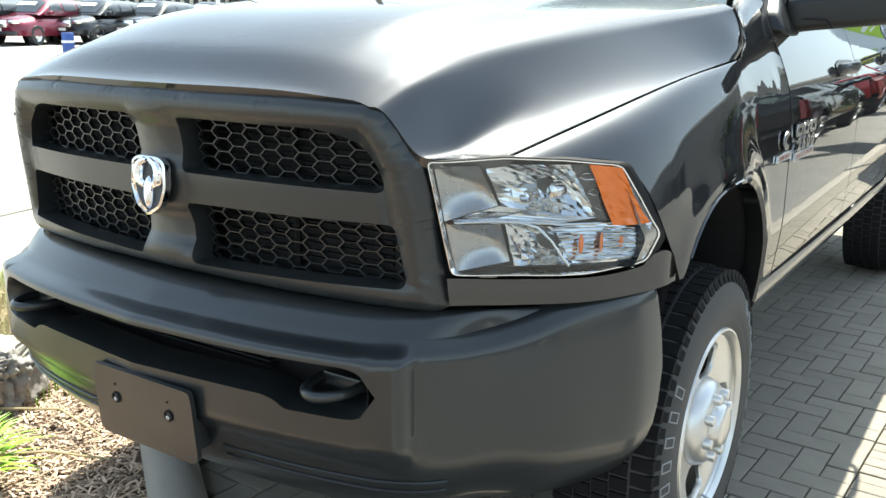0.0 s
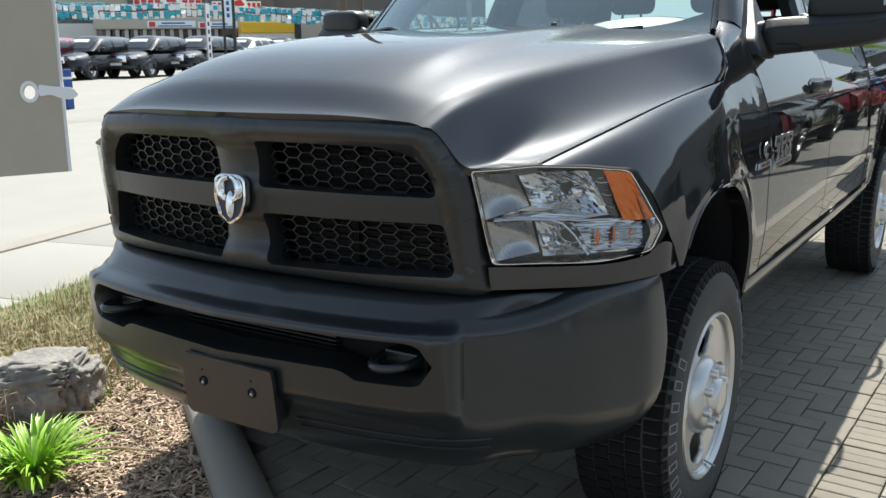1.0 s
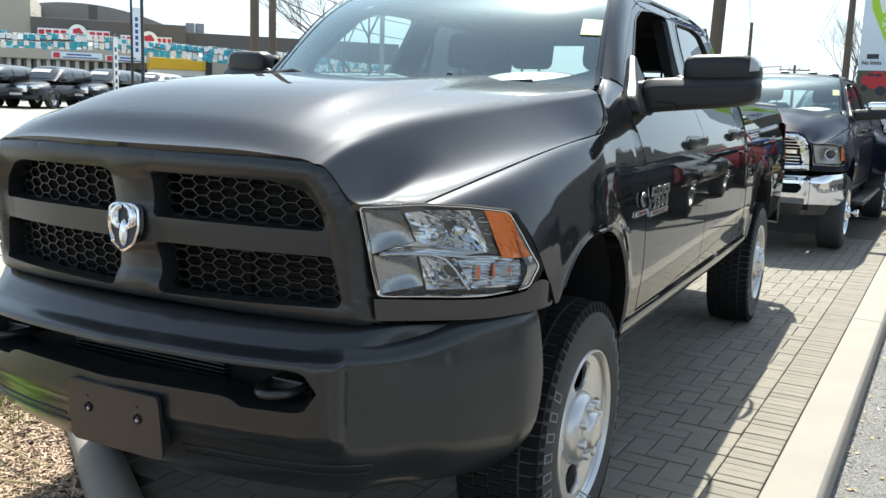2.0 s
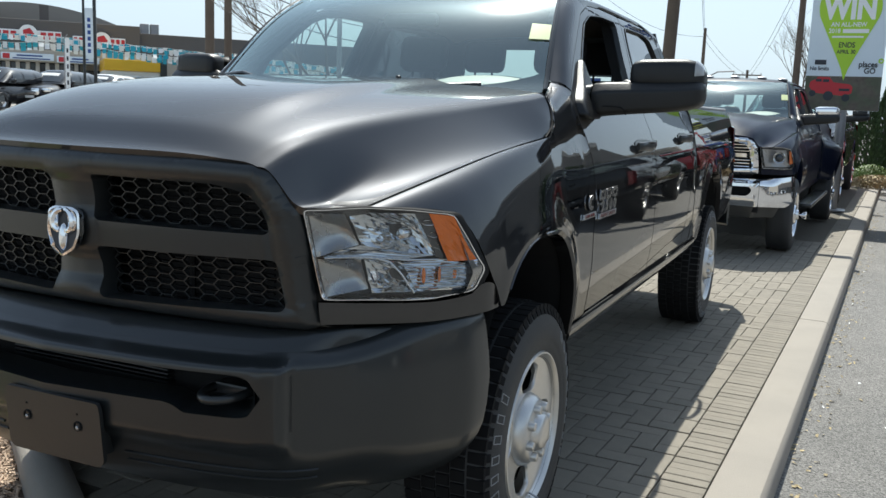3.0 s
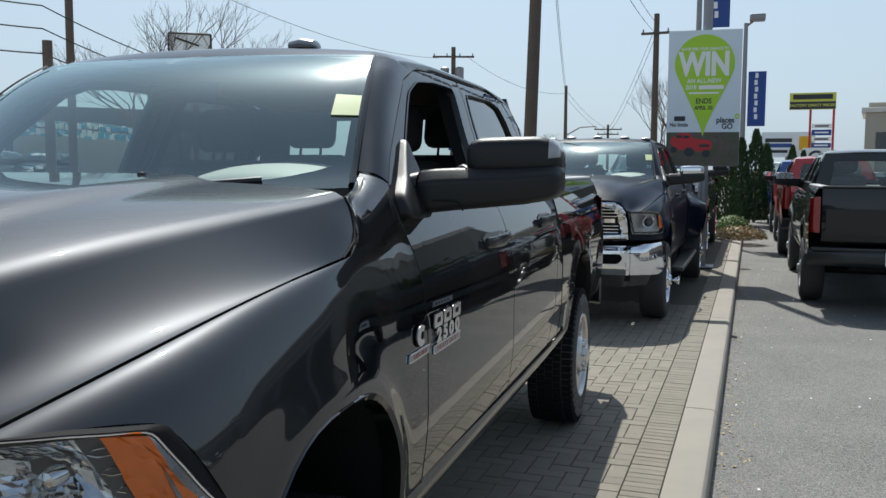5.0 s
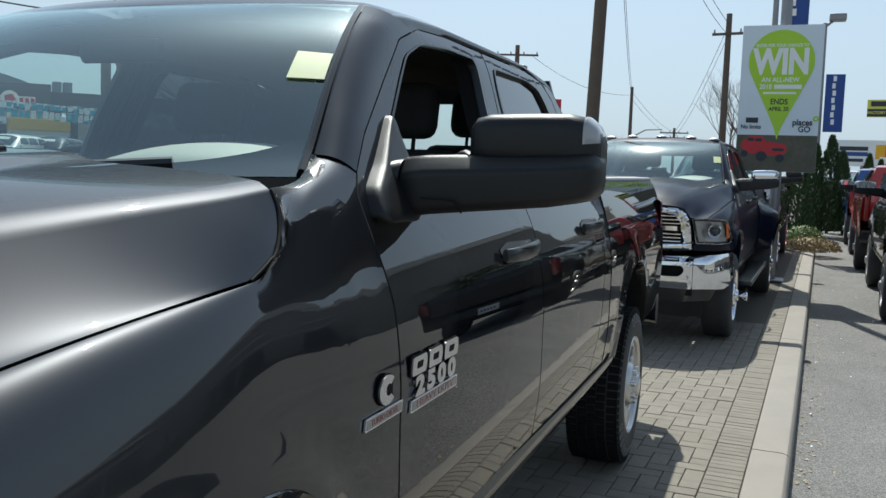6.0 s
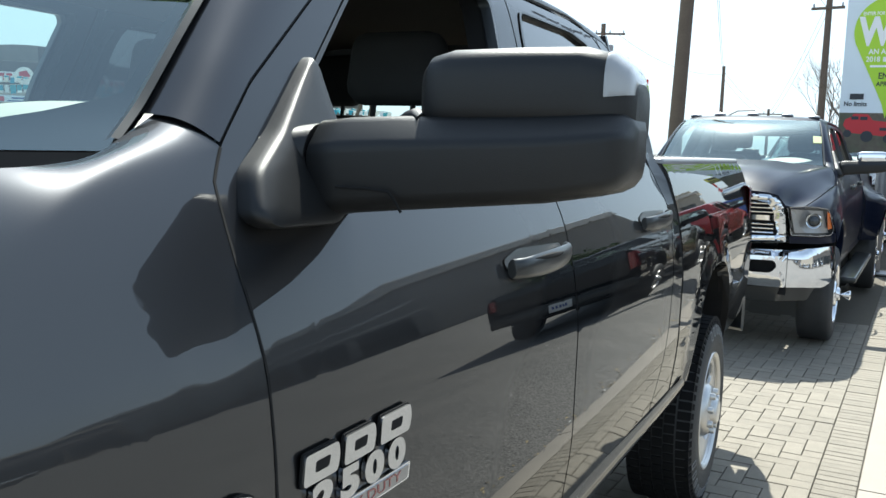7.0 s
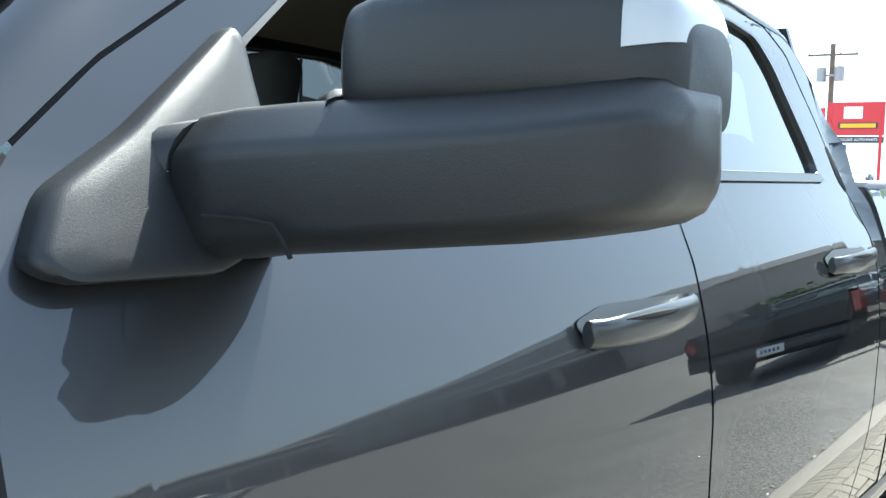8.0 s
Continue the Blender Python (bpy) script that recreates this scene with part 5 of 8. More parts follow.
        bm = sheet(lambda u, v: Vector((s * (BASE_X(.69) - .004 - .035 * v * v + .012 * math.sin(v * 5)), 1.44 + 2.86 * u, rock(v))), 20, 8, (s, 0, 0))
        solid(part("rocker_panel", bm, paint_key, t), .01)
    both(doors)

    # dark strips stand in for the shade inside the panel gaps
    def shut_gap(s):
        for wide, proud, line in zip((.0045, .03, .03, .03, .03), (.0007, -.0028, -.0028, -.0028, -.0028), ([(DOOR_EDGE(z) - .0012, z) for z in np.linspace(.66, 1.53, 64)], [(y - .004, z) for y, z in DOOR_R[:7]], [(y + .005, z) for y, z in DOOR_R[10:]], [(4.032, z) for z in np.linspace(.68, 1.50, 12)],
                     [(1.70 + .60 * q, 0) for q in np.linspace(0, 1, 16)])):
            if line[0][1] == 0:
                line = [(y, rail(y).z) for y, z in line]
            n = len(line) - 1

            def f(u, v):
                k = min(int(v * n), n - 1)
                w = v * n - k
                y, z = (line[k][c] * (1 - w) + line[k + 1][c] * w for c in (0, 1))
                y2, z2 = line[k + 1][0] - line[k][0], line[k + 1][1] - line[k][1]
                h = math.hypot(y2, z2)
                y, z = y + (u - .5) * wide * z2 / h, z - (u - .5) * wide * y2 / h
                return Vector((s * (side_x(y, z) + proud), y, z))
            part("shut_gap", sheet(f, 1, n, (s, 0, 0)), "dark", t, smooth=False)
        # added dark bar: imitates the shade in the gap behind the hood
        bm = bmesh.new()
        tube(bm, [Vector((s * (p.x + .0018), p.y + .0028, p.z - .001)) for p in (hood_point(.625 + .375 * q, 1.0) for q in np.linspace(0, 1, 24))], .0034, 6)
        part("hood_gap_shade", bm, "dark", t, "thin dark bar standing for the shade behind the hood corner")
    if detail:
        both(shut_gap)

    # roof, pillars, windshield
    def roof(u, v):
        y = 2.035 + (3.93 - 2.035) * v
        x = (2 * u - 1) * .668
        w = min(1.08, abs(x) / .65)
        yy = y - .006 + (.07 * w * w + .015 * w**8) * (1 - v)
        return Vector((x, yy, roof_z(x, yy)))
    part("roof", sheet(roof, 40, 30, (0, 0, 1)), paint_key, t, "painted roof", angle=60)
    part("headliner", sheet(lambda u, v: roof(u, v) * 1.0 + Vector((-(2 * u - 1) * .03, .02 * (1 - v), -.04)), 12, 10, (0, 0, -1)), "liner", t, "brown grey headliner")

    def pillar(s):
        def f(u, v):
            a = screen(s * 1.0, v)
            y = 1.694 + (2.30 - 1.694) * v
            b = rail(y)
            b = Vector((s * b.x, b.y - .004, b.z + .004))
            p = a * (1 - u) + b * u
            n = Vector((s * .6, -.55, .5))
            return p + n.normalized() * .018 * math.sin(math.pi * u)
        part("a_pillar", sheet(f, 10, 24, (s, -.5, .3)), paint_key, t, angle=60)

        def g(u, v):
            b = rail(2.29 + (4.0 - 2.29) * v)
            a = roof(1.0 if s > 0 else 0.0, v)
            b = Vector((s * b.x, b.y, b.z + .003))
            q = 1 - step(0, .2, v)
            p = a * (1 - u) + b * u
            return p + (Vector((s * .0107, -.0098, .009)) * q + Vector((s * .007, 0, .007)) * (1 - q)) * math.sin(math.pi * u)
        part("roof_rail", sheet(g, 8, 40, (s, 0, .6)), paint_key, t, angle=60)
        # satin screen moulding
        bm = bmesh.new()
        edge = [(screen(s * 1.0, v) + Vector((s * .006, -.004, .006)), screen(s * .987, v) + Vector((0, -.005, .005))) for v in np.linspace(-.10, .955, 28)]
        for (a, b), (c, d) in zip(edge, edge[1:]):
            for p, q, m_, n_ in ((a, b, c, d),):
                mid, mid2 = (p + q) / 2 + Vector((s * .001, -.0035, .0035)), (m_ + n_) / 2 + Vector((s * .001, -.0035, .0035))
                for quad in ((p, mid, mid2, m_), (mid, q, n_, mid2)):
                    bm.faces.new([bm.verts.new(x) for x in quad])
        bmesh.ops.remove_doubles(bm, verts=bm.verts, dist=1e-5)
        part("screen_moulding", bm, "trim", t, "narrow black moulding beside the windshield")
    both(pillar)
    low = lambda u: .03 + .09 * abs(u)**2.5
    ws = part("windshield", sheet(lambda u, v: screen(2 * u - 1, v * (1 + low(2 * u - 1)) - low(2 * u - 1)), 40, 18, (0, -1, 1)), "glass", t, "clear windshield")
    ws.visible_shadow = False
    bm = bmesh.new()
    for a, b in (((-1, 0), (1, 0)), ((-1, .97), (1, .97))):
        sheet(lambda u, v, a=a: screen(2 * u - 1, (v * (-.004 + .10 * abs(2 * u - 1)**8 + low(2 * u - 1)) - low(2 * u - 1)) if a[1] == 0 else a[1] + v * .03) + Vector((0, .003, -.003)), 30, 3, None, bm=bm)
    for s in (1, -1):
        sheet(lambda u, v, s=s: screen(s * (1 - .045 * u), v * 1.12 - .12) + Vector((0, .003, -.003)), 2, 18, None, bm=bm)
    part("screen_border", bm, "frit", t, "black printed screen edge")
    # dark sheet added so the slot under the glass reads as shade
    part("cowl_panel", sheet(lambda u, v: screen(2 * u - 1, -low(2 * u - 1)) + Vector((0, -.045 * v, -.05 * v - .002)), 30, 2, (0, -1, 0)), "dark", t, "dark sheet standing for the shade below the windshield")
    # cowl
    part("cowl", sheet(lambda u, v: Vector(((2 * u - 1) * .80, 1.285 + .05 * abs(2 * u - 1)**3 + (.08 + .25 * abs(2 * u - 1)**2.4) * v, 1.425 + .03 * (1 - abs(2 * u - 1)**2) + .004 * v + .022 * abs(2 * u - 1)**3 * v)), 24, 6, (0, 0, 1)), "dark", t, "black cowl below the windshield")
    if detail:
        wiper(t, -.66, -.06, .03)
        wiper(t, -.06, .57, .0)
        for x in (.30,):
            bm = bmesh.new()
            box(bm, (x - .008, 1.285, hood_z(x, 1.295) - .004), (x + .008, 1.305, hood_z(x, 1.295) + .007), .003)
            part("washer_nozzle", bm, "trim", t, "black washer nozzle")
    if sticker:
        bm = sheet(lambda u, v: screen(.885 + .098 * u, .337 + .148 * v) + Vector((0, -.004, .004)), 4, 4, (0, -1, 1))
        part("screen_sticker", bm, "yellow_paper", t, "pale yellow paper sticker on the windshield")
    # roof lamps
    xs = [0] if lamps == 0 else ([.33, 0, -.33, .58, -.58] if lamps > 1 else [.33])
    if lamps:
        for x in xs:
            y = 2.22 + .08 * x * x
            bm = pod(bmesh.new(), [(x - .055, y, roof_z(x, y) + .004, .02, .01), (x - .045, y, roof_z(x, y) + .008, .04, .018), (x, y, roof_z(x, y) + .010, .055, .024), (x + .045, y, roof_z(x, y) + .008, .04, .018), (x + .055, y, roof_z(x, y) + .004, .02, .01)], 2.4, 14)
            part("roof_lamp", bm, "amber" if lamps == 9 else "steel", t, "small roof marker lamp")
    # cab back with its window
    bm = fill([(-.80, 1.0), (.80, 1.0), (.80, 1.55), (.69, 1.945), (-.69, 1.945), (-.80, 1.55)], [rpoly([(-.62, 1.50), (.62, 1.50), (.56, 1.84), (-.56, 1.84)], .04)], lambda x, z: Vector((x, 4.0 - .06 * max(0, z - 1.5) / .4, z)), .2, .2, (0, 1, 0))
    solid(part("cab_back", bm, paint_key, t), .02)
    pane = part("rear_window", fill(rpoly([(-.62, 1.50), (.62, 1.50), (.56, 1.84), (-.56, 1.84)], .04), [], lambda x, z: Vector((x, 3.985 - .06 * max(0, z - 1.5) / .4, z)), .3, .3, (0, 1, 0)), "side_glass", t)
    pane.visible_shadow = False
    # inside the cab
    bm = bmesh.new()
    box(bm, (-.86, 1.60, .66), (.86, 3.98, .70))
    part("cab_floor", bm, "dark", t, smooth=False)
    bm = sheet(lambda u, v: Vector(((2 * u - 1) * .74, 1.50 + .20 * (2 * u - 1)**2 + .42 * v, 1.462 + .02 * math.sin(v * 2.2) - .10 * max(0, v - .8) / .2)), 20, 12, (0, 0, 1))
    part("dashboard", bm, "dash", t, "grey dashboard top")
    # hood coloured pale to imitate the bright patch in the windshield
    bm = sheet(lambda u, v: Vector((.44 + .25 * math.cos(math.pi * u), 1.58 + .30 * v, 1.500 + .094 * math.sin(math.pi * u)**.6 * math.sqrt(1 - (1 - v)**2))), 20, 8, (0, 0, 1))
    part("instrument_hood", bm, "pale_dash", t, "instrument hood, coloured pale for the bright light seen there")
    bm = bmesh.new()
    box(bm, (-.78, 1.88, .9), (.78, 1.96, 1.46), .02)
    part("dash_front", bm, "dark", t)
    if detail:
        sw = new("steering_wheel")
        sw.parent = t
        mm = Matrix.Translation((.40, 2.12, 1.40)) @ Matrix.Rotation(radians(62), 4, 'X')
        bm = bmesh.new()
        tube(bm, [mm @ Vector((.19 * math.cos(a), .19 * math.sin(a), 0)) for a in np.linspace(0, 2 * math.pi, 33)], .017, 8, cap=False)
        part("wheel_rim", bm, "cloth", sw, "dark steering wheel rim")
        bm = bmesh.new()
        lathe(bm, [(-.03, .07), (.02, .065), (.03, .04), (.032, .001)], 18, 'Z')
        for a in (0, math.pi, -math.pi / 2):
            tube(bm, [(0, 0, 0), (.19 * math.cos(a), .19 * math.sin(a), 0)], .016, 6)
        bmesh.ops.transform(bm, matrix=mm, verts=bm.verts)
        part("wheel_hub", bm, "dash", sw)
        bm = bmesh.new()
        pod(bm, [(-.13, 1.98, 1.83, .012, .02), (-.12, 1.98, 1.83, .018, .032), (.12, 1.98, 1.83, .018, .032), (.13, 1.98, 1.83, .012, .02)], 2.6, 12)
        part("inner_mirror", bm, "dark", t)
    for x in (-.40, .40):
        seat(t, x, 2.50, .86)
        seat(t, x, 3.42, .90)
    # bed
    def bedside(s):
        top = [(4.045, 1.505), (4.6, 1.508), (5.3, 1.512), (5.935, 1.515)]
        ar = [(y, z) for y, z in arch(4.78) if z > .64]
        outer = [(4.045, .66), (4.045, 1.505), (4.6, 1.508), (5.3, 1.512), (5.93, 1.515), (5.955, 1.40), (5.95, .80), (5.90, .70), (5.4, .66)] + ar[::-1]
        fl = .22 if dually else 0.0

        def f(y, z):
            x = side_x(y, z)
            if fl:
                x += fl * math.exp(-((y - 4.78) / .62)**4) * (1 - step(1.12, 1.28, z))
            return Vector((s * x, y, z))
        bm = fill(outer, [], f, .12, fine, (s, 0, 0))
        wall(bm, ar, [f, lambda y, z: f(y, z) - Vector((s * .05, 0, .012))], closed=False)
        wall(bm, [(4.045, z) for z in np.linspace(.66, 1.505, 20)], [f, lambda y, z: f(y, z) - Vector((s * .04, 0, 0))], closed=False)
        part("bed_side", bm, paint_key, t, "painted bed side", angle=50)
        bm = bmesh.new()
        box(bm, (.765, 4.06, 1.49), (.888, 5.93, 1.524), .014, 3)
        part("bed_rail", flip(bm, s), "galv" if front == "work" else "trim", t, "bed rail cap")
        bm = bmesh.new()
        box(bm, (.755, 4.06, .85), (.775, 5.92, 1.50))
        part("bed_inner", flip(bm, s), "dark", t, smooth=False)
        # tail lamp
        bm = fill(rpoly([(.86, 1.40), (.972, 1.38), (.985, .98), (.86, .96)], .02), [], lambda x, z: Vector((s * x, 5.965 - .05 * step(.93, .99, x), z)), .03, .05, (0, 1, 0))
        wall(bm, rpoly([(.86, 1.40), (.972, 1.38), (.985, .98), (.86, .96)], .02), [lambda x, z: Vector((s * x, 5.965 - .05 * step(.93, .99, x), z)), lambda x, z: Vector((s * x, 5.85, z))])
        part("tail_lamp", bm, "red_lens", t, "red tail lamp")
    both(bedside)
    bm = bmesh.new()
    box(bm, (-.77, 4.06, .84), (.77, 5.90, .87))
    part("bed_floor", bm, "dark", t, smooth=False)
    tg = new("tailgate")
    tg.parent = t
    bm = bmesh.new()
    box(bm, (-.845, 5.90, .86), (.845, 5.955, 1.50), .015, 2)
    box(bm, (-.80, 5.955, .93), (.80, 5.962, 1.25), .004, 1)
    part("gate_panel", bm, paint_key, tg, "painted tailgate")
    bm = bmesh.new()
    box(bm, (-.845, 5.90, 1.50), (.845, 5.965, 1.525), .008, 2)
    part("gate_cap", bm, "trim", tg)
    bm = bmesh.new()
    box(bm, (-.12, 5.958, 1.34), (.12, 5.972, 1.42), .006, 2)
    part("gate_handle", bm, "trim", tg)
    rb = new("rear_bumper")
    rb.parent = t
    bm = sheet(lambda u, v: Vector(((2 * u - 1) * .98, 6.06 - .12 * abs(2 * u - 1)**4 - .03 * (2 * v - 1)**4, .58 + .20 * v)), 20, 8, (0, 1, 0))
    solid(part("bumper_bar", bm, "chrome" if front != "work" else "trim", rb), .03)
    bm = bmesh.new()
    box(bm, (-.95, 5.9, .76), (.95, 6.05, .80), .01)
    part("bumper_step", bm, "trim", rb)
    bm = bmesh.new()
    box(bm, (-.15, 6.045, .60), (.15, 6.067, .76), .004)
    part("plate", bm, "white", rb, "white licence plate")
    bm = bmesh.new()
    for k in range(5):
        box(bm, (-.11 + k * .046, 6.066, .655), (-.085 + k * .046, 6.070, .71))
    part("plate_marks", bm, "banner_blue", rb, smooth=False)
    # underside, wheel housings
    bm = bmesh.new()
    box(bm, (-.50, .35, .52), (.50, 5.9, .72))
    box(bm, (-.84, 1.52, .60), (.84, 4.25, .70))
    for y in (.98, 4.78):
        tube(bm, [(-.75, y, .43), (.75, y, .43)], .06, 8)
    part("underbody", bm, "dark", t, smooth=False)
    for yc in (.98, 4.78):
        for s in (1, -1):
            bm = bmesh.new()
            pts = [(y, z) for y, z in arch(yc, a=.455, b=.645) if z > .5]
            wall(bm, pts, [lambda y, z: Vector((s * (side_x(y, z) - .03), y, z)), lambda y, z: Vector((s * .55, y, z - .02))], closed=False)
            bm.faces.new([bm.verts.new((s * .56, y, z)) for y, z in pts])
            part("wheel_housing", bm, "dark", t, "dark wheel housing", smooth=False)
    for y in (.98, 4.78):
        for s in (1, -1):
            xs_ = [.85] if not (dually and y > 2) else [.99, .70]
            for x in xs_:
                rot = Matrix.Identity(4) if s > 0 else Matrix.Rotation(math.pi, 4, 'Z')
                tyre_and_rim(t, Matrix.Translation((s * (x + .012), y, .424)) @ rot @ Matrix.Rotation(-.10 if y < 2 else .9, 4, 'X'), detail, chrome=(front != "work"), hub=dually and y < 2)
    if bars:
        for s in (1, -1):
            bm = bmesh.new()
            box(bm, (s * .94 if s > 0 else -1.12, 1.55, .455), (1.12 if s > 0 else s * .94, 4.15, .51), .018, 3)
            part("side_step", bm, "trim", t, "black running board")
    for s in (1, -1):
        tow_mirror(t, s, cap, detail)
        if detail:
            badges(t, s)
    return t


# ---- ground ----
KERB = radians(-2.45)          # the kerb, the pavers and the parked rows run at this turn to the truck
ISLAND = Matrix.Translation((1.39, 0, 0)) @ Matrix.Rotation(KERB, 4, 'Z')   # origin on the kerb's inner edge
STREET = Matrix.Translation((-3.4, 1.5, 0)) @ Matrix.Rotation(radians(12.7), 4, 'Z')   # origin on the verge's outer edge


def rise(x, y):
    """The land climbs a little towards the lots across the street."""
    return -.13 + .80 * step(8, 36, -.80 * (x + 3) + .60 * (y - 1))


def terrain(name, f, xs, ys, material, label, dz=0.0):
    bm = bmesh.new()
    rows = [[bm.verts.new((*f(x, y), 0)) for y in ys] for x in xs]
    for a, b in zip(rows, rows[1:]):
        for j in range(len(ys) - 1):
            bm.faces.new((a[j], b[j], b[j + 1], a[j + 1]))
    for v in bm.verts:
        v.co.z = rise(v.co.x, v.co.y) + dz
    orient(bm, (0, 0, 1))
    return tagged(part(name, bm, material, None), label, name.split("_")[0], "", "structure")


grid = [-1500, -600, -300, -150] + [k * 4 for k in range(-25, 0)] + [0, 4, 8, 16, 40, 100, 300, 1500]
gridy = [-1500, -400, -120, -40, -16] + [k * 4 for k in range(-2, 26)] + [130, 200, 400, 1500]
terrain("ground", lambda x, y: (x, y), grid, gridy, "asphalt", "grey worn asphalt of the lane and the lots")


def laid(m):
    return lambda x, y: tuple((m @ Vector((x, y, 0)))[:2])


terrain("street_surface", laid(STREET), [-60, -40] + [-k for k in range(34, 1, -2)] + [-1.32], [-60, -30] + [k * 3 for k in range(-5, 26)] + [100, 160], "walk", "pale sunlit concrete street across the verge", .012)


def slab(name, lo, hi, z0, z1, material, m=None, label="", kind="structure", bevel=0.0, parent=None):
    bm = bmesh.new()
    box(bm, (lo[0], lo[1], z0), (hi[0], hi[1], z1), bevel, 2)
    if m is not None:
        bmesh.ops.transform(bm, matrix=m, verts=bm.verts)
    ob = part(name, bm, material, parent)
    return tagged(ob, label, "", "", kind) if parent is None else ob


for k in range(-4, 30):
    slab("pavement", (-1.29, k * 1.5 + .004), (-.003, k * 1.5 + 1.496), -.13, -.02, "walk", STREET, "pale concrete sidewalk slab beside the verge", bevel=.006)
for k in range(-3, 10):
    slab("kerb", (-1.50, k * 3.6 + .004), (-1.30, k * 3.6 + 3.596), -.13, -.005, "concrete", STREET, "concrete kerb stone along the street", bevel=.02)
bm = bmesh.new()
vs = [bm.verts.new(p) for p in ((-3.4, 1.5, -.012), (-9, 26.3, -.012), (-2.9, 26.0, -.012), (-2.3, 1.66, -.012), (-2.2, -4, -.012), (-2.16, -4, -.012))]
bm.faces.new(vs)
tagged(part("verge", bm, "soil", None, smooth=False), "thin dry grass on soil", "verge", "", "structure")
# front edge of the paved island, in plan
EDGE = [Vector((1.36, -.86)), Vector((-.28, .29)), Vector((-.90, .71)), Vector((-2.3, 1.69))]
tagged(part("paver_bed", fill([tuple((ISLAND.inverted() @ Vector((p.x, p.y, 0)))[:2]) for p in EDGE] + [(-4.2, 12), (-4.2, 40), (-.003, 40)], [], lambda x, y: ISLAND @ Vector((x, y, -.014)), 4, 4, (0, 0, 1)), "sand", None), "sandy joints under the concrete pavers", "paving", "", "structure")
bm = bmesh.new()
vs = [bm.verts.new(p) for p in ((1.33, -.88, -.045), (-2.3, 1.66, -.045), (-2.9, 1.6, -.05), (-3.2, .6, -.05), (-2.6, -2.2, -.05), (1.2, -3.2, -.05))]
bm.faces.new(vs)
bmesh.ops.triangulate(bm, faces=bm.faces)
bmesh.ops.subdivide_edges(bm, edges=bm.edges, cuts=14, use_grid_fill=True)
for v in bm.verts:
    v.co.z += .02 * noise.noise(v.co * 3.0)
MULCH = tagged(part("mulch_bed", bm, "mulch_base", None), "dark soil of the planting bed in front of the truck", "mulch bed", "", "structure")

# kerb along the lane: long stones with open joints
for k in range(-1, 9):
    y0 = 1.45 + k * 3.88
    bm = bmesh.new()
    prof = [(.001, -.16), (.001, -.004), (.005, 0), (.165, 0), (.19, -.006), (.205, -.022), (.212, -.05), (.216, -.16)]
    rows = [[bm.verts.new(ISLAND @ Vector((x, y0 + .004 + (3.868) * q / 24, z + .003 * noise.noise(Vector((x * 4, y0 + q * .16, 0)))))) for x, z in prof] for q in range(25)]
    for a, b in zip(rows, rows[1:]):
        for j in range(len(prof) - 1):
            bm.faces.new((a[j], b[j], b[j + 1], a[j + 1]))
    bm.faces.new(rows[0])
    bm.faces.new(rows[-1][::-1])
    bmesh.ops.recalc_face_normals(bm, faces=bm.faces)
    tagged(part("kerb", bm, "concrete", None, angle=30), "buff concrete kerb stone between pavers and lane", "kerb", "", "structure")
# rounded kerb across the front of the island
for i, (a, b) in enumerate(((0.02, .36), (.365, .70), (.705, .99))):
    p, q = EDGE[0].lerp(EDGE[3], a), EDGE[0].lerp(EDGE[3], b)
    d = (q - p).normalized()
    n = Vector((-d.y, d.x))
    bm = bmesh.new()
    prof = [(-.10, -.16), (-.10, .0), (-.085, .035), (-.05, .055), (.0, .062), (.04, .055), (.07, .03), (.075, -.16)]
    rows = []
    for k in range(13):
        c = p.lerp(q, k / 12)
        rows.append([bm.verts.new((c.x + n.x * -o, c.y + n.y * -o, z)) for o, z in prof])
    for r0, r1 in zip(rows, rows[1:]):
        for j in range(len(prof) - 1):
            bm.faces.new((r0[j], r1[j], r1[j + 1], r0[j + 1]))
    bm.faces.new(rows[0])
    bm.faces.new(rows[-1][::-1])
    bmesh.ops.recalc_face_normals(bm, faces=bm.faces)
    tagged(part("kerb", bm, "concrete", None), "rounded concrete kerb between pavers and mulch", "", "", "structure")

T0 = pickup("pickup_truck", "graphite grey crew cab pickup with black grille and bumper", "paint_grey", Matrix.Identity(4), open_window=True)
# ---- vehicles ----
ROW = Matrix.Rotation(KERB, 4, 'Z')
LINE = "trucks parked in line on the pavers"
LANE = "trucks parked nose to tail across the lane"
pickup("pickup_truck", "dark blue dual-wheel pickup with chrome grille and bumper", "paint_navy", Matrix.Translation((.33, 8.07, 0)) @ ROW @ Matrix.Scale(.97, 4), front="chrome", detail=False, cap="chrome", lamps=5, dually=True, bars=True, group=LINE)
pickup("pickup_truck", "black pickup parked behind a dark blue one", "paint_black", Matrix.Translation((.68, 14.7, 0)) @ ROW, front="chrome", detail=False, cap="mirror_plastic", group=LINE)
AWAY = Matrix.Rotation(KERB + math.pi, 4, 'Z')


def parked(key, label, x, y):
    """A truck across the lane, its tail towards the camera; y is the tail's place."""
    off = Matrix.Rotation(KERB, 4, 'Z') @ Vector((0, 6.06, 0))
    pickup("pickup_truck", label, key, Matrix.Translation((x + off.x, y + off.y, -.13)) @ AWAY, front="work", detail=False, group=LANE, sticker=False)


parked("paint_black", "black pickup seen from its tailgate, with a white plate", 3.86, 10.6)
parked("paint_red", "bright red pickup on the grey lane", 4.05, 17.3)
parked("paint_blue", "blue pickup on the grey lane", 4.3, 24.2)
parked("paint_white", "white pickup far along the grey lane", 4.1, 31.5)


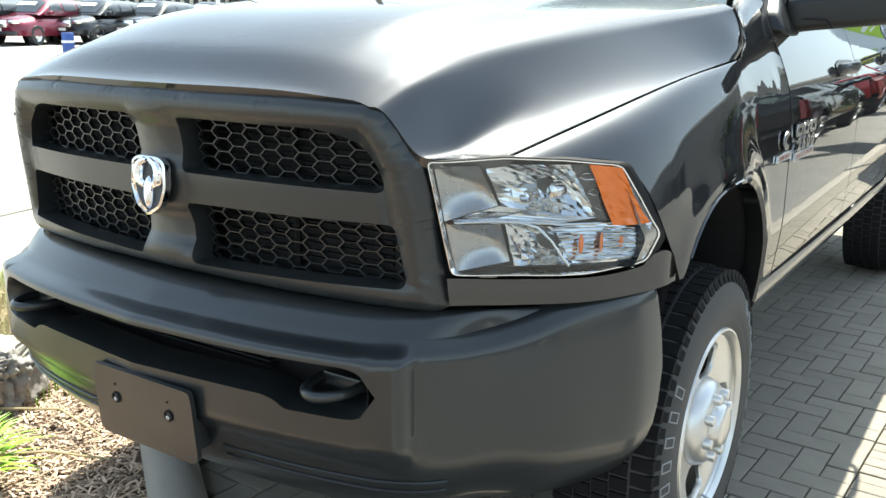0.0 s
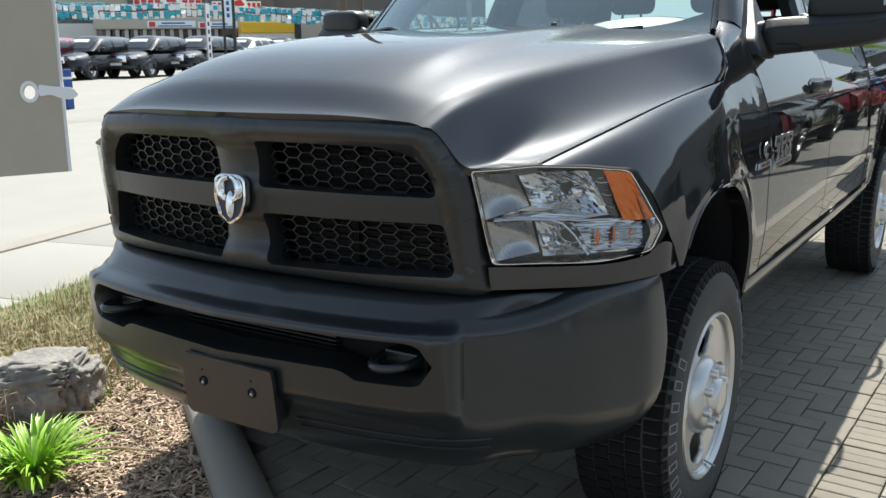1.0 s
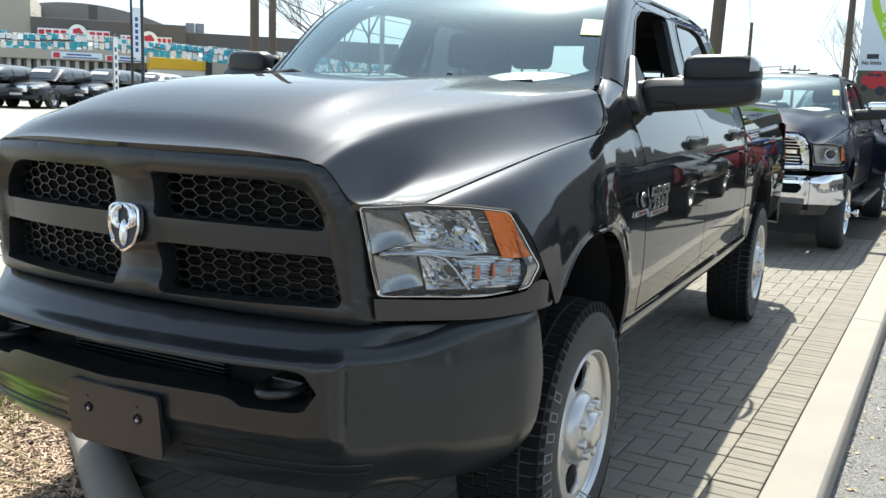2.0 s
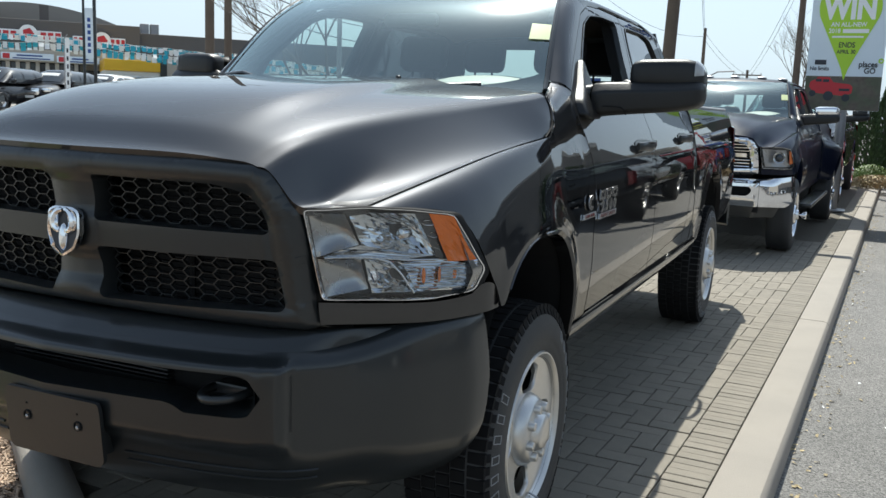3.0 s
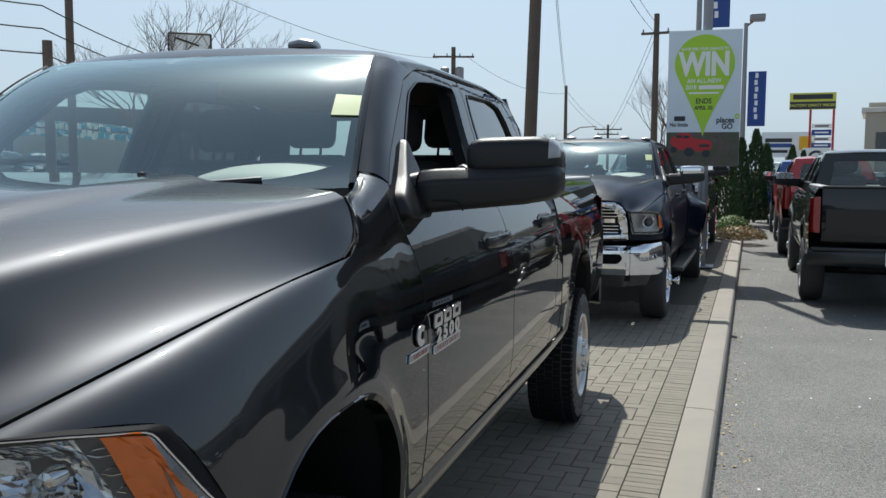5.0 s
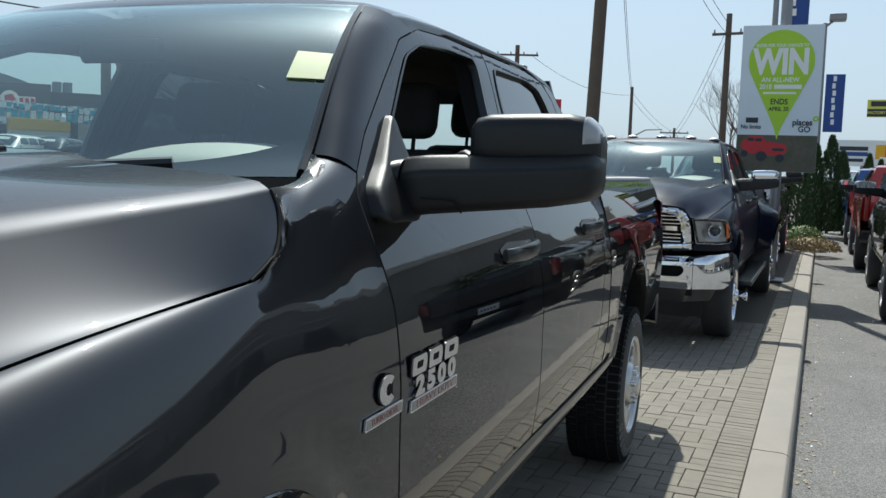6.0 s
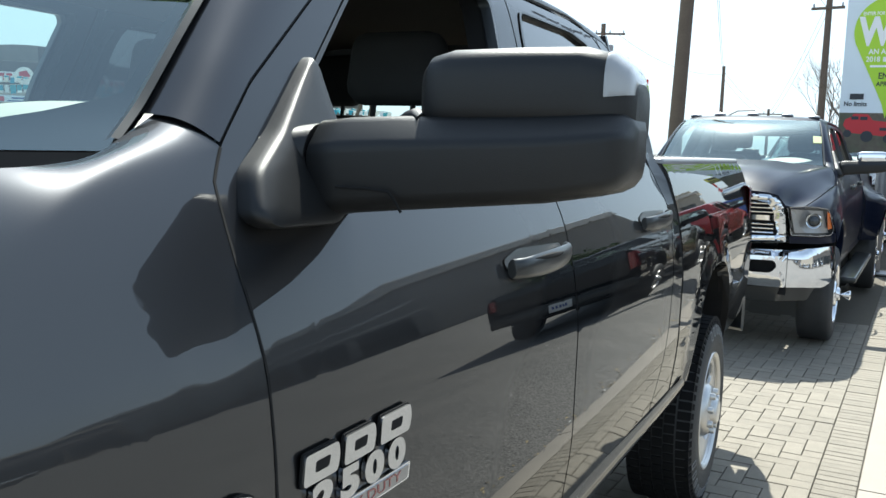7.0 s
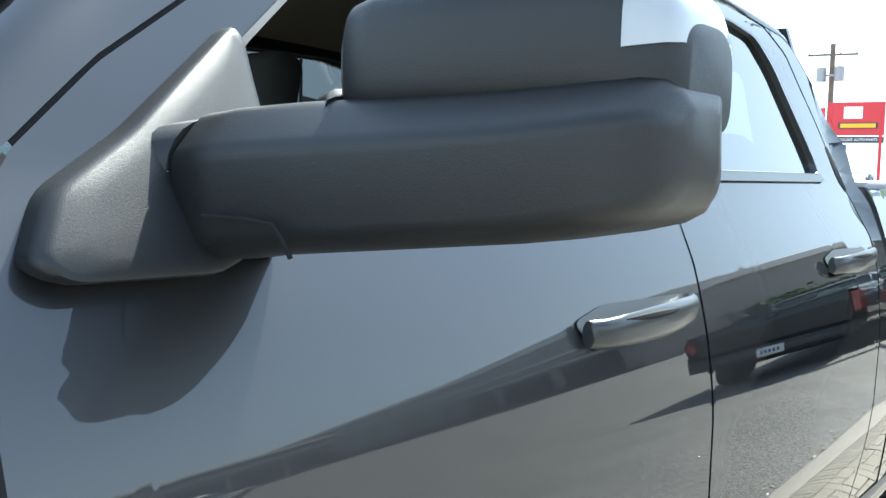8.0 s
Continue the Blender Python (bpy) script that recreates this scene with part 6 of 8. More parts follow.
def crossover(label, key, m, group):
    """A parked sport-utility car, nose along -y."""
    t = thing("suv", label, "car", group, m)
    L, W = 4.8, .95
    top = interp([0, .15, .9, 1.35, 1.5, 4.5, 4.8], [.72, .92, 1.06, 1.12, 1.14, 1.16, .95])
    wid = interp([0, .15, .6, 2.4, 4.3, 4.8], [.66, .80, .93, .95, .92, .78])

    def body(u, v):
        y = L * u
        a = math.pi * v
        c, s = math.cos(a), math.sin(a)
        z0, z1 = .34, top(y)
        e = 2 / 3.2
        return Vector((wid(y) * math.copysign(abs(c)**e, c), y, z0 + (z1 - z0) * abs(s)**e))
    bm = sheet(body, 40, 24, (0, 0, 1))
    for u in (0, 1):
        bm.faces.new([bm.verts.new(body(u, k / 24)) for k in range(25)])
    part("body", bm, key, t, angle=50)
    gh = interp([1.15, 1.9, 2.2, 3.9, 4.45, 4.7], [1.10, 1.60, 1.68, 1.66, 1.50, 1.12])

    def cabin(u, v, d=0.0):
        y = 1.15 + 3.55 * u
        a = math.pi * v
        c, s = math.cos(a), math.sin(a)
        e = 2 / 3.6
        return Vector(((.86 - .0) * math.copysign(abs(c)**e, c) * (1 - .22 * abs(s)**2), y, 1.06 + (gh(y) - 1.06) * abs(s)**e + d))
    part("cabin", sheet(cabin, 30, 24, (0, 0, 1)), key, t, "painted cabin", angle=50)
    glass = lambda u, v, s: cabin(u, v) + Vector((s * .012, 0, .004))
    for s in (1, -1):
        for u0, u1 in ((.16, .36), (.39, .60), (.63, .84)):
            edge = lambda u, v, u0=u0, u1=u1, s=s: glass(u0 + (u1 - u0) * u + (.05 * v if u0 < .2 else 0) * (1 - u), .5 - s * (.47 - .17 * v), s)
            part("side_window", sheet(edge, 4, 5, (s, 0, 0)), "window_far", t)
    part("windscreen", sheet(lambda u, v: cabin(.03 + .19 * u, .24 + .52 * v) + Vector((0, -.012, .010)), 6, 12, (0, -1, 1)), "window_far", t, "sky-lit windscreen")
    part("rear_screen", sheet(lambda u, v: cabin(.89 + .07 * u, .26 + .48 * v) + Vector((0, .012, .008)), 4, 10, (0, 1, 1)), "window_far", t)
    for s in (1, -1):
        bm = bmesh.new()
        box(bm, (.50, -.02, .74), (.80, .30, .88), .04, 2)
        part("headlamp", flip(bm, s), "chrome", t)
        bm = pod(bmesh.new(), [(.93, 1.55, 1.14, .05, .06), (.96, 1.55, 1.15, .08, .08), (1.08, 1.55, 1.16, .07, .07), (1.12, 1.55, 1.16, .03, .04)], 2.6, 10)
        part("side_mirror", flip(bm, s), key, t)
        for y in (.95, 3.85):
            bm = bmesh.new()
            lathe(bm, [(-.1, .20), (-.1, .34), (.0, .36), (.1, .34), (.1, .24), (.08, .22)], 24)
            part("tyre", bm, "rubber", t).matrix_local = Matrix.Translation((s * .84, y, .36))
            bm = bmesh.new()
            lathe(bm, [(.09, .235), (.07, .2), (.08, .06), (.09, .001)], 20)
            part("rim", bm, "alloy", t).matrix_local = Matrix.Translation((s * .84, y, .36)) @ Matrix.Rotation(0 if s > 0 else math.pi, 4, 'Z')
    bm = bmesh.new()
    box(bm, (-.46, -.05, .62), (.46, .02, .88), .03, 2)
    part("grille", bm, "chrome", t)
    bm = bmesh.new()
    box(bm, (-.78, -.04, .36), (.78, .1, .50), .03, 2)
    part("lower_bumper", bm, "trim", t)
    bm = bmesh.new()
    box(bm, (-.26, -.065, .50), (.26, -.045, .60), .0)
    part("plate", bm, "white", t)
    bm = sheet(lambda u, v: cabin(.12 + .05 * u, .38 + .24 * v) + Vector((0, -.018, .016)), 4, 6, (0, 0, 1))
    part("screen_card", bm, "white", t)
    return t


EYE0 = Vector((1.74, -1.45, 1.50))


def place(az, dist, z=0.0):
    """A spot at a bearing (degrees to the right of the truck's axis) and a distance."""
    return Vector((EYE0.x + dist * math.sin(radians(az)), EYE0.y + dist * math.cos(radians(az)), z))


def height(el, dist):
    return EYE0.z + dist * math.tan(radians(el))


SUVS = "cars lined up across the street"
for k, (az, d, key, lab) in enumerate(((-59.3, 36, "paint_maroon", "dark red crossover lined up across the street"), (-56.0, 37, "paint_black", "black crossover with a bright grille across the street"),
                                       (-52.6, 38, "paint_black", "black crossover with a bright grille across the street"), (-49.3, 39.5, "paint_black", "black crossover partly hidden behind the hood"),
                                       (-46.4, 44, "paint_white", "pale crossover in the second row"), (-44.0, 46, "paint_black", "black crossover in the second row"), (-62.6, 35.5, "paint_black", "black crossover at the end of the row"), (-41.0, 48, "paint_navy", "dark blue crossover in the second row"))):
    p = place(az, d)
    crossover(lab, key, Matrix.Translation((p.x, p.y, rise(p.x, p.y) + .012)) @ Matrix.Rotation(radians(18), 4, 'Z'), SUVS)

# ---- street furniture, signs and poles ----


def facing(p, az, tilt=0.0):
    """A frame at p whose x runs to the right and whose y points up, seen from bearing az."""
    return Matrix.Translation(p) @ Matrix.Rotation(radians(-az), 4, 'Z') @ Matrix.Rotation(radians(90 + tilt), 4, 'X')


def pole(name, p, top, r0, r1, material, label, lean=(0, 0), category="pole", group=""):
    bm = bmesh.new()
    n = 7
    tube(bm, [(p.x + lean[0] * k / n, p.y + lean[1] * k / n, p.z - .2 + (top - p.z + .2) * k / n) for k in range(n + 1)], [r0 + (r1 - r0) * k / n for k in range(n + 1)], 14)
    ob = tagged(part(name, bm, material, None), label, category, group)
    return ob


def plate(m, w, h, d, material, name, parent, label="", x=0, y=0, z=0.0, r=0.0):
    bm = bmesh.new()
    loop = [(-w / 2 + x, -h / 2 + y), (w / 2 + x, -h / 2 + y), (w / 2 + x, h / 2 + y), (-w / 2 + x, h / 2 + y)]
    prism(bm, rpoly(loop, r, 4) if r else loop, d, m @ Matrix.Translation((0, 0, z)))
    return part(name, bm, material, parent, label, smooth=False)


# contest sign on its post, between two parked trucks
post = Vector((1.60, 14.25, 0))
sg = thing("banner_sign", "tall green and pale blue contest banner on a grey steel post", "sign")
bm = bmesh.new()
tube(bm, [post + Vector((.03, .09, 0)), post + Vector((.03, .09, 6.4))], .075, 14)
box(bm, (post.x - .17, post.y - .11, 0), (post.x + .23, post.y + .29, .03), .01)
part("post", bm, "galv", sg, "grey steel post")
W, Hh, ZC = 1.12, 2.14, 2.705
m = facing(Vector((post.x, post.y, ZC)), 0)
plate(m, W, Hh, .025, "sign_blue", "panel", sg, "pale blue printed panel", r=.01)
plate(m, W - .004, .535, .004, "sign_rock", "printed_hillside", sg, y=-Hh / 2 + .2695, z=.0252)
drop = [(.455 * math.cos(a), .545 + .455 * math.sin(a)) for a in np.linspace(-.50, math.pi + .50, 40)] + [(-.14, -.22), (-.05, -.42), (0, -.60), (.05, -.42), (.14, -.22)]
bm = prism(bmesh.new(), drop, .004, m @ Matrix.Translation((0, 0, .0295)))
part("green_drop", bm, "sign_green", sg, "lime green drop shape", smooth=False)
face = m @ Matrix.Translation((0, 0, .034))


def line(text, size, x, y, material, align='CENTER', wide=1.0):
    return words("lettering", text, size, face @ Matrix.Translation((x, y, 0)) @ Matrix.Diagonal((wide, 1, 1, 1)), material, sg, .001, align, bold=size * .022)


line("ENTER FOR YOUR CHANCE TO", .062, 0, .775, "sign_white", wide=.82)
words("lettering", "WIN", .50, face @ Matrix.Translation((0, .525, 0)) @ Matrix.Diagonal((.74, 1, 1, 1)), "sign_white", sg, .001, bold=.022)
line("AN ALL-NEW", .096, 0, .275, "sign_white", wide=.9)
line("2018", .096, -.20, .175, "sign_white", wide=.9)
plate(face, .38, .062, .002, "sign_white", "print_bar", sg, x=.11, y=.175)
plate(face, .46, .028, .002, "sign_white", "print_bar", sg, x=0, y=.085)
line("ENDS", .115, 0, -.045, "sign_dark", wide=.85)
line("APRIL 30", .085, 0, -.15, "sign_dark", wide=.85)
plate(face, .17, .075, .002, "sign_dark", "print_bar", sg, x=-.36, y=-.315)
line("No limits", .085, -.37, -.415, "sign_dark", wide=.9)
line("places", .125, .34, -.345, "sign_dark", wide=.9)
line("GO", .12, .37, -.445, "sign_dark", wide=.9)
bm = bmesh.new()
lathe(bm, [(0, .04), (.002, .04), (.002, .02), (0, .02)], 20, 'Z')
bmesh.ops.transform(bm, matrix=face @ Matrix.Translation((.52, -.285, 0)), verts=bm.verts)
part("print_ring", bm, "sign_green", sg)
# strip of printed sky above the hillside
plate(m, W - .004, .12, .004, "sign_blue", "printed_sky", sg, y=-Hh / 2 + .60, z=.0252)
# the printed off-roader: flat red shapes and dark wheels
car = [(-.50, -.70), (-.48, -.62), (-.40, -.585), (-.38, -.545), (-.20, -.55), (-.14, -.63), (.10, -.655), (.15, -.70), (.14, -.80), (.02, -.84), (-.42, -.80)]
bm = prism(bmesh.new(), rpoly(car, .015, 2), .003, face @ Matrix.Translation((0, 0, -.004)))
part("printed_car", bm, "red_sign", sg, "flat red printed car shape", smooth=False)
for x, y, r in ((-.20, -.845, .075), (.06, -.87, .06), (-.44, -.81, .05)):
    bm = bmesh.new()
    lathe(bm, [(0, r), (.003, r), (.003, .001)], 24, 'Z')
    bmesh.ops.transform(bm, matrix=face @ Matrix.Translation((x, y, 0)), verts=bm.verts)
    part("printed_wheel", bm, "sign_dark", sg, smooth=False)
for x, y, w, h in ((-.36, -.60, .09, .045), (-.25, -.605, .09, .045), (.03, -.745, .16, .04)):
    plate(face, w, h, .002, "sign_dark", "print_bar", sg, x=x, y=y, z=.0005)

# blue dealer banners on light poles, lettered with plain bars
for az, d, top, z0, z1, w in ((1.75, 30, height(8.6, 30), height(2.7, 30), height(5.85, 30), .52), (-.9, 24, height(11.5, 24), height(8.4, 24), height(12.5, 24), .6)):
    p = place(az, d, -.13)
    lp = thing("light_pole", "grey parking-lot light pole with a blue banner", "light pole", "light poles")
    bm = bmesh.new()
    tube(bm, [(p.x, p.y, -.2), (p.x, p.y, top)], [.10, .06], 12)
    part("mast", bm, "galv", lp)
    bm = bmesh.new()
    tube(bm, [(p.x, p.y, top - .1), (p.x + .25, p.y, top + .1)], .04, 8)
    box(bm, (p.x + .1, p.y - .2, top + .05), (p.x + .55, p.y + .2, top + .25), .03, 2)
    part("lamp_head", bm, "galv", lp)
    m = facing(Vector((p.x + .12 + w / 2, p.y - .02, (z0 + z1) / 2)), az)
    plate(m, w, z1 - z0, .02, "banner_blue", "banner", lp, "blue cloth banner")
    for k in range(7):
        plate(m, .09, .09 * (z1 - z0), .004, "sign_white", "banner_bar", lp, x=(-.05 if k % 2 else -.02) * w / .75, y=((k - 2.6) / 8) * (z1 - z0), z=.021)

# utility poles and cables
POLES = "utility poles"
P1 = place(-10.9, 22.4, -.1)
pole("utility_pole", P1, 10.5, .165, .125, "wood_pole", "thick weathered wooden utility pole behind the parked truck", (.30, 0), group=POLES)
P2 = place(-3.35, 46, -.1)
pole("utility_pole", P2, height(9.35, 46), .19, .13, "wood_pole", "tall weathered wooden utility pole", group=POLES)
P3 = place(-8.75, 70, -.1)
pole("utility_pole", P3, height(5.2, 70), .17, .11, "wood_pole", "distant wooden utility pole with a street lamp", group=POLES)
P4 = place(-6.15, 95, -.1)
pole("utility_pole", P4, height(2.8, 95), .16, .12, "wood_pole", "far wooden utility pole with crossarms", group=POLES)
P5 = place(-15.75, 60, -.1)
pole("utility_pole", P5, height(7.55, 60), .20, .14, "wood_pole", "wooden utility pole with crossarm and transformer", group=POLES)
P6 = place(-38.05, 30, .2)
pole("utility_pole", P6, 9.5, .13, .11, "wood_pole", "wooden utility pole carrying street cables", group=POLES)
P7 = place(-39.15, 27, .2)
pole("utility_pole", P7, height(7.2, 27), .135, .13, "wood_pole", "short thick wooden pole under the cables", group=POLES)


def crossarm(p, z, w, az, drops=4, label="wooden crossarm with insulators"):
    c = thing("crossarm", label, "crossarm", "crossarms")
    m = Matrix.Translation((p.x, p.y, z)) @ Matrix.Rotation(radians(-az), 4, 'Z')
    bm = bmesh.new()
    box(bm, (-w / 2, -.22, -.06), (w / 2, -.12, .06), .01, 1, m)
    part("beam", bm, "wood_pole", c)
    for k in range(drops):
        bm = bmesh.new()
        x = -w / 2 + .1 + (w - .2) * k / (drops - 1)
        tube(bm, [m @ Vector((x, -.17, .05)), m @ Vector((x, -.17, .22))], [.05, .03], 8)
        part("insulator", bm, "galv", c)
    return c


crossarm(P4, height(2.5, 95), 2.8, -6)
crossarm(P4, height(2.2, 95), 2.2, -6)
crossarm(P5, height(6.95, 60), 2.7, -16)
crossarm(P2, height(8.2, 46), 1.4, 10, 2)
tb = thing("transformer", "grey pole transformers below a crossarm", "transformer")
for dx in (-.5, .5):
    bm = bmesh.new()
    lathe(bm, [(0, .02), (0, .28), (.8, .28), (.86, .2), (.9, .02)], 16, 'Z', (P5.x + dx, P5.y - .3, height(5.5, 60)))
    part("can", bm, "galv", tb)
bm = bmesh.new()
box(bm, (P5.x - .6, P5.y - .2, height(5.5, 60) + .3), (P5.x + .6, P5.y - .08, height(5.5, 60) + .42))
part("bracket", bm, "galv", tb)


def cable(a, b, sag, r=.012, label="thin black overhead cable"):
    bm = bmesh.new()
    a, b = Vector(a), Vector(b)
    tube(bm, [a.lerp(b, k / 16) - Vector((0, 0, sag * 4 * (k / 16) * (1 - k / 16))) for k in range(17)], r, 5)
    return tagged(part("overhead_cable", bm, "cable", None), label, "cable", "overhead cables")


far = Vector((-3, 140, 7))
for dz, sag in ((0, .5), (-.5, .6)):
    cable(P2 + Vector((0, 0, height(8.9, 46) + dz)), P1 + Vector((.3, 0, 10.2 + dz)), sag)
    cable(P2 + Vector((0, 0, height(8.9, 46) + dz)), P4 + Vector((0, 0, height(2.6, 95) + dz)), sag)
    cable(P3 + Vector((0, 0, height(5.0, 70) + dz)), P1 + Vector((.3, 0, 9.6 + dz)), sag)
    cable(P3 + Vector((0, 0, height(5.0, 70) + dz)), P4 + Vector((0, 0, height(2.6, 95) + dz)), .4)
cable(P1 + Vector((.3, 0, 10.3)), P6 + Vector((0, 0, 9.0)), .5)
for z in (4.35, 5.0, 5.6):
    cable(P7 + Vector((0, -.15, z)), place(-62, 24, z + 1.2), .35, .022)
    cable(P7 + Vector((0, -.15, z)), place(-29, 40, z - .3), .3, .018)
cable(P6 + Vector((0, 0, 8.2)), place(-60, 26, 8.6), .4)
cable(P5 + Vector((1, -.1, height(7.0, 60))), P3 + Vector((0, 0, height(4.8, 70))), .7)
cable(P5 + Vector((-1, -.1, height(7.0, 60))), P6 + Vector((0, 0, 8.6)), .9)
bm = bmesh.new()
tube(bm, [P6 + Vector((0, 0, 7.6)), P6 + Vector((1.1, 0, 9.2))], .05, 6)
tagged(part("pole_brace", bm, "galv", None), "diagonal steel brace on a utility pole", "brace")
# street lamp arm on the distant pole
bm = bmesh.new()
tube(bm, [P3 + Vector((0, 0, height(2.2, 70))), P3 + Vector((1.2, -.5, height(2.7, 70))), P3 + Vector((2.4, -.6, height(2.75, 70)))], .05, 6)
tagged(part("street_lamp", bm, "galv", None), "curved street lamp arm on a pole", "street lamp")

# red shop sign
p = place(-14.35, 55, -.1)
rs = thing("shop_sign", "red shop sign board on two posts", "sign")
m = facing(Vector((p.x, p.y, height(3.45, 55))), -14.4)
plate(m, 2.75, 1.75, .12, "red_sign", "board", rs, "red sign board", r=.02)
plate(m, .9, .62, .02, "sign_white", "print_bar", rs, x=-.15, y=.32, z=.12)
plate(m, 1.9, .32, .02, "sign_dark", "print_bar", rs, x=.1, y=-.36, z=.12)
plate(m, 1.7, .22, .01, "yellow", "print_bar", rs, x=.1, y=-.36, z=.141)
plate(m, 2.75, .34, .08, "sign_dark", "board", rs, y=-1.1)
words("lettering", "DISCOUNT AUTO PARTS", .19, m @ Matrix.Translation((0, -1.1, .085)), "sign_white", rs, .002)
plate(m, 1.2, .9, .08, "red_sign", "board", rs, x=-2.1, y=.15)
plate(m, 1.2, .8, .08, "banner_blue", "board", rs, x=-1.0, y=-1.75)
for x in (-1.2, 1.2):
    bm = bmesh.new()
    tube(bm, [m @ Vector((x, -5.2, .05)), m @ Vector((x, .8, .05))], .09, 8)
    part("post", bm, "red_sign", rs)

# yellow furniture-shop sign tower
p = place(5.6, 62, -.1)
fs = thing("sign_tower", "tall sign tower with a yellow board and blue panels", "sign")
m = facing(Vector((p.x, p.y, 0)), 5.6)
zt = height(4.05, 62)
plate(m, 2.70, 1.04, .15, "sign_lemon", "board", fs, "lemon yellow sign board", y=zt)
plate(m, 2.3, .30, .02, "sign_dark", "print_bar", fs, y=zt + .27, z=.15)
plate(m, 2.66, .46, .01, "sign_dark", "board", fs, "dark lower band", y=zt - .26, z=.15)
words("lettering", "FACTORY DIRECT PRICES!", .225, m @ Matrix.Translation((0, zt - .26, .164)), "sign_lemon", fs, .002, bold=.006)
for k, (c, y, h_) in enumerate((("sign_white", 1.55, .28), ("banner_blue", 1.95, .36), ("sign_white", 2.36, .26), ("banner_blue", 2.75, .30), ("sign_lemon", 3.2, .34))):
    plate(m, 1.15, h_, .1, c, "board", fs, x=.58, y=zt - y)
    plate(m, .8, .09, .01, "sign_dark" if c != "banner_blue" else "sign_white", "print_bar", fs, x=.58, y=zt - y, z=.1)
for x in (-.10, 1.25):
    bm = bmesh.new()
    box(bm, (x - .07, -.2, -.14), (x + .07, zt + .5, -.02), 0, 1)
    bmesh.ops.transform(bm, matrix=m, verts=bm.verts)
    part("post", bm, "red_sign", fs, "red steel post")
p = place(4.35, 66, -.1)
bb = thing("billboard", "pale billboard with printed blocks behind parked trucks", "billboard")
m = facing(Vector((p.x, p.y, height(1.55, 66))), 4.4)
plate(m, 3.4, 1.7, .2, "sign_blue", "board", bb, "pale printed board", r=.02)
for x, y, w, h_, c in ((-.6, .3, 1.7, .26, "sign_dark"), (-.6, -.05, 1.7, .26, "banner_blue"), (1.1, .1, .8, .9, "yellow"), (-.6, -.45, 1.2, .2, "sign_dark")):
    plate(m, w, h_, .02, c, "print_bar", bb, x=x, y=y, z=.2)
bm = bmesh.new()
tube(bm, [m @ Vector((0, -4, .1)), m @ Vector((0, -.8, .1))], .15, 8)
part("post", bm, "galv", bb)
p = place(5.9, 58, -.1)
ds = thing("dealer_sign", "white square dealer sign with a dark round mark", "sign")
m = facing(Vector((p.x, p.y, height(.75, 58))), 5.9)
plate(m, 1.5, 1.25, .2, "sign_white", "board", ds)
bm = bmesh.new()
lathe(bm, [(.2, .48), (.22, .48), (.22, .34), (.2, .34)], 28, 'Z')
bmesh.ops.transform(bm, matrix=m, verts=bm.verts)
part("round_mark", bm, "sign_dark", ds)
plate(m, .55, .3, .02, "red_sign", "print_bar", ds, z=.2)
bm = bmesh.new()
tube(bm, [m @ Vector((0, -2.6, .1)), m @ Vector((0, -.6, .1))], .12, 8)
part("post", bm, "galv", ds)
# tan building at the lane's far end
p = place(10.3, 80, 0)
tb = thing("office_building", "tan stucco building with a corniced tower", "building")
m = Matrix.Translation((p.x, p.y, 0)) @ Matrix.Rotation(radians(-9), 4, 'Z')
zt = height(3.7, 80)
for nm, lo, hi, c in (("wall", (-2.6, 0, -.2), (8, 10, zt - .5), "wall_tan"), ("cornice", (-2.9, -.3, zt - .5), (8.3, 10, zt - .1), "wall_pale"), ("parapet", (-2.4, .2, zt - .1), (8, 10, zt + .3), "wall_tan"), ("side_wing", (-6, 3, -.2), (-2.6, 10, height(1.0, 80)), "wall_pale")):
    bm = box(bmesh.new(), lo, hi, .04, 1, m)
    part(nm, bm, c, tb, smooth=False)
for i in range(3):
    for j in range(2):
        bm = box(bmesh.new(), (-1.8 + i * 2.4, -.06, .9 + j * 2.2), (-.6 + i * 2.4, .05, 2.4 + j * 2.2), .02, 1, m)
        part("window", bm, "window_far", tb, smooth=False)

# ---- plants along the island ----


def cedar(p, h, r, seed):
    rnd = random.Random(seed)
    t = thing("cedar_tree", "dark green narrow cedar beside the lane", "tree", "cedars")
    bm = bmesh.new()
    tube(bm, [p, p + Vector((0, 0, h * .9))], [.05, .01], 6)
    part("trunk", bm, "bark", t)
    bm = bmesh.new()
    lobe = [rnd.uniform(0, 6.28) for _ in range(4)]
    for k in range(4200):
        q = rnd.random()**1.15
        rr = r * (1 - q)**.6 * (1 - .35 * math.exp(-q * 25)) * rnd.uniform(.6, 1.04)
        a = rnd.uniform(0, 6.283)
        rr *= 1 + .10 * math.sin(3 * a + 9 * q + lobe[0]) + .08 * math.sin(5 * a - 17 * q + lobe[1])
        c = p + Vector((rr * math.cos(a), rr * math.sin(a), .08 + q * h))
        s = rnd.uniform(.028, .065)
        d = Vector((math.cos(a) * .5, math.sin(a) * .5, 1)).normalized()
        w = d.cross(Vector((rnd.uniform(-1, 1), rnd.uniform(-1, 1), .2))).normalized() * s * .45
        bm.faces.new([bm.verts.new(v) for v in (c - w, c + w * .6 - d * s * .2, c + d * s * 1.8, c - w * 1.2 + d * s * .7)])
    part("crown", bm, "cedar", t, smooth=False)


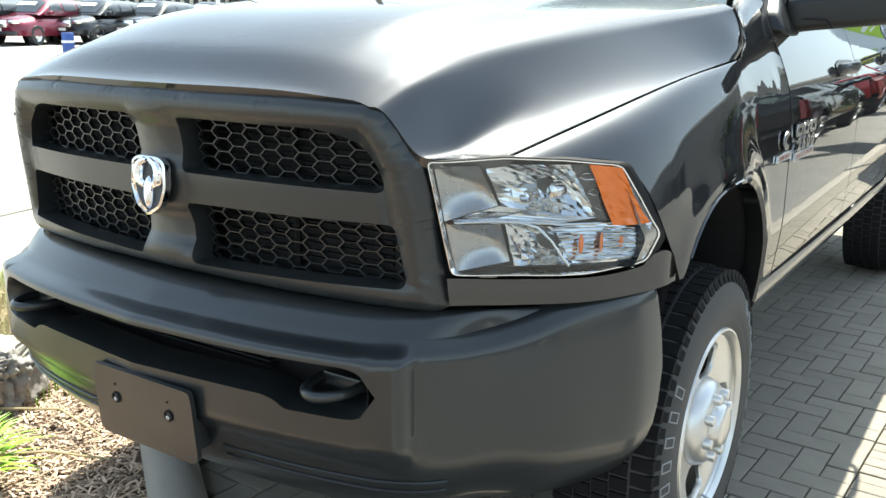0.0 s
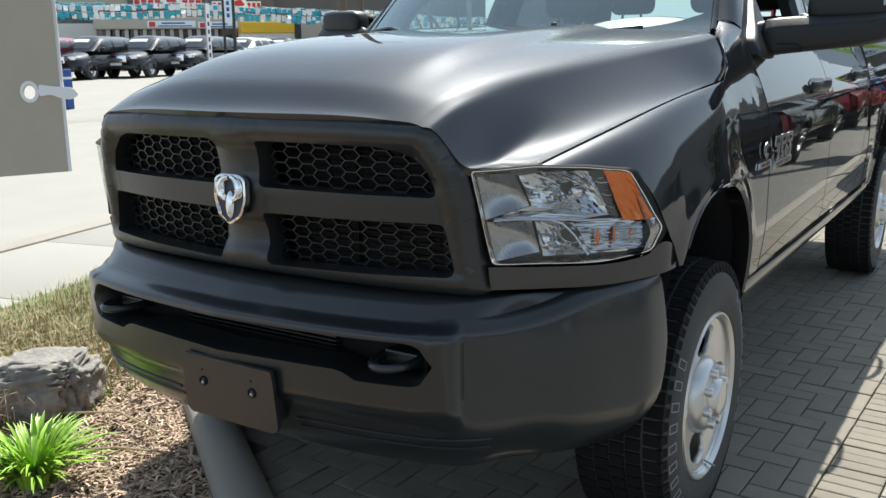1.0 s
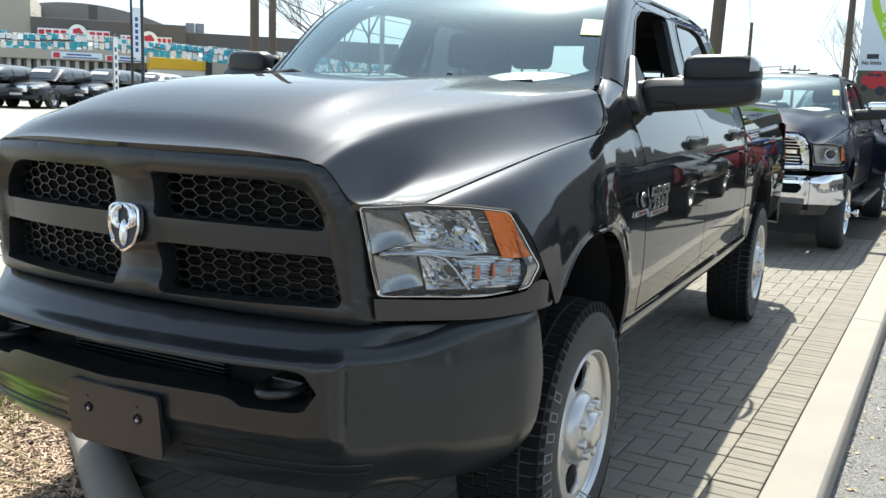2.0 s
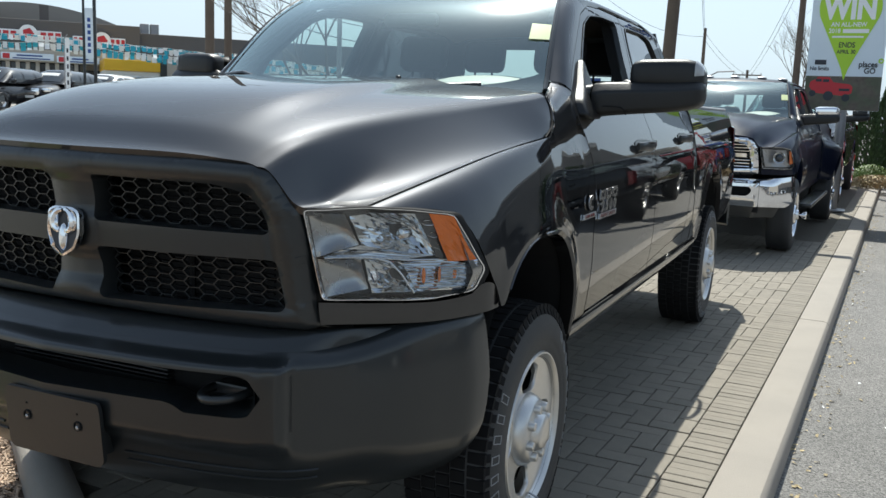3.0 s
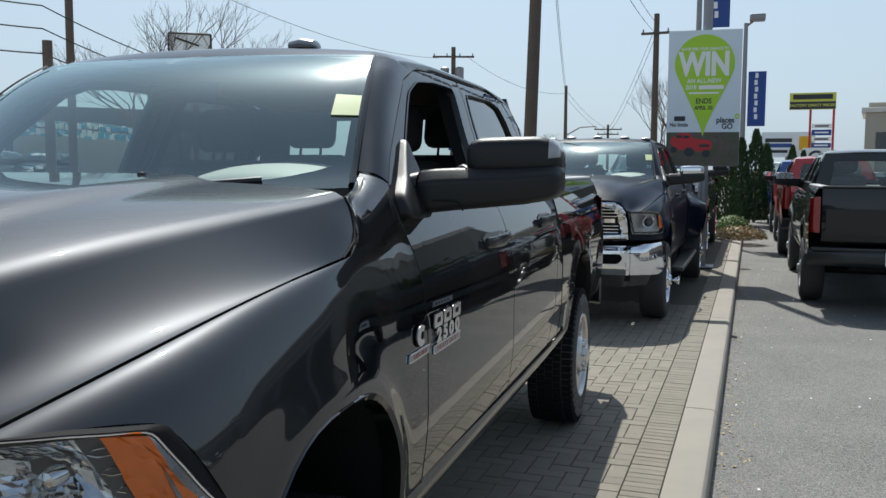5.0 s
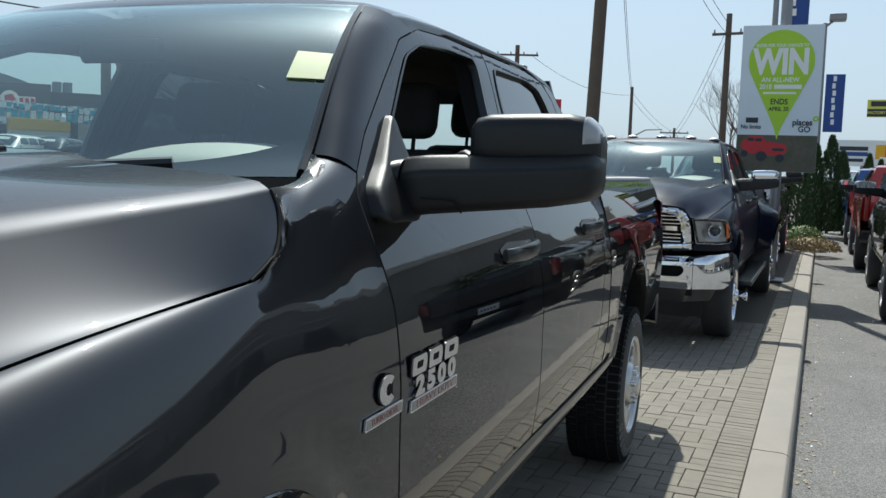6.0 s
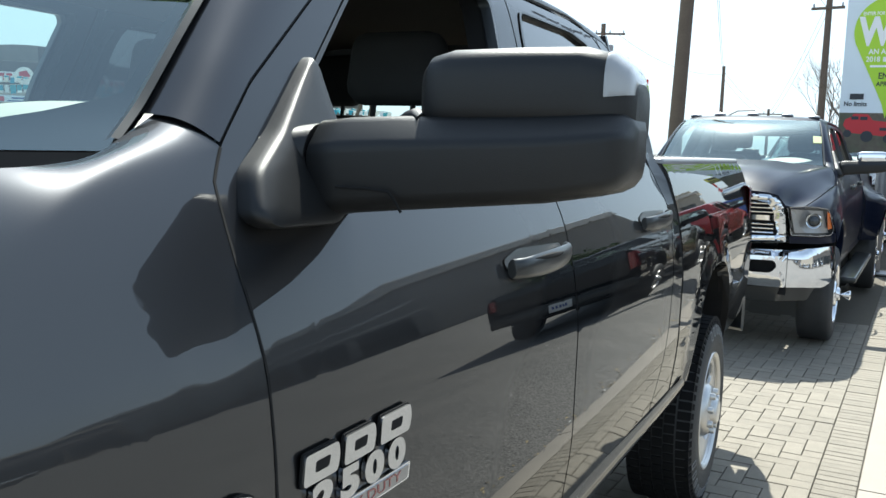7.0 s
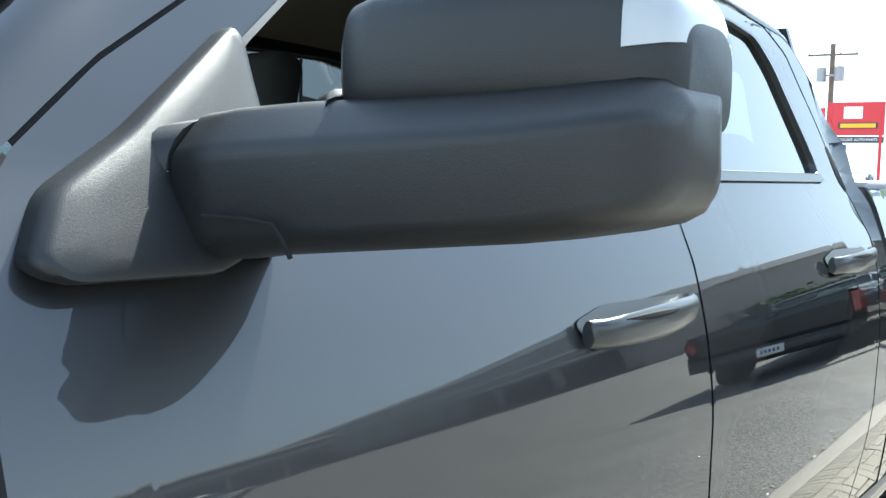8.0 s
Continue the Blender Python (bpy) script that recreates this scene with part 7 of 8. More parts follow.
cedar(place(.95, 27, -.02), 2.5, .42, 1)
cedar(place(1.75, 28.5, -.02), 2.4, .40, 2)
cedar(place(2.55, 29.5, -.02), 2.7, .48, 3)
cedar(place(3.15, 31, -.02), 2.3, .42, 4)
cedar(place(4.6, 44, -.02), 2.6, .45, 5)
cedar(place(5.2, 46, -.02), 2.4, .42, 6)


def shrub(p, rx, ry, h, mat_key, label, seed, n=900, blade=.03, kindname="shrub"):
    rnd = random.Random(seed)
    t = thing(kindname, label, "shrub", "shrubs")
    bm = bmesh.new()
    for k in range(5):
        a = rnd.uniform(0, 6.28)
        tube(bm, [p, p + Vector((rx * .5 * math.cos(a), ry * .5 * math.sin(a), h * .6))], [.012, .004], 5)
    part("stems", bm, "bark", t)
    bm = bmesh.new()
    for k in range(n):
        v = Vector((rnd.gauss(0, 1), rnd.gauss(0, 1), abs(rnd.gauss(0, 1)))).normalized() * rnd.uniform(.7, 1.05)
        c = p + Vector((v.x * rx, v.y * ry, .03 + v.z * h))
        w = Vector((rnd.uniform(-1, 1), rnd.uniform(-1, 1), rnd.uniform(-1, 1))).normalized() * blade
        u = w.cross(v).normalized() * blade
        bm.faces.new([bm.verts.new(x) for x in (c - w, c - u * .6, c + w, c + u * .6)])
    part("foliage", bm, mat_key, t, smooth=False)


shrub(place(1.35, 24, 0), .5, .4, .42, "shrub", "low clipped green shrub at the end of the pavers", 11, 2600, .026)
shrub(place(1.75, 22.3, 0), .6, .6, .25, "straw", "dry brown ornamental grass by the kerb", 12, 1800, .035, "dry_grass")


def bare_tree(p, h, seed, spread=.55, label="leafless grey tree in early spring"):
    rnd = random.Random(seed)
    t = thing("bare_tree", label, "tree", "bare trees")
    trunk, twig = bmesh.new(), bmesh.new()

    def grow(a, d, l, r, depth):
        b = a + d * l
        mid = a.lerp(b, .5) + Vector((rnd.uniform(-1, 1), rnd.uniform(-1, 1), 0)) * l * .05
        tube(trunk if depth < 2 else twig, [a, mid, b], [r, r * .85, r * .68], 6 if depth < 3 else 4, cap=False)
        if depth > 6 or r < .004:
            return
        for k in range(2 + (rnd.random() < .55)):
            nd = (d + Vector((rnd.uniform(-1, 1), rnd.uniform(-1, 1), rnd.uniform(-.25, .7))) * spread).normalized()
            grow(b if k else a.lerp(b, rnd.uniform(.6, 1)), nd, l * rnd.uniform(.62, .86), r * rnd.uniform(.5, .66), depth + 1)
    grow(p, Vector((0, 0, 1)), h * .28, h * .013, 0)
    part("trunk", trunk, "bark", t)
    part("crown", twig, "bark", t, "bare branching twigs")


bare_tree(place(-2.9, 40, -.1), 5.6, 3)
bare_tree(place(-1.4, 44, -.1), 6.5, 4)
bare_tree(place(-29.5, 26, .0), 6.6, 5, .6)
bare_tree(place(-33.5, 29, .0), 6.4, 6, .6)
bare_tree(place(-31.8, 24.5, .0), 6.3, 12, .65)
bare_tree(place(-10.0, 75, -.1), 5.2, 8)
bare_tree(place(-52, 62, .6), 7.0, 9)
# sign box on a bracket behind the cab
bx = thing("hoarding", "white hoarding frame among bare branches", "sign")
m = facing(place(-31.5, 33, height(7.1, 33)), -31.5)
plate(m, 1.35, .95, .1, "sign_white", "board", bx, "white weathered board", r=.02)
bm = bmesh.new()
for a, b in (((-.7, -.5), (.7, -.5)), ((.7, -.5), (.7, .5)), ((.7, .5), (-.7, .5)), ((-.7, .5), (-.7, -.5)), ((-.5, .35), (.3, .1))):
    tube(bm, [m @ Vector((*a, .12)), m @ Vector((*b, .12))], .035, 6)
part("frame", bm, "trim", bx)
bm = bmesh.new()
tube(bm, [m @ Vector((.15, -6, -.1)), m @ Vector((.15, -.4, -.1))], .09, 8)
part("post", bm, "galv", bx)

# ---- gym across the street ----
GM = Matrix.Translation(place(-48, 58, .67)) @ Matrix.Rotation(radians(48), 4, 'Z')
gy = thing("gym_building", "low brown commercial building with red sign shapes", "building")


def gbox(nm, lo, hi, c, parent=gy, bevel=.02):
    return part(nm, box(bmesh.new(), lo, hi, bevel, 1, GM), c, parent, smooth=False)


gbox("wall", (-26, .6, -.3), (-5.6, 24, 2.8), "wall_pale")
gbox("wall", (-5.6, .8, -.3), (17, 24, 2.9), "wall_tan")
gbox("upper_glazing", (-26, .75, 2.8), (-3.7, .9, 3.9), "window_far")
for k in range(14):
    gbox("mullion", (-25 + k * 1.55, .6, 2.8), (-24.9 + k * 1.55, .8, 3.9), "wall_dark")
gbox("upper_wall", (-26, .5, 3.9), (-3.7, 24, 6.4), "wall_tan")
gbox("fascia", (-3.7, .3, 2.9), (5.0, 24, 4.86), "wall_dark")
gbox("fascia", (5.0, .9, 2.4), (19, 24, 4.5), "wall_dark")
gbox("canopy", (-5.6, -1.0, 2.42), (5.2, .3, 3.1), "wall_tan")
for k in range(13):
    gbox("column", (-5.0 + k * .52, -.2, 0), (-4.78 + k * .52, .1, 2.42), "wall_pale")
gbox("glazing", (-5.3, .72, .1), (1.6, .82, 2.42), "window_far")
gbox("window", (1.9, .70, 1.2), (2.9, .82, 2.1), "window_far")
arcs = [(-9.0 + 15.0 * k / 28, 4.9 + 1.9 * math.sin(math.pi * k / 28)**.8) for k in range(29)]
bm = prism(bmesh.new(), [(6.0, 4.5), *arcs[::-1], (-9.0, 4.5)], 12, GM @ Matrix.Translation((0, 24, 0)) @ Matrix.Rotation(radians(90), 4, 'X'))
part("dome_roof", bm, "wall_grey", gy, angle=30)
gbox("stack", (-.58, 4, 4.8), (-.05, 4.5, 6.05), "wall_dark")
for x in (5.25, 5.85):
    gbox("roof_unit", (x, 2.6, 4.4), (x + .5, 3.4, 5.22), "galv")
# wall signs, kept as plain red and white shapes
for x0, x1, z0, z1 in ((-3.35, .6, 3.66, 4.24), (1.2, 4.15, 3.5, 4.08)):
    mid = x0 + (x1 - x0) * .55
    gbox("sign_board", (x0, .2, z0), (x1, .3, z1), "sign_white")
    n = 10
    for k in range(n):
        w = (x1 - x0) / n
        if abs(x0 + (k + .5) * w - mid) < .40:
            continue
        gbox("sign_mark", (x0 + k * w + .06, .14, z0 + .09), (x0 + (k + 1) * w - .04, .2, z1 - .09), "red_sign")
    bm = bmesh.new()
    lathe(bm, [(0, .50), (.05, .50), (.05, .001)], 24, 'Z')
    bmesh.ops.transform(bm, matrix=GM @ Matrix.Translation((mid, .13, z1 - .2)) @ Matrix.Rotation(radians(90), 4, 'X'), verts=bm.verts)
    part("sign_disc", bm, "sign_white", gy)
    bm = bmesh.new()
    lathe(bm, [(0, .33), (.03, .29), (.03, .001)], 5, 'Z')
    bmesh.ops.transform(bm, matrix=GM @ Matrix.Translation((mid, .07, z1 - .2)) @ Matrix.Rotation(radians(90), 4, 'X'), verts=bm.verts)
    part("sign_heart", bm, "red_sign", gy)
for x0, x1, z0 in ((-2.6, .15, 2.5), (.3, 2.6, 2.44)):
    gbox("banner", (x0, -1.08, z0), (x1, -1.0, z0 + .38), "sign_blue")
    gbox("banner_bar", (x0 + .1, -1.1, z0 + .04), (x0 + .45, -1.08, z0 + .32), "red_sign")
    gbox("banner_bar", (x0 + .8, -1.1, z0 + .20), (x1 - .6, -1.08, z0 + .28), "banner_blue")
    gbox("banner_bar", (x0 + .6, -1.1, z0 + .05), (x1 - .2, -1.08, z0 + .11), "banner_blue")
ys = thing("yellow_shop", "low shop front with a yellow fascia and white doors", "building")
gbox("fascia", (2.6, -6, 2.03), (5.5, -1.2, 2.64), "yellow", ys)
gbox("wall", (2.6, -5.9, -.4), (5.5, -1.2, 2.03), "wall_pale", ys)
gbox("end_post", (5.5, -6.05, -.4), (5.85, -1.2, 2.62), "trim", ys)
for k in range(3):
    gbox("door", (2.7 + k * .95, -5.95, -.4), (3.55 + k * .95, -5.9, 1.8), "white", ys)
# strings of pennants over the lot
pn = tagged(thing("pennant_strings", "teal and white plastic pennants on strings over the lot", "pennants"), kind="stuff")
rnd = random.Random(21)
teal, white, string = bmesh.new(), bmesh.new(), bmesh.new()
for row, (y, z, x0, x1) in enumerate(((-8, 3.55, -18, 18), (-8.2, 3.16, -18, 18), (-8.4, 3.46, -18, 18), (-7.8, 3.06, -18, 18), (-7, 3.7, -18, -4))):
    prev = None
    for k in range(int((x1 - x0) / .27)):
        x = x0 + k * .27
        zz = z - .10 * abs(math.sin((x - x0) * .35)) - .05 * max(0, x - 1) + rnd.uniform(-.04, .04)
        c = GM @ Vector((x, y + .4 * math.sin(x), zz))
        if prev is not None:
            tube(string, [prev, c], .012, 3, cap=False)
        prev = c
        w = rnd.uniform(.09, .13)
        h_ = rnd.uniform(.20, .30)
        r = GM.to_3x3() @ Vector((1, rnd.uniform(-.6, .6), rnd.uniform(-.2, .2))).normalized()
        f_ = GM.to_3x3() @ Vector((0, rnd.uniform(-.4, .4), 0))
        b_ = teal if rnd.random() < .5 else white
        b_.faces.new([b_.verts.new(v) for v in (c - r * w, c + r * w, c + r * w + f_ * .5 - Vector((0, 0, h_)), c - r * w + f_ * .5 - Vector((0, 0, h_)))])
part("teal_pennants", teal, "teal", pn, smooth=False)
part("white_pennants", white, "white", pn, smooth=False)
part("string", string, "white", pn)
for x, y in ((-12, -8), (1.22, -18), (-20, -12)):
    q = GM @ Vector((x, y, 0))
    q.z = rise(q.x, q.y)
    pole("flag_pole", q, 4.6 + q.z, .06, .05, "trim", "dark steel pole holding pennant strings", group="pennant poles")
# feather flag and banner mast
q = GM @ Vector((.46, -18, 0))
q.z = rise(q.x, q.y)
ff = thing("feather_flag", "white feather flag with dark lettering bars", "flag")
bm = bmesh.new()
tube(bm, [q, q + Vector((0, 0, 2.9)), q + Vector((.1, .1, 3.1))], .02, 6)
part("staff", bm, "galv", ff)
m = facing(q + Vector((.18, 0, 1.75)), -48)
plate(m, .17, 2.4, .01, "sign_white", "cloth", ff, r=.07)
for k in range(6):
    plate(m, .07, .17, .006, "sign_dark", "print_bar", ff, y=-.9 + k * .32, z=.01)
q = GM @ Vector((1.64, -18, 0))
q.z = rise(q.x, q.y)
bmast = thing("banner_mast", "dark mast with a pale blue lettered banner", "light pole")
bm = bmesh.new()
tube(bm, [q, q + Vector((0, 0, 7.0))], .07, 8)
part("mast", bm, "trim", bmast)
m = facing(q + GM.to_3x3() @ Vector((-.22, 0, 3.2)), -48)
plate(m, .38, 2.0, .02, "sign_blue", "banner", bmast)
for k in range(6):
    plate(m, .12, .16, .006, "banner_blue", "banner_bar", bmast, y=-.72 + k * .25, z=.02)
# blue post by the street
q = place(-55.6, 25, 0)
q.z = rise(q.x, q.y) + .012
bp = thing("blue_post", "short bright blue bollard beside the street", "bollard")
bm = bmesh.new()
box(bm, (q.x - .11, q.y - .11, q.z), (q.x + .11, q.y + .11, q.z + 1.0), .02, 2)
part("post", bm, "banner_blue", bp)
for z in (.35, .75):
    bm = bmesh.new()
    box(bm, (q.x - .115, q.y - .115, q.z + z), (q.x + .115, q.y + .115, q.z + z + .06), .004, 1)
    part("white_band", bm, "white", bp)
# ---- dealership and cars on the far side of the lane ----
dl = thing("dealership", "long dark-clad dealership with wide glazing across the lane", "building")
DM = Matrix.Translation((34, -6, -.13)) @ Matrix.Rotation(radians(-4), 4, 'Z')
for nm, lo, hi, c in (("wall", (0, -26, 0), (14, 40, 5.6), "wall_dark"), ("parapet", (-.2, -26, 5.6), (14, 40, 6.1), "wall_tan"), ("entrance", (-1.2, 2, 0), (0, 11, 6.6), "wall_tan"), ("band", (-.12, -26, 3.9), (0, 2, 4.2), "wall_dark"), ("band", (-.12, 11, 3.9), (0, 40, 4.2), "wall_dark")):
    part(nm, box(bmesh.new(), lo, hi, .03, 1, DM), c, dl, smooth=False)
for k in range(18):
    y = -25 + k * 3.6
    if 1 < y + 3.2 and y < 12:
        continue
    part("window", box(bmesh.new(), (-.06, y, .5), (.05, y + 3.1, 3.3), .02, 1, DM), "window_far", dl, smooth=False)
WM = Matrix.Translation((17.5, 33, -.13)) @ Matrix.Rotation(radians(19), 4, 'Z')
ws_ = thing("workshop", "long grey panelled workshop hall with dark doors", "building")
for nm, lo, hi, c in (("wall", (0, 0, 0), (62, 18, 8.6), "wall_grey"), ("parapet", (-.2, -.25, 8.6), (62, 18, 9.4), "wall_pale"), ("band", (0, -.12, 6.4), (62, 0, 6.7), "wall_pale"), ("band", (0, -.12, 4.7), (62, 0, 4.95), "wall_pale"), ("plinth", (0, -.15, 0), (62, 0, .5), "wall_dark")):
    part(nm, box(bmesh.new(), lo, hi, .03, 1, WM), c, ws_, smooth=False)
for k in range(12):
    part("door", box(bmesh.new(), (1.2 + k * 5, -.08, .5), (5.2 + k * 5, .02, 4.2), .02, 1, WM), "window_far", ws_, smooth=False)
rnd = random.Random(31)
bm = bmesh.new()
for k in range(5200):
    q = rnd.random()
    c = Vector((13 + 8 * q, 42 - 5 * q, 0)) + Vector((rnd.gauss(0, .7), rnd.gauss(0, 1.2), 0))
    top = 4.4 + 1.6 * noise.noise(Vector((q * 9, 0, 3))) + 1.0 * noise.noise(Vector((q * 26, 4, 0)))
    c.z = -.1 + top * rnd.random()**.7
    w = Vector((rnd.uniform(-1, 1), rnd.uniform(-1, 1), rnd.uniform(-1, 1))).normalized() * rnd.uniform(.12, .26)
    u = w.cross(Vector((rnd.uniform(-1, 1), rnd.uniform(-1, 1), .3))).normalized() * .16
    bm.faces.new([bm.verts.new(x) for x in (c - w, c - u, c + w, c + u)])
tagged(part("tree_row", bm, "cedar", None, smooth=False), "dense dark green row of trees behind the lot", "trees", "", "stuff")
CARS = "cars parked before the dealership"
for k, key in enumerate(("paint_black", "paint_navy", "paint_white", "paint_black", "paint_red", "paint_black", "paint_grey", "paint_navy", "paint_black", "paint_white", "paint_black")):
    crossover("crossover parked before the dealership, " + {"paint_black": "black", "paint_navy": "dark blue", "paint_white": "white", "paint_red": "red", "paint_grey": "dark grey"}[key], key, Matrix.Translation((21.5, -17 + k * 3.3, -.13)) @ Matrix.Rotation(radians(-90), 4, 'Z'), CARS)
# ---- pavers: soldier course beside the kerb, herringbone field ----
rnd = random.Random(5)
PV = thing("paver_field", "buff concrete pavers laid in herringbone with a border course", "paving")
PV["kind"] = "structure"


def paver_mesh(w, l, name="paver"):
    bm = bmesh.new()
    g, b = .0026, .0055
    box(bm, (g, g, -.014), (w - g, l - g, 0), 0)
    top = [f for f in bm.faces if f.normal.z > .9]
    for f in top:
        r = bmesh.ops.inset_region(bm, faces=[f], thickness=b, depth=0)
        for v in f.verts:
            v.co.z += .0
    for v in bm.verts:
        if abs(v.co.z) < 1e-6 and (v.co.x < g + 1e-5 or v.co.x > w - g - 1e-5 or v.co.y < g + 1e-5 or v.co.y > l - g - 1e-5):
            v.co.z -= .0022
    me = bpy.data.meshes.new(name)
    bm.to_mesh(me)
    bm.free()
    me.materials.append(M["paver"])
    return me


ME_SOLDIER, ME_LONG, ME_WIDE, ME_HALF = paver_mesh(.19, .0695), paver_mesh(.10, .20), paver_mesh(.20, .10), paver_mesh(.10, .10)
edge_p, edge_q = EDGE[0], EDGE[3]
edge_d = (edge_q - edge_p).normalized()
edge_n = Vector((edge_d.y, -edge_d.x))
if edge_n.y < 0:
    edge_n = -edge_n


def behind_edge(p, gap=.08):
    return (Vector((p.x, p.y)) - edge_p).dot(edge_n) > gap


spots = []
for k in range(-13, 310):
    spots.append((-.193, k * .0698, ME_SOLDIER, .19, .0695))
s = .10
for i in range(-44, 1):
    for j in range(-6, 100):
        # herringbone: cell (i, j) starts a wide or a long stone by its diagonal
        d = (i - j) % 4
        x, y = -.194 + i * s, j * s
        if i == 0 and (1 - j) % 4 == 0:
            spots.append((x - .1, y, ME_HALF, .1, .1))
        if d == 0:
            spots.append((x - .2, y, ME_WIDE, .2, .1))
        elif d == 2:
            spots.append((x - .1, y, ME_LONG, .1, .2))
near, rest = [], []
for x, y, me, w, l in spots:
    c = ISLAND @ Vector((x + w / 2, y + l / 2, 0))
    if x + w > -.18 and me is not ME_SOLDIER:
        continue
    if not behind_edge(c):
        continue
    if x < -3.3:
        continue
    (near if (.2 < c.y < 5.2 and c.x > .62) else rest).append((x, y, me))
near.sort(key=lambda q: -q[0])
rest += near[300:]
for x, y, me in near[:300]:
    ob = new("paver", me)
    ob.parent = PV
    ob.matrix_local = ISLAND @ Matrix.Translation((x, y, rnd.uniform(-.002, .0015))) @ Matrix.Rotation(rnd.uniform(-.006, .006), 4, 'X') @ Matrix.Rotation(rnd.uniform(-.006, .006), 4, 'Y')
vv, ff = [], []
for x, y, me in rest:
    mm = ISLAND @ Matrix.Translation((x, y, rnd.uniform(-.002, .0015))) @ Matrix.Rotation(rnd.uniform(-.006, .006), 4, 'X')
    o = len(vv)
    vv += [tuple(mm @ v.co) for v in me.vertices]
    ff += [tuple(o + i for i in p.vertices) for p in me.polygons]
me = bpy.data.meshes.new("pavers")
me.from_pydata(vv, [], ff)
me.materials.append(M["paver"])
ob = new("far_pavers", me)
ob.parent = PV
ob["kind"] = "stuff"

# ---- planting bed: chips, rocks, day lilies, dry stems, grass ----
rnd = random.Random(9)


def scatter(name, n, spot, shape, material, label, category):
    vv, ff = [], []
    for _ in range(n):
        p = spot()
        if p is None:
            continue
        pts, faces = shape(p)
        o = len(vv)
        vv += pts
        ff += [tuple(o + i for i in f) for f in faces]
    me = bpy.data.meshes.new(name)
    me.from_pydata([tuple(v) for v in vv], [], ff)
    me.materials.append(M[material])
    return tagged(new(name, me), label, category, "", "stuff")


def bed_spot(x0=-3.0, x1=.8, y0=-1.2, y1=1.3):
    p = Vector((rnd.uniform(x0, x1), rnd.uniform(y0, y1), 0))
    if behind_edge(p, -.09):
        return None
    p.z = -.04 + .02 * noise.noise(Vector((p.x, p.y, 0)) * 3)
    return p


def scrap(p):
    l, w = rnd.uniform(.006, .018), rnd.uniform(.004, .010)
    r = Matrix.Translation(p + Vector((0, 0, .003))) @ Euler((rnd.uniform(-.3, .3), rnd.uniform(-.3, .3), rnd.uniform(0, 6.28))).to_matrix().to_4x4()
    return [r @ Vector(v) for v in ((-l, -w, 0), (l, -w * .5, .002), (l * .8, w, 0), (-l * .7, w * .6, .004))], [(0, 1, 2, 3)]


def chip(p):
    l, w, t = rnd.uniform(.006, .030), rnd.uniform(.002, .007), rnd.uniform(.0015, .004)
    r = Matrix.Translation(p + Vector((0, 0, rnd.uniform(0, .014)))) @ Euler((rnd.uniform(-.5, .5), rnd.uniform(-.5, .5), rnd.uniform(0, 6.28))).to_matrix().to_4x4()
    pts = [r @ Vector(v) for v in ((-l, -w, 0), (l, -w * .6, 0), (l * .9, w, 0), (-l, w * .7, 0), (-l * .9, -w * .8, t), (l * .9, -w * .5, t), (l * .8, w * .8, t), (-l * .9, w * .6, t))]
    return pts, [(4, 5, 6, 7), (0, 1, 5, 4), (1, 2, 6, 5), (2, 3, 7, 6), (3, 0, 4, 7)]


scatter("mulch_chips", 42000, bed_spot, chip, "mulch", "loose brown bark mulch chips", "mulch")


def blade_shape(h0, h1, lean, w0):
    def f(p):
        h, w = rnd.uniform(h0, h1), rnd.uniform(.6, 1.3) * w0
        a, l = rnd.uniform(0, 6.28), rnd.uniform(.1, lean)
        d, side = Vector((math.cos(a), math.sin(a), 0)), Vector((-math.sin(a), math.cos(a), 0))
        a_, b_, c_ = p, p + d * h * l * .35 + Vector((0, 0, h * .6)), p + d * h * l + Vector((0, 0, h * (1 - .35 * l)))
        return [a_ - side * w, a_ + side * w, b_ + side * w * .8, b_ - side * w * .8, c_], [(0, 1, 2, 3), (3, 2, 4)]
    return f


def street_spot(u0, u1, v0, v1):
    def f():
        q = STREET @ Vector((rnd.uniform(u0, u1), rnd.uniform(v0, v1), 0))
        q.z = -.03
        if q.x > -2.0 and behind_edge(q, -.1):
            return None
        return q
    return f


scatter("verge_grass", 17000, street_spot(.0, 1.0, -3, 12), blade_shape(.04, .12, .8, .003), "grass", "short bright green verge grass", "grass")
scatter("dry_stems", 3800, street_spot(.35, 1.5, -2.6, .6), blade_shape(.10, .30, 1.4, .0022), "straw", "dry straw-coloured stems of last year's growth", "dry grass")
scatter("dry_stems", 2500, lambda: bed_spot(-2.9, -1.9, -.4, 1.2), blade_shape(.08, .22, 1.5, .002), "straw", "dry straw-coloured stems in the mulch", "dry grass")
scatter("weeds", 900, lambda: bed_spot(-2.4, -1.5, .2, 1.2), blade_shape(.03, .09, .9, .003), "grass", "small green weeds at the kerb", "weeds")


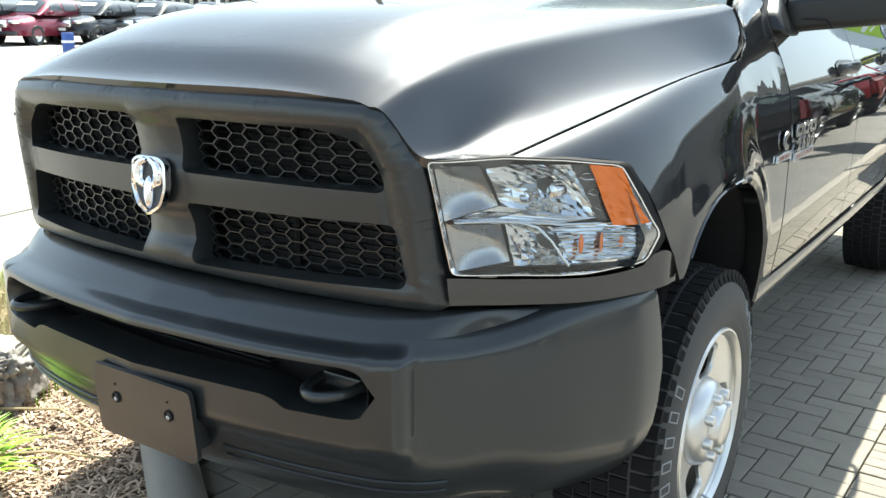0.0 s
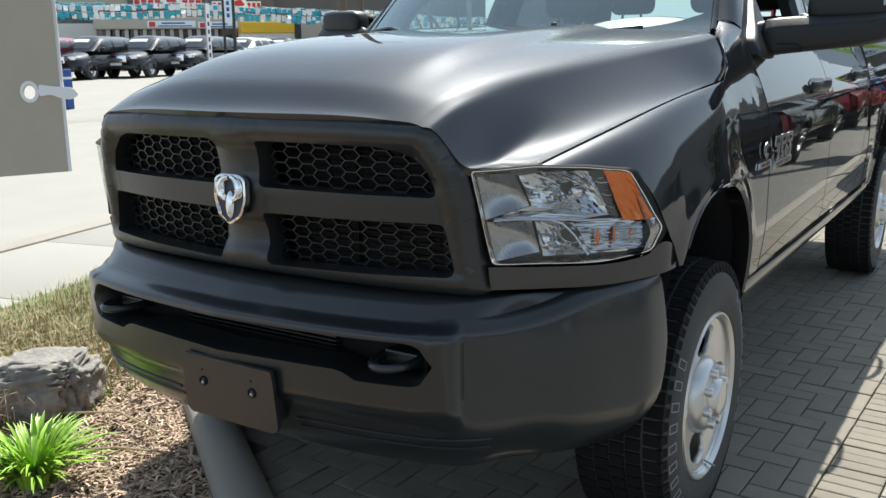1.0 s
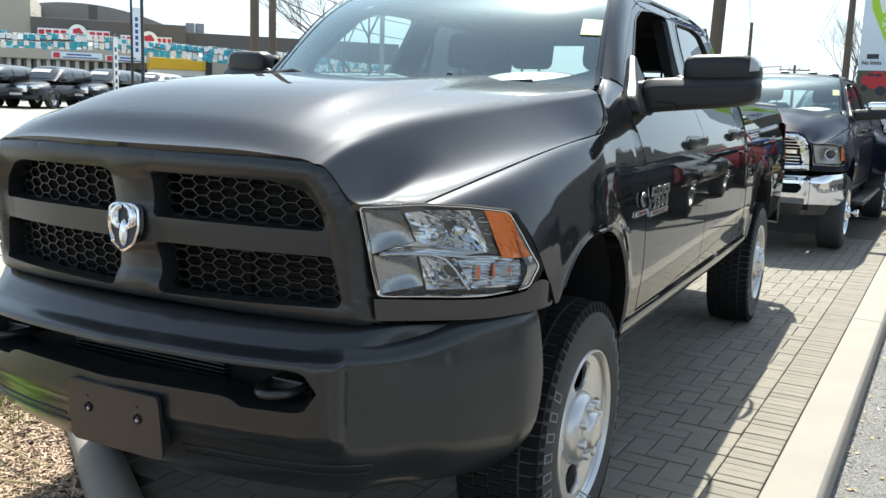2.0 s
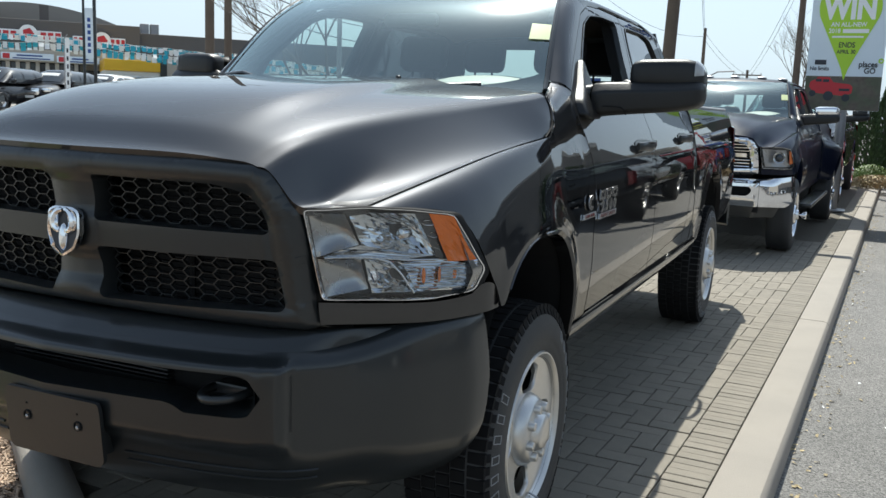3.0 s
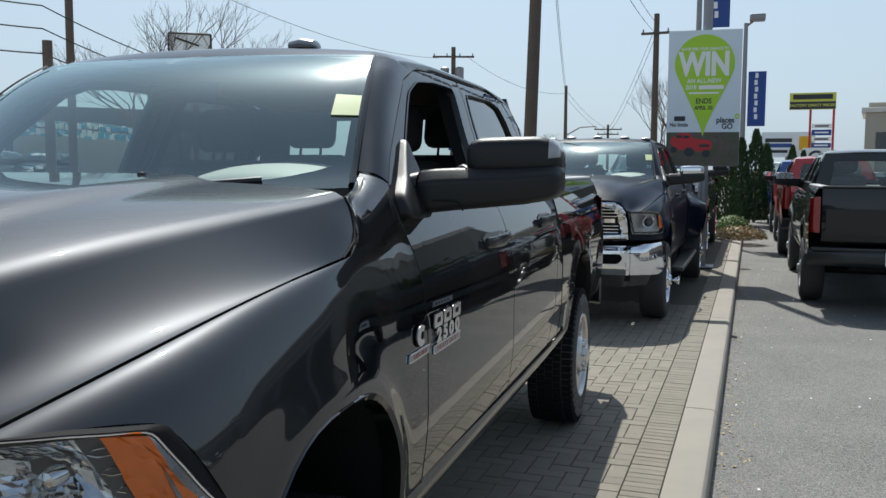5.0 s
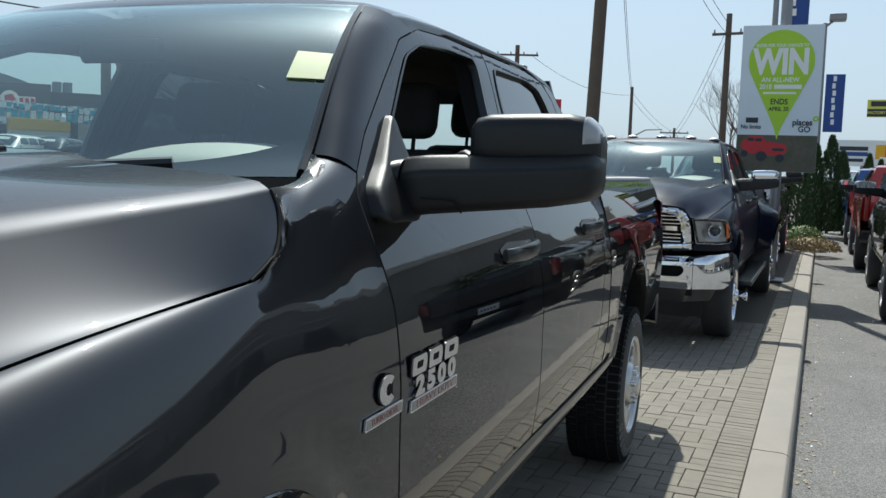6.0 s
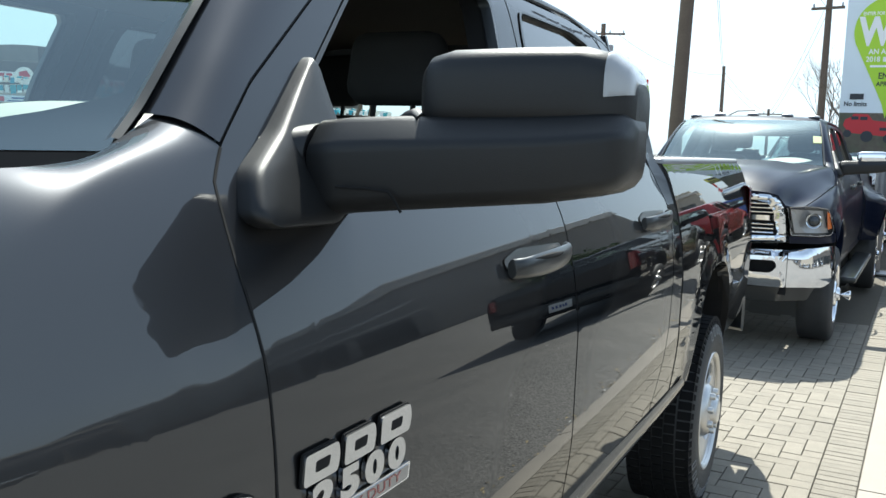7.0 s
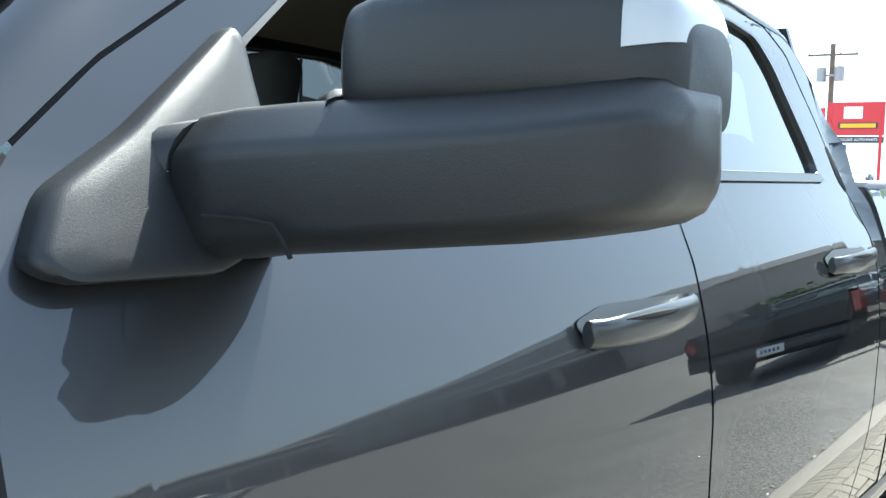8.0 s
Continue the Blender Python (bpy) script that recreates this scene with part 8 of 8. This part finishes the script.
def rock(label, c, size, seed, turn):
    r_ = random.Random(seed)
    bm = bmesh.new()
    bmesh.ops.create_icosphere(bm, subdivisions=5, radius=1)
    off = Vector((seed * 3.1, seed * 1.7, 0))
    for v in bm.verts:
        n = v.co.normalized()
        q = Vector([math.copysign(abs(a)**.55, a) for a in n])
        k = 1 + .22 * noise.noise(n * 1.6 + off) + .13 * noise.noise(n * 3.4 + off) + .07 * noise.noise(n * 9 + off) + .03 * noise.noise(n * 21 + off)
        k -= .13 * max(0, .16 - abs(noise.noise(Vector((n.x * 2, n.y * 2, n.z * 5)) + off))) / .16
        v.co = Vector((q.x * size[0], q.y * size[1], q.z * size[2])) * k * .8
    bmesh.ops.transform(bm, matrix=Matrix.Translation(c) @ Matrix.Rotation(turn, 4, 'Z'), verts=bm.verts)
    return tagged(part("landscape_rock", bm, "rock", None, angle=70), label, "rock", "landscape rocks")


rock("rugged grey limestone boulder bedded in the mulch", Vector((-1.73, .50, .07)), (.27, .23, .18), 1, .7)
rock("larger grey limestone boulder at the edge of the bed", Vector((-2.15, .02, .08)), (.28, .22, .19), 2, .2)


def lily(p, r, h, n, seed, label):
    rr = random.Random(seed)
    t = thing("day_lily", label, "plant", "day lilies")
    vv, ff = [], []
    for _ in range(n):
        a = rr.uniform(0, 6.28)
        l = rr.uniform(.25, 1.0)
        hh = h * rr.uniform(.55, 1.1)
        d, side = Vector((math.cos(a), math.sin(a), 0)), Vector((-math.sin(a), math.cos(a), 0))
        b = p + d * r * .35 * rr.random()
        w = rr.uniform(.006, .012)
        o = len(vv)
        for k in range(7):
            q = k / 6
            c = b + d * r * l * q**1.7 + Vector((0, 0, hh * (q - .45 * l * q**3)))
            ww = w * (1 - q**2.5) + .0006
            vv += [c - side * ww + Vector((0, 0, ww * .4)), c, c + side * ww + Vector((0, 0, ww * .4))]
        for k in range(6):
            i = o + k * 3
            ff += [(i, i + 1, i + 4, i + 3), (i + 1, i + 2, i + 5, i + 4)]
    me = bpy.data.meshes.new("leaves")
    me.from_pydata([tuple(v) for v in vv], [], ff)
    me.materials.append(M["leaf"])
    for q in me.polygons:
        q.use_smooth = True
    ob = new("leaves", me)
    ob.parent = t
    ob["label"] = "bright green strap leaves"
    return t


lily(Vector((-1.14, .06, -.03)), .24, .24, 260, 1, "bright green clump of day lily leaves in mulch")
lily(Vector((-1.38, -.25, -.03)), .22, .22, 200, 2, "second bright green clump of day lily leaves")
# long dry twig across the mulch
bm = bmesh.new()
tube(bm, [(-1.62, .42, .0), (-1.3, .55, .03), (-1.0, .52, .01)], [.006, .005, .003], 6)
tube(bm, [(-1.25, .20, .0), (-1.05, .34, .015), (-.86, .44, .0)], [.006, .005, .004], 6)
tagged(part("fallen_twig", bm, "straw", None), "dry pale twigs lying on the mulch", "twig")
# litter along the lane's edge
scatter("leaf_litter", 420, lambda: ISLAND @ Vector((.215 + abs(rnd.gauss(0, .09)), rnd.uniform(0, 16), -.128)), scrap, "straw", "dry leaf scraps along the kerb's foot", "litter")
scatter("leaf_litter", 80, lambda: ISLAND @ Vector((.3 + 2.2 * rnd.random()**1.6, rnd.uniform(1, 16), -.128)), scrap, "white", "pale scraps on the asphalt", "litter")

# ---- back of a hung sign sheet near the camera ----
cs = thing("hung_sign", "brown-grey back of a sheet sign with a torn tie hole", "sign")
cm = Matrix.Translation((1.085, -1.205, 1.374)) @ Matrix.Rotation(radians(52), 4, 'Z') @ Matrix.Rotation(radians(90), 4, 'X')
hole = [(-.022 + .0042 * math.cos(a), .063 + .0056 * math.sin(a)) for a in np.linspace(0, 2 * math.pi, 14, endpoint=False)]
bm = fill([(0, 0), (0, .62), (-.62, .62), (-.62, .0)], [hole], lambda x, y: cm @ Vector((x, y + .004 * math.sin(x * 9), .004 * math.sin(y * 7 + x * 5))), .05, .05, cm.to_3x3() @ Vector((0, 0, 1)))
sh = solid(part("sheet", bm, "card", cs, "brown-grey sheet"), .004)
bm = bmesh.new()
box(bm, (0, 0, -.0035), (.0025, .62, .0), 0, 1, cm)
part("cut_edge", bm, "white", cs, "white cut edge")
bm = bmesh.new()
pts = rpoly([(x * .45, .063 + (y - .115) * .62) for x, y in ((-.034, .109), (-.015, .111), (0, .106), (.016, .104), (.030, .110), (.020, .119), (-.012, .121), (-.034, .124))], .002, 2)
prism(bm, pts, .002, cm @ Matrix.Translation((0, 0, .001)))
wall(bm, hole, [lambda x, y: cm @ Vector((x, y, .002)), lambda x, y: cm @ Vector((-.022 + (x + .022) * 1.6, .063 + (y - .063) * 1.5, .002))], d=.01)
part("tie_tape", bm, "white", cs, "torn clear tape at the tie hole", smooth=False)
bm = bmesh.new()
tube(bm, [cm @ Vector((-.57, -1.42, -.03)), cm @ Vector((-.57, .7, -.03))], .02, 8)
part("stake", bm, "galv", cs, "grey steel stake")
